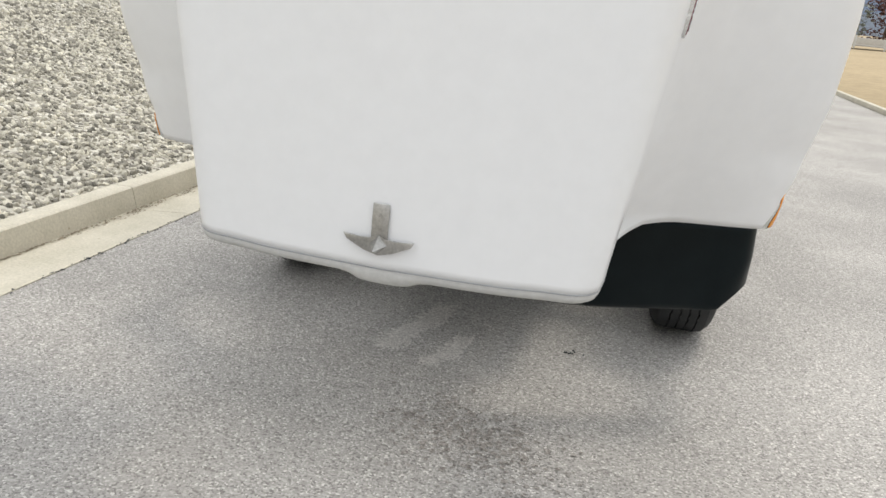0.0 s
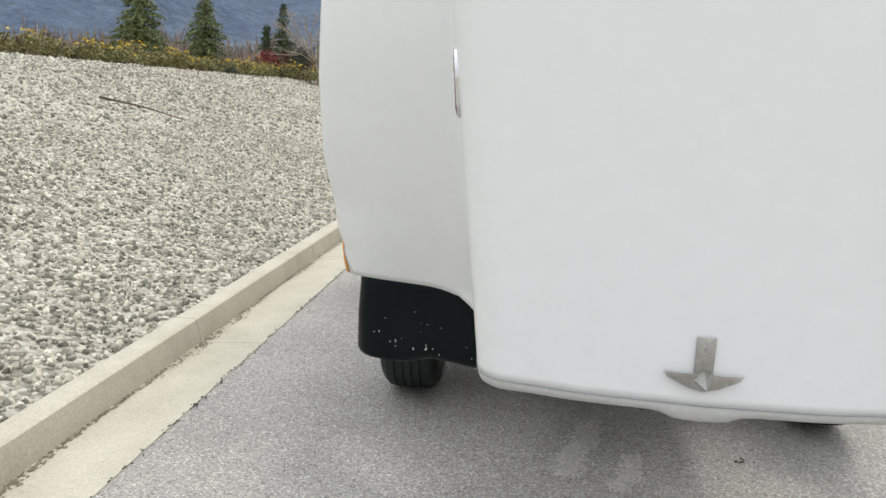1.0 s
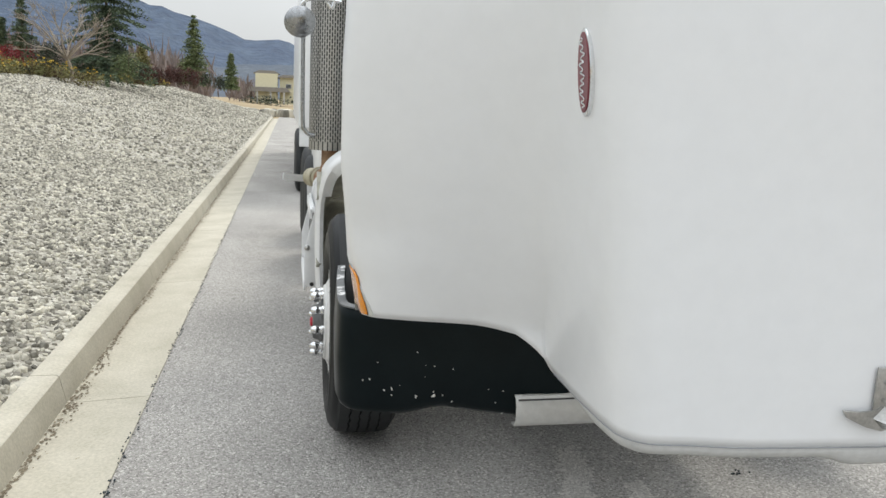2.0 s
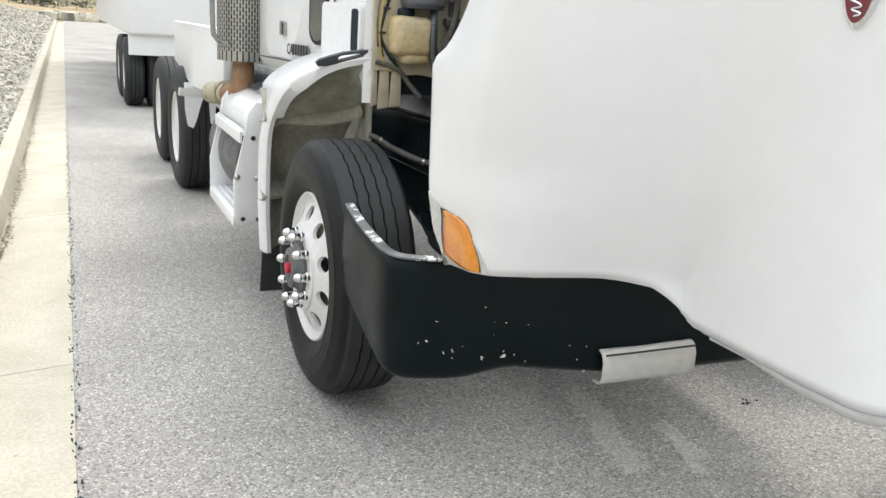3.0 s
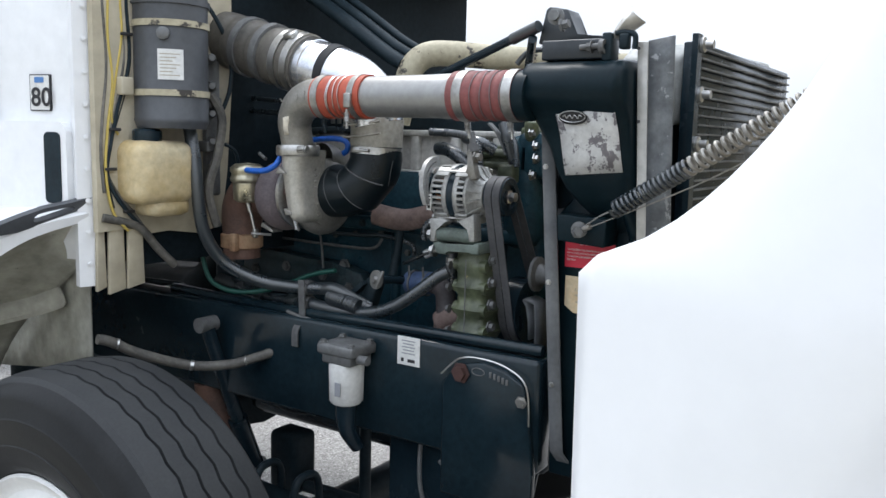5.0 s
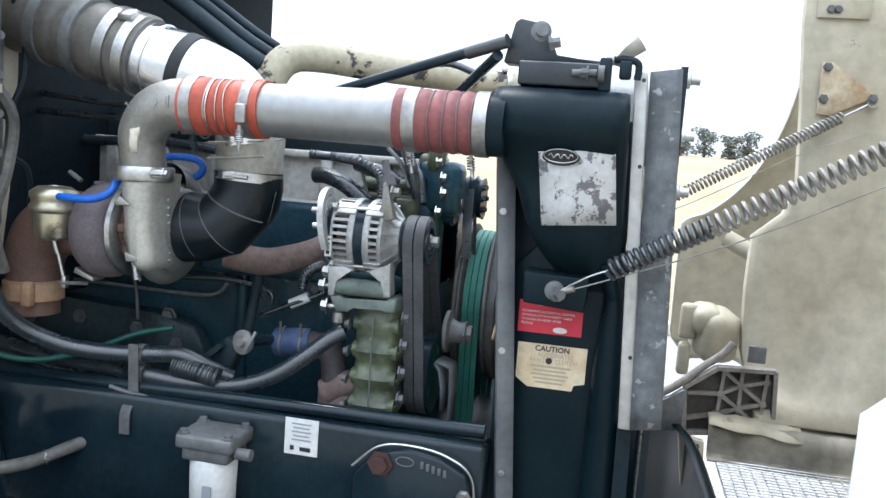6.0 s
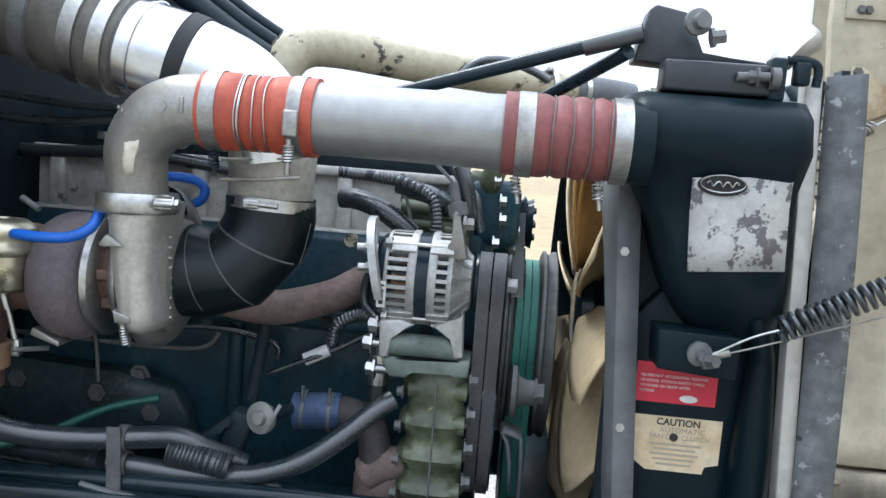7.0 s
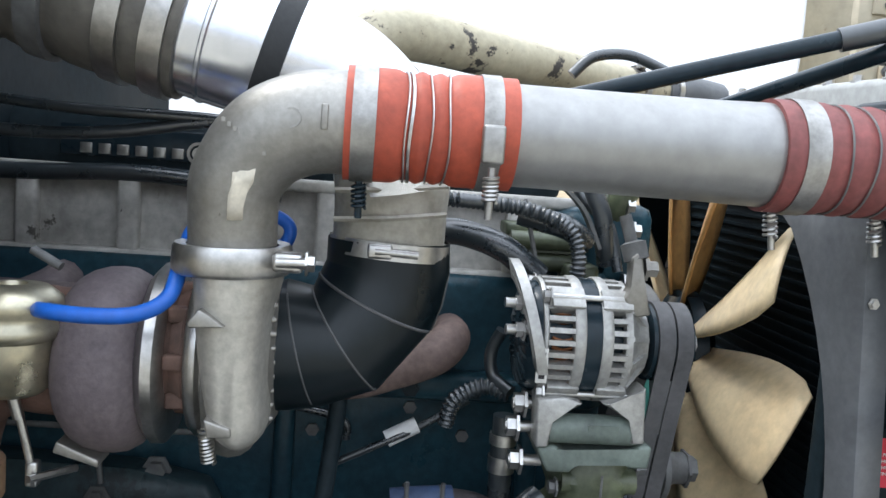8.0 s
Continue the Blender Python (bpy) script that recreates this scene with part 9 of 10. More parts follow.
webs = [((-1.253, 1.003), (-1.303, 0.965)), ((-1.303, 0.965), (-1.374, 0.986)), ((-1.303, 0.965), (-1.243, 0.933)), ((-1.303, 0.965), (-1.370, 0.917)), ((-1.243, 0.933), (-1.300, 0.895)), ((-1.300, 0.895), (-1.370, 0.917)), ((-1.300, 0.895), (-1.239, 0.868)), ((-1.300, 0.895), (-1.355, 0.852)), ((-1.303, 1.010), (-1.300, 0.845)), ((-1.374, 1.010), (-1.366, 0.848)), ((-1.250, 1.008), (-1.239, 0.835)), ((-1.150, 0.925), (-1.243, 0.933)), ((-1.155, 0.845), (-1.239, 0.868))]
for p_, q_ in webs:
    sweep_flat(bm, [(0.785, p_[0], p_[1]), (0.785, q_[0], q_[1])], 0.022, 0.011, (1, 0, 0))
for y, z in ((-1.253, 1.003), (-1.303, 0.965), (-1.374, 0.986), (-1.243, 0.933), (-1.300, 0.895), (-1.370, 0.917), (-1.239, 0.868), (-1.355, 0.852)):
    lathe(bm, [(0, 0), (0.011, 0), (0.010, 0.024), (0, 0.026)], (0.795, y, z), (-1, 0, 0), n=14)
part("web_ribs", bm, HINGE, lt, "dusty raised ribs")
def inside_hood(y, z):
    """Half width of the hood shell's inner face at a given y and z."""
    sec = hood_section(z)
    for (xa, ya), (xb, yb) in zip(sec, sec[1:]):
        if yb <= y <= ya and ya - yb > 1e-6:
            return xa + (xb - xa) * (ya - y) / (ya - yb) - 0.045
    return sec[0][0] - 0.045


bm = B()
edge = [(-1.383, 2.30, 0.772), (-1.384, 2.075, 0.772), (-1.405, 1.83, 0.772), (-1.421, 1.58, 0.772), (-1.391, 1.487, 0.772), (-1.308, 1.411, 0.772), (-1.305, 1.25, 0.772), (-1.313, 1.05, 0.765), (-1.33, 0.98, 0.74), (-1.34, 0.92, 0.68), (-1.35, 0.868, 0.60)]
rows = []
for y, z, most in edge:
    row = [Vector((XC + min(most + 0.03, inside_hood(y, z)), y, z)), Vector((XC + min(most + 0.008, inside_hood(y, z)), y - 0.004, z))]
    for k in range(10):
        yy = y - 0.02 + (-1.92 - y + 0.02) * k / 9
        row.append(Vector((XC + min(most, inside_hood(yy, z)), yy, z)))
    rows.append(row)
loft(bm, rows)
ck = part("inner_cheek", bm, CREAM, truck, "cream inner panel of the hood cheek")
ck.modifiers.new("thickness", "SOLIDIFY").thickness = 0.005
# shelf over the grille, with a torn strip along its root
bm = B()
section = [(0.775, 0.868), (0.735, 0.862), (0.715, 0.846), (0.706, 0.815), (0.703, 0.785), (0.697, 0.770), (0.672, 0.762), (0.655, 0.764)]
loft(bm, [[Vector((x + 0.004 * math.sin(k * 0.9), -1.215 - 0.049 * k, z - 0.0012 * k + 0.002 * math.sin(k * 1.7))) for x, z in section] for k in range(16)])
part("grille_shelf", bm, MOTTLED_CREAM, truck, "dark-mottled cream lip above the grille mesh").modifiers.new("thickness", "SOLIDIFY").thickness = 0.005
bm = B()
loft(bm, [[Vector((0.765, -1.215 - 0.024 * k, 0.874 + 0.003 * math.sin(k * 2.3))), Vector((0.735 + 0.004 * math.sin(k * 1.3), -1.215 - 0.024 * k, 0.866 - 0.0015 * k)), Vector((0.700 + 0.012 * math.sin(k * 1.1 + 1), -1.215 - 0.024 * k, 0.853 - 0.002 * k))] for k in range(12)])
part("torn_strip", bm, CREAM, truck, "torn pale strip along the shelf").modifiers.new("thickness", "SOLIDIFY").thickness = 0.003
bm = B()
prism(bm, [(-1.128, 0.815), (-1.205, 0.80), (-1.215, 0.665), (-1.150, 0.655)], (0.70, 0, 0), (0, 1, 0), (0, 0, 1), 0.03, bevel=0.004)
post_ = part("shelf_post", bm, CREAM, truck, "cream end post of the grille shelf")
bm = B()
for z in (0.785, 0.735, 0.69):
    bolt(bm, (0.699, -1.185, z), (-1, 0, 0), 0.006, 0.006)
pieces("post_bolt", bm, GREY_METAL, post_)
bm = B()
box(bm, (0.916, -1.487, 2.125), (0.012, 0.15, 0.08), bevel=0.003)
hb_ = part("hood_bracket", bm, CREAM, truck, "small riveted bracket inside the hood")
for y in (-1.45, -1.47):
    bm = B()
    bolt(bm, (0.908, y, 2.11), (-1, 0, 0), 0.009, 0.008)
    part("bracket_bolt", bm, GREY_METAL, hb_)
bm = B()
prism(bm, [(-1.050, 0.885), (-1.075, 0.905), (-1.105, 0.912), (-1.128, 0.940), (-1.140, 0.940), (-1.140, 0.812), (-1.062, 0.803)], (0.74, 0, 0), (0, 1, 0), (0, 0, 1), 0.03, bevel=0.004)
part("hinge_arm", bm, GREY_METAL, lt, "grey hinge arm")
bm = B()
tube(bm, [(0.76, -1.06, 0.91), (0.77, -1.12, 0.95), (0.79, -1.19, 1.01), (0.80, -1.24, 1.05), (0.80, -1.27, 1.09)], 0.012, n=10)
part("hinge_edge", bm, HINGE, lt)
bm = B()
box(bm, (1.0, -1.235, 1.075), (0.15, 0.13, 0.17), (0, -12, 22), bevel=0.042, seg=4)
box(bm, (0.99, -1.20, 1.125), (0.12, 0.09, 0.09), (0, -12, 8), bevel=0.03, seg=3)
box(bm, (0.99, -1.150, 1.110), (0.04, 0.06, 0.12), bevel=0.016, seg=3)
box(bm, (0.99, -1.143, 0.985), (0.04, 0.04, 0.11), bevel=0.014, seg=3)
part("lamp_housing", bm, CREAM, truck, "cream headlamp bucket seen from behind")
bm = B()
tube(bm, [(1.18, -1.26, 1.38), (1.10, -1.42, 1.30)], 0.03, n=14, steps=1)
part("moulded_rib", bm, CREAM, truck)
bm = B()
box(bm, (0.735, -1.33, 1.076), (0.012, 0.05, 0.05), bevel=0.002)
part("latch_plate", bm, GREY_METAL, truck)

# ---- stains and marks on the asphalt ----
DUST = speckled("pale_dust_stain", [(0.0, (0.38, 0.366, 0.342)), (0.3, (0.475, 0.458, 0.428)), (0.7, (0.60, 0.58, 0.545))], 135)
OIL = speckled("dark_oil_stain", [(0.0, (0.19, 0.172, 0.155)), (0.3, (0.28, 0.258, 0.235)), (0.7, (0.37, 0.345, 0.32))], 135)


def stain(name, spine, width, count, material, label, seed):
    """A dusty film: flecks crowded along a line and thinning out to its sides."""
    rng = random.Random(seed)
    line_ = curve_points([(x, y, 0) for x, y in spine], 8)
    bm = B()
    for k in range(count):
        q = line_[rng.randrange(len(line_))]
        c = q + Vector((rng.gauss(0, width), rng.gauss(0, width), 0))
        r = rng.uniform(0.004, 0.017)
        z = 0.0022 + 0.0016 * rng.random()
        bm.faces.new([bm.verts.new((c.x + r * rng.uniform(0.5, 1.1) * math.cos(a), c.y + r * rng.uniform(0.5, 1.1) * math.sin(a), z)) for a in [6.283 * i / 6 for i in range(6)]])
    return tagged(part(name, bm, material), label, "stain", kind="stuff")


stain("dust_stain", [(0.015, -0.32), (0.0, -0.46), (-0.04, -0.60), (-0.085, -0.76), (-0.12, -0.90)], 0.032, 1500, DUST, "pale dusty scuff on the asphalt", 3)
stain("dust_stain", [(0.21, -0.66), (0.185, -0.79), (0.15, -0.92), (0.09, -1.0)], 0.022, 560, DUST, "pale dusty streak on the asphalt", 4)
stain("oil_stain", [(0.25, -1.45), (0.40, -1.6), (0.62, -1.66)], 0.13, 520, OIL, "faint brownish oil blotch on the asphalt", 7)
DIRT = mat("brown_gutter_dirt", (0.24, 0.20, 0.14), 0.95, col2=(0.15, 0.125, 0.09), big=9, fine=60, var=0.8, bump=0.2)
bm = B()
rng = random.Random(19)
for k in range(3600):
    y = -3.5 + 30 * rng.random() ** 1.6
    c = Vector((-2.362 + abs(rng.gauss(0, 0.026)) * (1 + 1.2 * noise.noise((y * 0.7, 0, 0))), y, -0.0205 + 0.003 * rng.random()))
    r = rng.uniform(0.003, 0.011)
    bm.faces.new([bm.verts.new(c + Vector((r * rng.uniform(0.5, 1.1) * math.cos(a), 1.8 * r * rng.uniform(0.5, 1.1) * math.sin(a), 0))) for a in [6.283 * i / 5 for i in range(5)]])
tagged(part("gutter_dirt", bm, DIRT), "brown dirt gathered along the foot of the kerb", "dirt", kind="stuff")
bm = B()
rng = random.Random(8)
for k in range(8):
    box(bm, (0.725 + rng.gauss(0, 0.024), -0.600 + rng.gauss(0, 0.010), 0.003), (rng.uniform(0.005, 0.013), rng.uniform(0.004, 0.009), 0.005), (0, 0, rng.uniform(0, 90)))
tagged(part("dirt_crumbs", bm, BLACK_DUST), "small dark crumbs of dirt on the road", "debris", kind="stuff")

# ---- plants on the bank ----
def foliage(name, col, col2, island=0.45):
    m = mat(name, col, 0.75, col2=col2, big=2.0, fine=12, var=0.8, bump=0.0, island=island)
    return m


NEEDLES = foliage("conifer_needles", (0.12, 0.165, 0.065), (0.21, 0.235, 0.10))
PINE = foliage("pine_needles", (0.062, 0.098, 0.062), (0.125, 0.16, 0.08))
SHRUB = foliage("olive_shrub_leaves", (0.17, 0.175, 0.06), (0.27, 0.225, 0.09))
DARK_SHRUB = foliage("dark_shrub_leaves", (0.035, 0.05, 0.03), (0.06, 0.075, 0.042))
RED_LEAVES = foliage("red_shrub_leaves", (0.28, 0.022, 0.03), (0.18, 0.02, 0.025))
MAROON = foliage("maroon_hedge_leaves", (0.12, 0.04, 0.032), (0.075, 0.035, 0.028))
YELLOW = foliage("yellow_flowers", (0.70, 0.50, 0.05), (0.58, 0.36, 0.05), 0.2)
# far woods and trees: distance haze is put into both pale colours
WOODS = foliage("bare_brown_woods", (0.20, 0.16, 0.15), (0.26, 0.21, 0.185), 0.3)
FAR_GREEN = foliage("hazed_tree_leaves", (0.16, 0.185, 0.155), (0.22, 0.225, 0.19), 0.25)


def leaves(bm, rng, centre, count, spread, size, flat=1.0):
    """Small bent leaf sprays scattered round a point."""
    for _ in range(count):
        d = Vector((rng.gauss(0, 1), rng.gauss(0, 1), rng.gauss(0, 1)))
        d = d.normalized() * rng.uniform(0.35, 1.0) ** 0.5
        c = Vector(centre) + Vector((d.x * spread[0], d.y * spread[1], d.z * spread[2]))
        a = Vector((rng.gauss(0, 1), rng.gauss(0, 1), rng.gauss(0, 0.5) * flat)).normalized() * size * rng.uniform(0.6, 1.3)
        b = a.cross(Vector((rng.gauss(0, 1), rng.gauss(0, 1), rng.gauss(0, 1)))).normalized() * size * rng.uniform(0.25, 0.5)
        v = [bm.verts.new(q) for q in (c - a, c + b, c + a, c - b)]
        bm.faces.new(v[:3])
        bm.faces.new((v[0], v[2], v[3]))


def conifer(at, height, width, seed, material, label, open_=0.0):
    rng = random.Random(seed)
    t = thing("conifer_tree", at, label, "tree", "trees along the bank")
    bm = B()
    o = Vector(at)
    tube(bm, [o, o + Vector((0.02, 0.01, height * 0.5)), o + Vector((0, 0, height))], [0.035 * height / 2, 0.02 * height / 2, 0.004], n=8)
    part("trunk", bm, BARK, t)
    bm = B()
    tiers = int(16 + height * 3)
    for i in range(tiers):
        k = (i + rng.uniform(0, 0.8)) / tiers
        z = height * (0.08 + 0.92 * k)
        R_ = width * (1 - k) ** 0.75 * rng.uniform(0.8, 1.25) + 0.06
        if open_ and rng.random() < open_ * 0.4:
            R_ *= 0.45
        n = 8 + int(5 * (1 - k))
        for j in range(n):
            a = rng.uniform(0, 6.28)
            L = R_ * rng.uniform(0.65, 1.1)
            m = max(3, int(L / 0.13))
            for q in range(m):
                f = (q + 0.6) / m
                c = o + Vector((math.cos(a) * L * f, math.sin(a) * L * f, z - 0.18 * L * f * f + 0.05 * L * f))
                droop = 0.10 * L * f * f
                leaves(bm, rng, c - Vector((0, 0, droop)), 8, (0.13, 0.13, 0.085), 0.062 + 0.012 * height / 4, 0.9)
    part("crown", bm, material, t, sharp=180)
    return t


def shrub(at, r, h, seed, material, label, name="shrub", flowers=0, group="shrubs along the bank", count=260):
    rng = random.Random(seed)
    t = thing(name, at, label, "shrub", group)
    o = Vector(at)
    bm = B()
    for k in range(5):
        a = rng.uniform(0, 6.28)
        tube(bm, [o, o + Vector((math.cos(a) * r * 0.3, math.sin(a) * r * 0.3, h * 0.4)), o + Vector((math.cos(a) * r * 0.6, math.sin(a) * r * 0.6, h * 0.75))], 0.012, n=5, steps=3)
    part("stem", bm, BARK, t)
    bm = B()
    for k in range(9):
        a, q = rng.uniform(0, 6.28), rng.uniform(0, 0.75) * r
        leaves(bm, rng, o + Vector((math.cos(a) * q, math.sin(a) * q, h * rng.uniform(0.35, 0.7))), count // 9, (r * 0.45, r * 0.45, h * 0.35), 0.055)
    part("foliage", bm, material, t, sharp=180)
    if flowers:
        bm = B()
        for k in range(flowers):
            a, q = rng.uniform(0, 6.28), rng.uniform(0, 1) ** 0.5 * r * 0.9
            leaves(bm, rng, o + Vector((math.cos(a) * q, math.sin(a) * q, h * rng.uniform(0.75, 1.1))), 5, (0.05, 0.05, 0.03), 0.045)
        tagged(part("flower_head", bm, YELLOW, t, sharp=180), "small yellow flowers", kind="stuff")
    return t


conifer((-16.6, 29.6, 1.95), 3.7, 1.7, 21, NEEDLES, "green conifer with drooping boughs on the bank")
conifer((-16.4, 36.2, 1.95), 3.9, 1.6, 22, NEEDLES, "green conifer with drooping boughs on the bank")
conifer((-18.6, 33.4, 1.95), 2.4, 1.3, 29, NEEDLES, "small yellowish green conifer on the bank")
conifer((-16.9, 47.5, 2.0), 3.4, 0.8, 23, PINE, "small dark pine beyond the shrubs", 0.6)
conifer((-15.65, 46.8, 2.0), 4.6, 1.0, 24, PINE, "slim dark pine beyond the shrubs", 0.6)
conifer((-9.95, 40.2, 1.95), 7.2, 2.5, 25, PINE, "tall dark pine with a ragged open crown", 1.0)
conifer((-7.4, 54.8, 2.0), 4.7, 1.15, 26, NEEDLES, "slim green conifer beyond the hedge")
conifer((-5.2, 58.0, 1.95), 2.6, 0.6, 27, NEEDLES, "small slim conifer beyond the hedge")
conifer((-9.6, 48.0, 2.0), 2.2, 0.9, 28, SHRUB, "small olive green conifer beside the tall pine")

# bare pale tree
rng = random.Random(31)
bare = thing("bare_tree", (-10.1, 34.0, 2.0), "leafless pale tree with a wide spread of twigs", "tree", "trees along the bank")
bm = B()
def limb(start, d, length, r, depth):
    end = start + d * length
    mid = start + d * length * 0.5 + Vector((rng.gauss(0, 0.05), rng.gauss(0, 0.05), rng.gauss(0, 0.04))) * length
    tube(bm, [start, mid, end], [r, r * 0.6], n=5, steps=3)
    if depth:
        for k in range(3 if depth > 1 else 4):
            nd = (d + Vector((rng.gauss(0, 0.55), rng.gauss(0, 0.55), rng.gauss(0.05, 0.3)))).normalized()
            limb(start + d * length * rng.uniform(0.55, 1.0), nd, length * rng.uniform(0.5, 0.75), r * 0.55, depth - 1)
for k in range(11):
    a = 2 * math.pi * k / 11
    limb(Vector((-10.3, 34.0, 2.80)), Vector((math.cos(a), math.sin(a) * 0.8, 0.42 + 0.62 * (k % 3))).normalized(), rng.uniform(1.1, 1.5), 0.040, 3)
tube(bm, [(-10.1, 34.0, bank_height(-10.1, 34.0) - 0.1), (-10.15, 34.0, 2.4), (-10.3, 34.0, 2.86)], [0.09, 0.07, 0.055], n=8)
part("branch_crown", bm, PALE_BARK, bare)

rng = random.Random(41)
for i in range(92):
    y = 13.5 + 0.62 * i + rng.uniform(-0.3, 0.3)
    for row in range(2):
        x = -11.35 - 0.9 * row + rng.uniform(-0.3, 0.3)
        kind = rng.random()
        g = 1.0 if row else 0.7
        yel = kind < 0.5
        shrub((x, y, bank_height(-11, y) - 0.05), 0.62 * g, (0.72 if kind < 0.75 else 0.55) * g * rng.uniform(0.75, 1.25), 100 + i * 2 + row, SHRUB if kind < 0.75 else MAROON if kind > 0.93 else DARK_SHRUB if kind > 0.88 else SHRUB,
              "low olive shrub with yellow flowers" if yel else "low dense shrub on the bank's crest", flowers=9 if yel else 0, count=260)
for k in range(6):
    shrub((-11.3 + 0.42 * k, 32.6 + 0.15 * (k % 3), bank_height(-11.3 + 0.42 * k, 32.6) - 0.05), 0.55, 0.75 + 0.08 * (k % 2), 350 + k, SHRUB, "low olive shrub with yellow flowers", flowers=5)
shrub((-12.3, 34.0, 2.05), 0.78, 1.25, 301, RED_LEAVES, "round bright red shrub on the bank", count=1400)
shrub((-11.06, 34.2, 2.0), 0.85, 1.5, 302, DARK_SHRUB, "round dark evergreen shrub on the bank", count=1700)
for k in range(5):
    shrub((-8.9 + 0.58 * k, 44.0 + 0.3 * k, 1.95), 0.62, 1.2, 310 + k, MAROON, "clipped reddish brown hedge plant", "hedge_plant", group="hedge", count=1100)
for k in range(3):
    shrub((-7.0 + 0.75 * k, 51.5 + 0.4 * k, 1.95), 0.6, 1.05, 330 + k, DARK_SHRUB, "clipped dark green hedge plant", "hedge_plant", group="hedge", count=900)
shrub((-8.7, 38.4, 1.9), 0.9, 1.7, 340, NEEDLES, "loose fresh green shrub beside the pine", count=1500)
# fallen stick on the gravel
bm = B()
tube(bm, [(-7.6, 9.2, bank_height(-7.6, 9.2) + 0.05), (-7.1, 9.5, bank_height(-7.1, 9.5) + 0.06), (-6.7, 9.7, bank_height(-6.7, 9.7) + 0.04), (-6.3, 9.6, bank_height(-6.3, 9.6) + 0.05)], [0.02, 0.014, 0.008], n=7)
tagged(part("fallen_stick", bm, BARK), "thin dark stick lying on the gravel bank", "stick")

# far woods, mountains, house
rng = random.Random(51)
bm = B()
for k in range(900):
    x, y = rng.uniform(-75, -11), rng.uniform(95, 150)
    if x > -14:
        y += 90
    h = rng.uniform(3.0, 7.0) * (1.0 if x < -14 else 0.8)
    c = Vector((x, y, 1.5 + h * 0.5))
    for q in range(9):
        a = Vector((rng.gauss(0, 0.35), rng.gauss(0, 0.3), 1)).normalized() * h * rng.uniform(0.2, 0.5)
        b = Vector((rng.uniform(0.06, 0.22), rng.uniform(-0.1, 0.1), 0))
        o = c + Vector((rng.gauss(0, 1.0), rng.gauss(0, 1.0), rng.uniform(-0.4, 0.3) * h))
        v = [bm.verts.new(p_) for p_ in (o - a, o + b, o + a, o - b)]
        bm.faces.new(v)
tagged(part("far_woods", bm, WOODS, sharp=180), "leafless brown woods, distance haze put into their colour", "woods", kind="stuff")

# distance haze is put into the blue of both ranges
MOUNTAIN = mat("hazed_forest_mountain", (0.046, 0.074, 0.130), 0.95, col2=(0.090, 0.124, 0.178), big=0.012, fine=0.05, var=0.9, bump=0.8, depth=9.0, wear=(0.17, 0.21, 0.26), wear_at=0.68, wear_scale=0.02)
NEAR_HILL = mat("hazed_blue_green_hill", (0.065, 0.088, 0.125), 0.95, col2=(0.10, 0.12, 0.145), big=0.01, fine=0.08, var=0.9, bump=0.6, depth=4.0)


def ridge(name, dist, peaks, base, material, label, rough):
    """A mountain range as a sloping sheet: the crest is a sum of bell-shaped summits over the bearing."""
    bm = B()
    rows = []
    for i in range(221):
        b = radians(-75 + 160 * i / 220)
        deg = math.degrees(b)
        e = base + sum(h * math.exp(-((deg - c) / w) ** 2) for c, w, h in peaks)
        e += rough * (noise.noise((deg * 0.35, 0.3, dist)) + 0.5 * noise.noise((deg * 0.9, 2.3, dist)) + 0.25 * noise.noise((deg * 2.3, 5.1, dist)))
        col = []
        for j in range(15):
            t = j / 14
            d = dist * (0.72 + 0.28 * t)
            wob = 0.06 * noise.noise((deg * 0.5, t * 3, dist)) + 0.04 * noise.noise((deg * 1.6, t * 7, dist))
            z = max(0.0, e * (t ** 1.25) + e * wob * math.sin(math.pi * t)) * dist / 57.3
            col.append(Vector((-math.sin(b) * d, math.cos(b) * d, z)))
        rows.append(col)
    loft(bm, rows)
    return tagged(part(name, bm, material, sharp=180), label, "mountain", kind="structure")


ridge("backdrop_mountains", 2200, [(27, 8, 4.6), (24, 3.0, 1.3), (15, 6, 3.2), (6, 5, 2.0), (10, 4, 1.0), (40, 12, 4.5), (-2, 5, 1.2)], 2.2, MOUNTAIN, "forested mountains, distance haze put into their blue colour", 0.6)
ridge("backdrop_hills", 1300, [(20, 12, 1.2), (0, 10, 0.6)], 1.5, NEAR_HILL, "lower foothills, distance haze put into their blue green", 0.5)

YELLOW_WALL = mat("pale_yellow_stucco", (0.74, 0.70, 0.50), 0.85, var=0.3)
TAN_ROOF = mat("tan_shingle_roof", (0.30, 0.28, 0.25), 0.9, var=0.6)
house = thing("house", (-2, 200, 0.5), "pale yellow two-storey house with a tan roof", "house")
def slab_part(name, c, size, m, parent, label="", bevel=0.0):
    bm = B()
    box(bm, c, size, bevel=bevel)
    return part(name, bm, m, parent, label)
slab_part("wall", (2.5, 200, 3.5), (11, 8, 6.0), YELLOW_WALL, house)
slab_part("wall", (-6.0, 199, 3.9), (5.0, 8, 6.8), YELLOW_WALL, house)
for (cx, cz, wx) in ((2.5, 6.5, 12), (-6.0, 7.3, 6)):
    bm = B()
    prism(bm, [(-wx / 2, 0), (wx / 2, 0), (wx / 2 - 1.2, 0.65), (-wx / 2 + 1.2, 0.65)], (cx, 204.5, cz), (1, 0, 0), (0, 0, 1), 9.5)
    part("roof", bm, TAN_ROOF, house)
bm = B()
prism(bm, [(-6, 0), (6, 0), (5, 1.0), (-5, 1.0)], (-6.5, 196, 3.2), (1, 0, 0), (0, 0, 1), 2.5)
part("porch_roof", bm, TAN_ROOF, house)
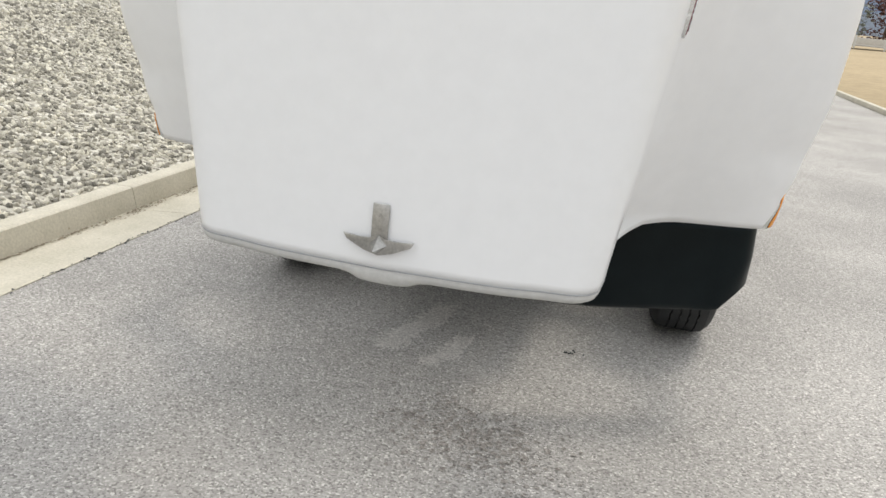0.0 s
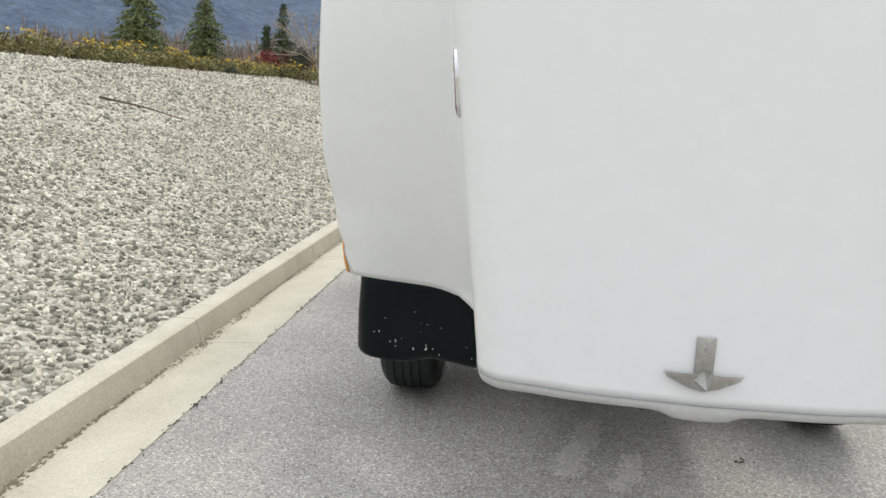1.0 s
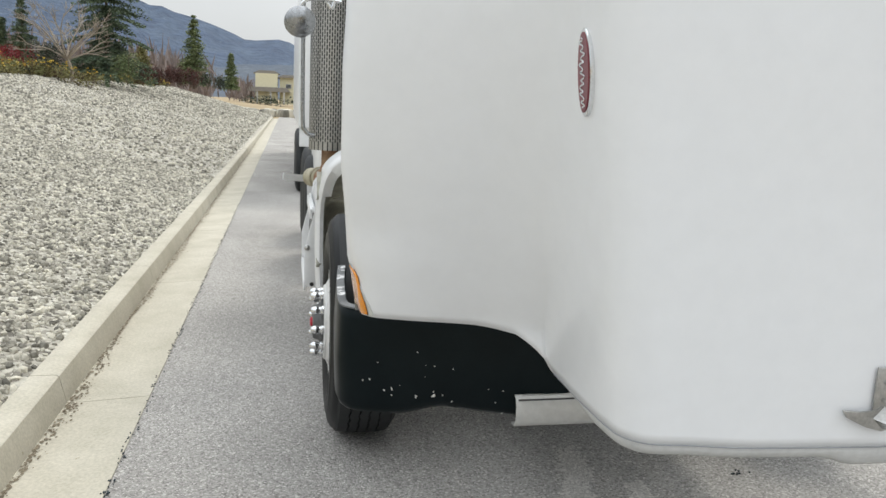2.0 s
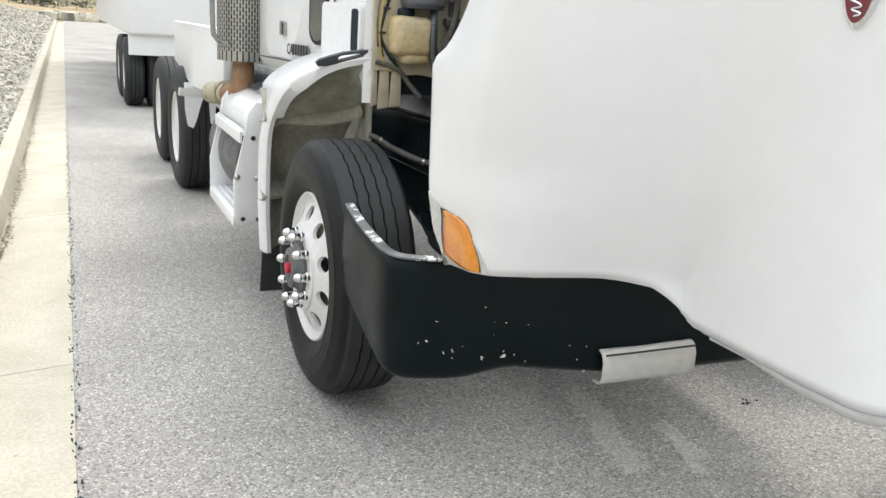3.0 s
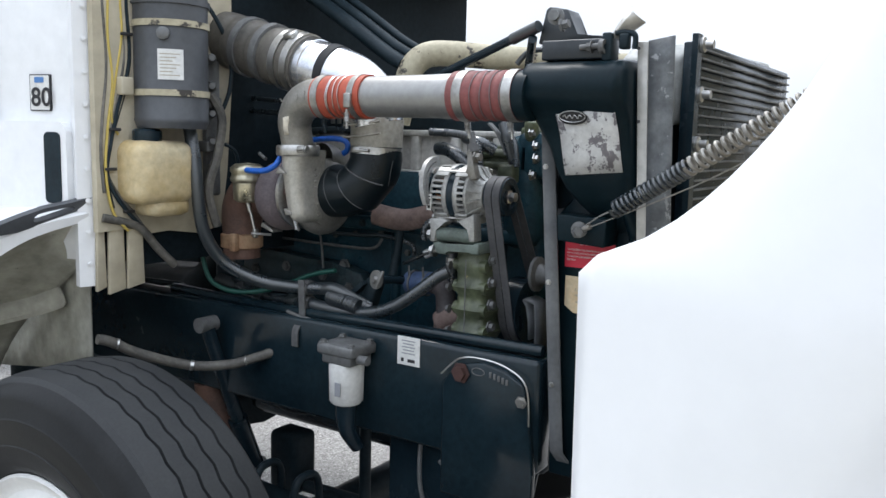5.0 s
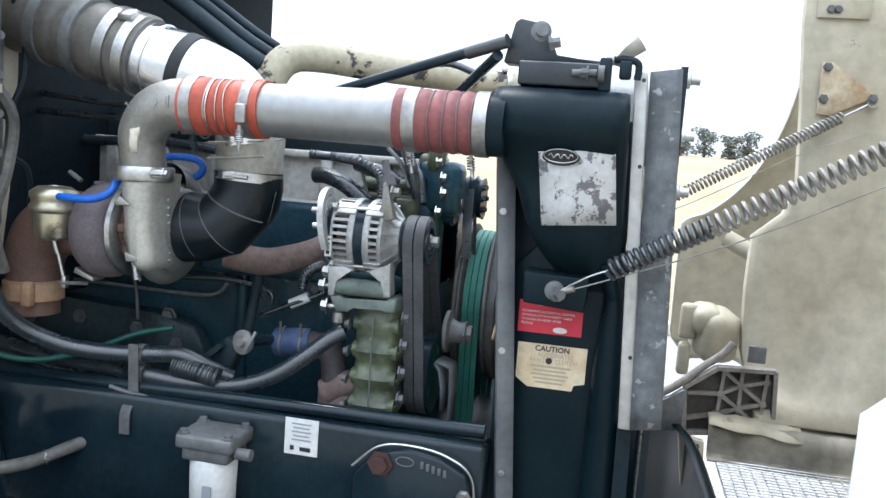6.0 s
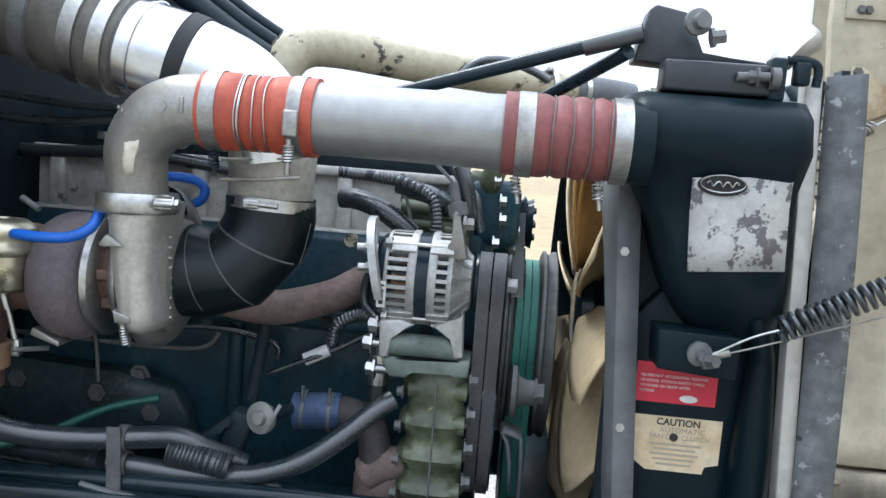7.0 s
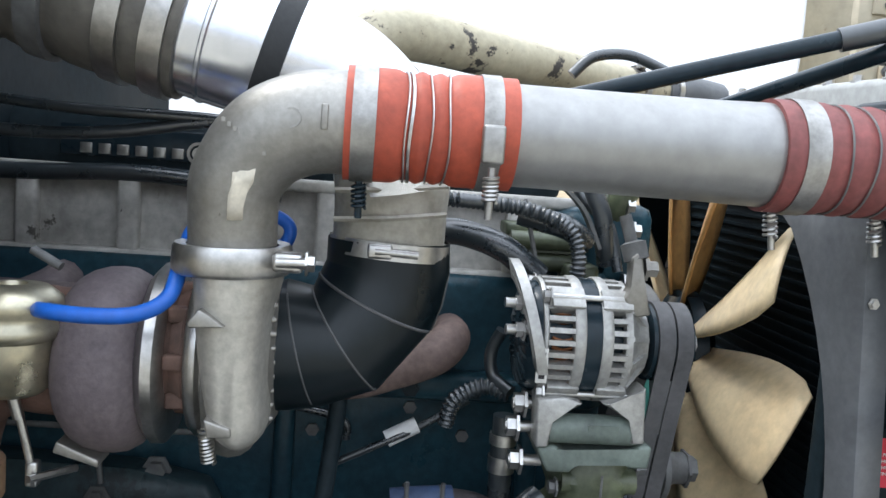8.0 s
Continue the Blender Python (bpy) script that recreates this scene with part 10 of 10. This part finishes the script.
for x, z in ((-1.0, 4.6), (3.0, 4.6), (5.6, 4.6)):
    wdw = slab_part("window", (x, 195.9 if x > -2 else 194.9, z), (1.3, 0.16, 1.0), GREY_LIP, house)
    slab_part("pane", (x, 195.84 if x > -2 else 194.84, z), (1.1, 0.1, 0.82), GLASS_DARK, wdw)
for x in (-9, -6, -3, 0):
    slab_part("porch_post", (x - 2, 193.7, 1.8), (0.3, 0.3, 2.8), GREY_LIP, house)
bm = B()
rng = random.Random(61)
for k in range(30):
    leaves(bm, rng, (rng.uniform(-10, 9), rng.uniform(186, 190), rng.uniform(0.6, 1.8)), 30, (1.6, 1.0, 0.8), 0.3)
tagged(part("house_shrubs", bm, DARK_SHRUB, sharp=180), "dark shrubs along the house front", "shrub", kind="stuff")
bm = B()
for k in range(40):
    lathe(bm, [(0, 0.9), (0.5, 0.8), (0.7, 0.3), (0.6, 0)], (rng.uniform(-9, 4), rng.uniform(74, 78), rng.uniform(-0.35, -0.15)), (0, 0, 1), n=7)
tagged(part("boulders", bm, STONE), "pale boulders at the end of the road", "boulder", kind="stuff")
# utility pole
pole = thing("utility_pole", (-26.5, 62, 1.8), "wooden utility pole with a cross arm", "pole")
bm = B()
tube(bm, [(-26.5, 62, 1.8), (-26.5, 62, 6.6)], 0.12, n=8, steps=1)
part("post", bm, BARK, pole)
bm = B()
box(bm, (-26.5, 62, 6.35), (1.6, 0.12, 0.12))
part("cross_arm", bm, BARK, pole)

# far side of the field: low wall, posts, scrub and trees
PALE_WALL = mat("pale_low_wall", (0.52, 0.50, 0.46), 0.85, var=0.4)
bm = B()
box(bm, (40, 118, 1.2), (70, 0.5, 1.3), bevel=0.03)
tagged(part("far_wall", bm, PALE_WALL), "low pale wall beyond the dry field", "wall", kind="structure")
bm = B()
box(bm, (40, 96, 1.0), (70, 7, 0.10))
tagged(part("far_road", bm, ASPHALT), "grey road crossing beyond the field", "road", kind="structure")
for i, x in enumerate((19.6, 21.6, 24.5, 27.5)):
    bm = B()
    box(bm, (x, 90, 1.3), (0.16, 0.16, 1.3), bevel=0.02)
    box(bm, (x, 90, 1.98), (0.2, 0.2, 0.06))
    tagged(part("white_post", bm, GREY_LIP), "short white post beside the far road", "post", group="white posts")


def broadleaf(at, r, h, seed, material, label):
    rng = random.Random(seed)
    t = thing("tree", at, label, "tree", "far trees")
    o = Vector(at)
    bm = B()
    tube(bm, [o, o + Vector((0.1, 0.1, h * 0.5)), o + Vector((0, 0.2, h * 0.85))], [0.22, 0.14, 0.05], n=7)
    for k in range(5):
        a = rng.uniform(0, 6.28)
        tube(bm, [o + Vector((0, 0, h * 0.35)), o + Vector((math.cos(a) * r * 0.5, math.sin(a) * r * 0.5, h * 0.65)), o + Vector((math.cos(a) * r * 0.8, math.sin(a) * r * 0.8, h * 0.8))], [0.1, 0.03], n=5)
    part("trunk", bm, BARK, t)
    bm = B()
    for k in range(14):
        a, q = rng.uniform(0, 6.28), rng.uniform(0.1, 0.9) * r
        leaves(bm, rng, o + Vector((math.cos(a) * q, math.sin(a) * q, h * rng.uniform(0.15, 0.95))), 60, (r * 0.45, r * 0.45, h * 0.17), 0.30)
    part("crown", bm, material, t, sharp=180)


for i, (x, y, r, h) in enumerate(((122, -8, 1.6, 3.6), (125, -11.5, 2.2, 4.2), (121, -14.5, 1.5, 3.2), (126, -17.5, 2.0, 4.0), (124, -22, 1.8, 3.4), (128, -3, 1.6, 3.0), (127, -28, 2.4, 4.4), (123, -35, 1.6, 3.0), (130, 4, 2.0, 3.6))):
    broadleaf((x, y, 3.55), r, h, 400 + i, FAR_GREEN, "green tree at the field's edge, distance haze put into its colour")
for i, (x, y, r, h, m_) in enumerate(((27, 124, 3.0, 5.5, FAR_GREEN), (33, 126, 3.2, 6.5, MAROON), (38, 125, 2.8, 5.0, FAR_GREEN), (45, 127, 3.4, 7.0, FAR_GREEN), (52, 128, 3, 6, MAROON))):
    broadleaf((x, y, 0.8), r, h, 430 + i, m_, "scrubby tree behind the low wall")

# ---- parked trailer behind the tractor ----
trailer = thing("parked_trailer", (XC, 12, 0), "white box trailer parked behind the truck on dual tyres", "trailer")
bm = B()
box(bm, (XC, 16.2, 2.35), (2.5, 12.0, 2.5), bevel=0.04)
part("box_body", bm, WHITE_CAB, trailer)
bm = B()
box(bm, (XC, 10.35, 0.98), (2.46, 0.08, 0.36), bevel=0.01)
part("front_skirt", bm, WHITE_CAB, trailer)
for y in (10.95, 12.3):
    rear_wheel(trailer, (-1.12, y, 0.52))
    rear_wheel(trailer, (2 * XC + 1.12, y, 0.52), True)
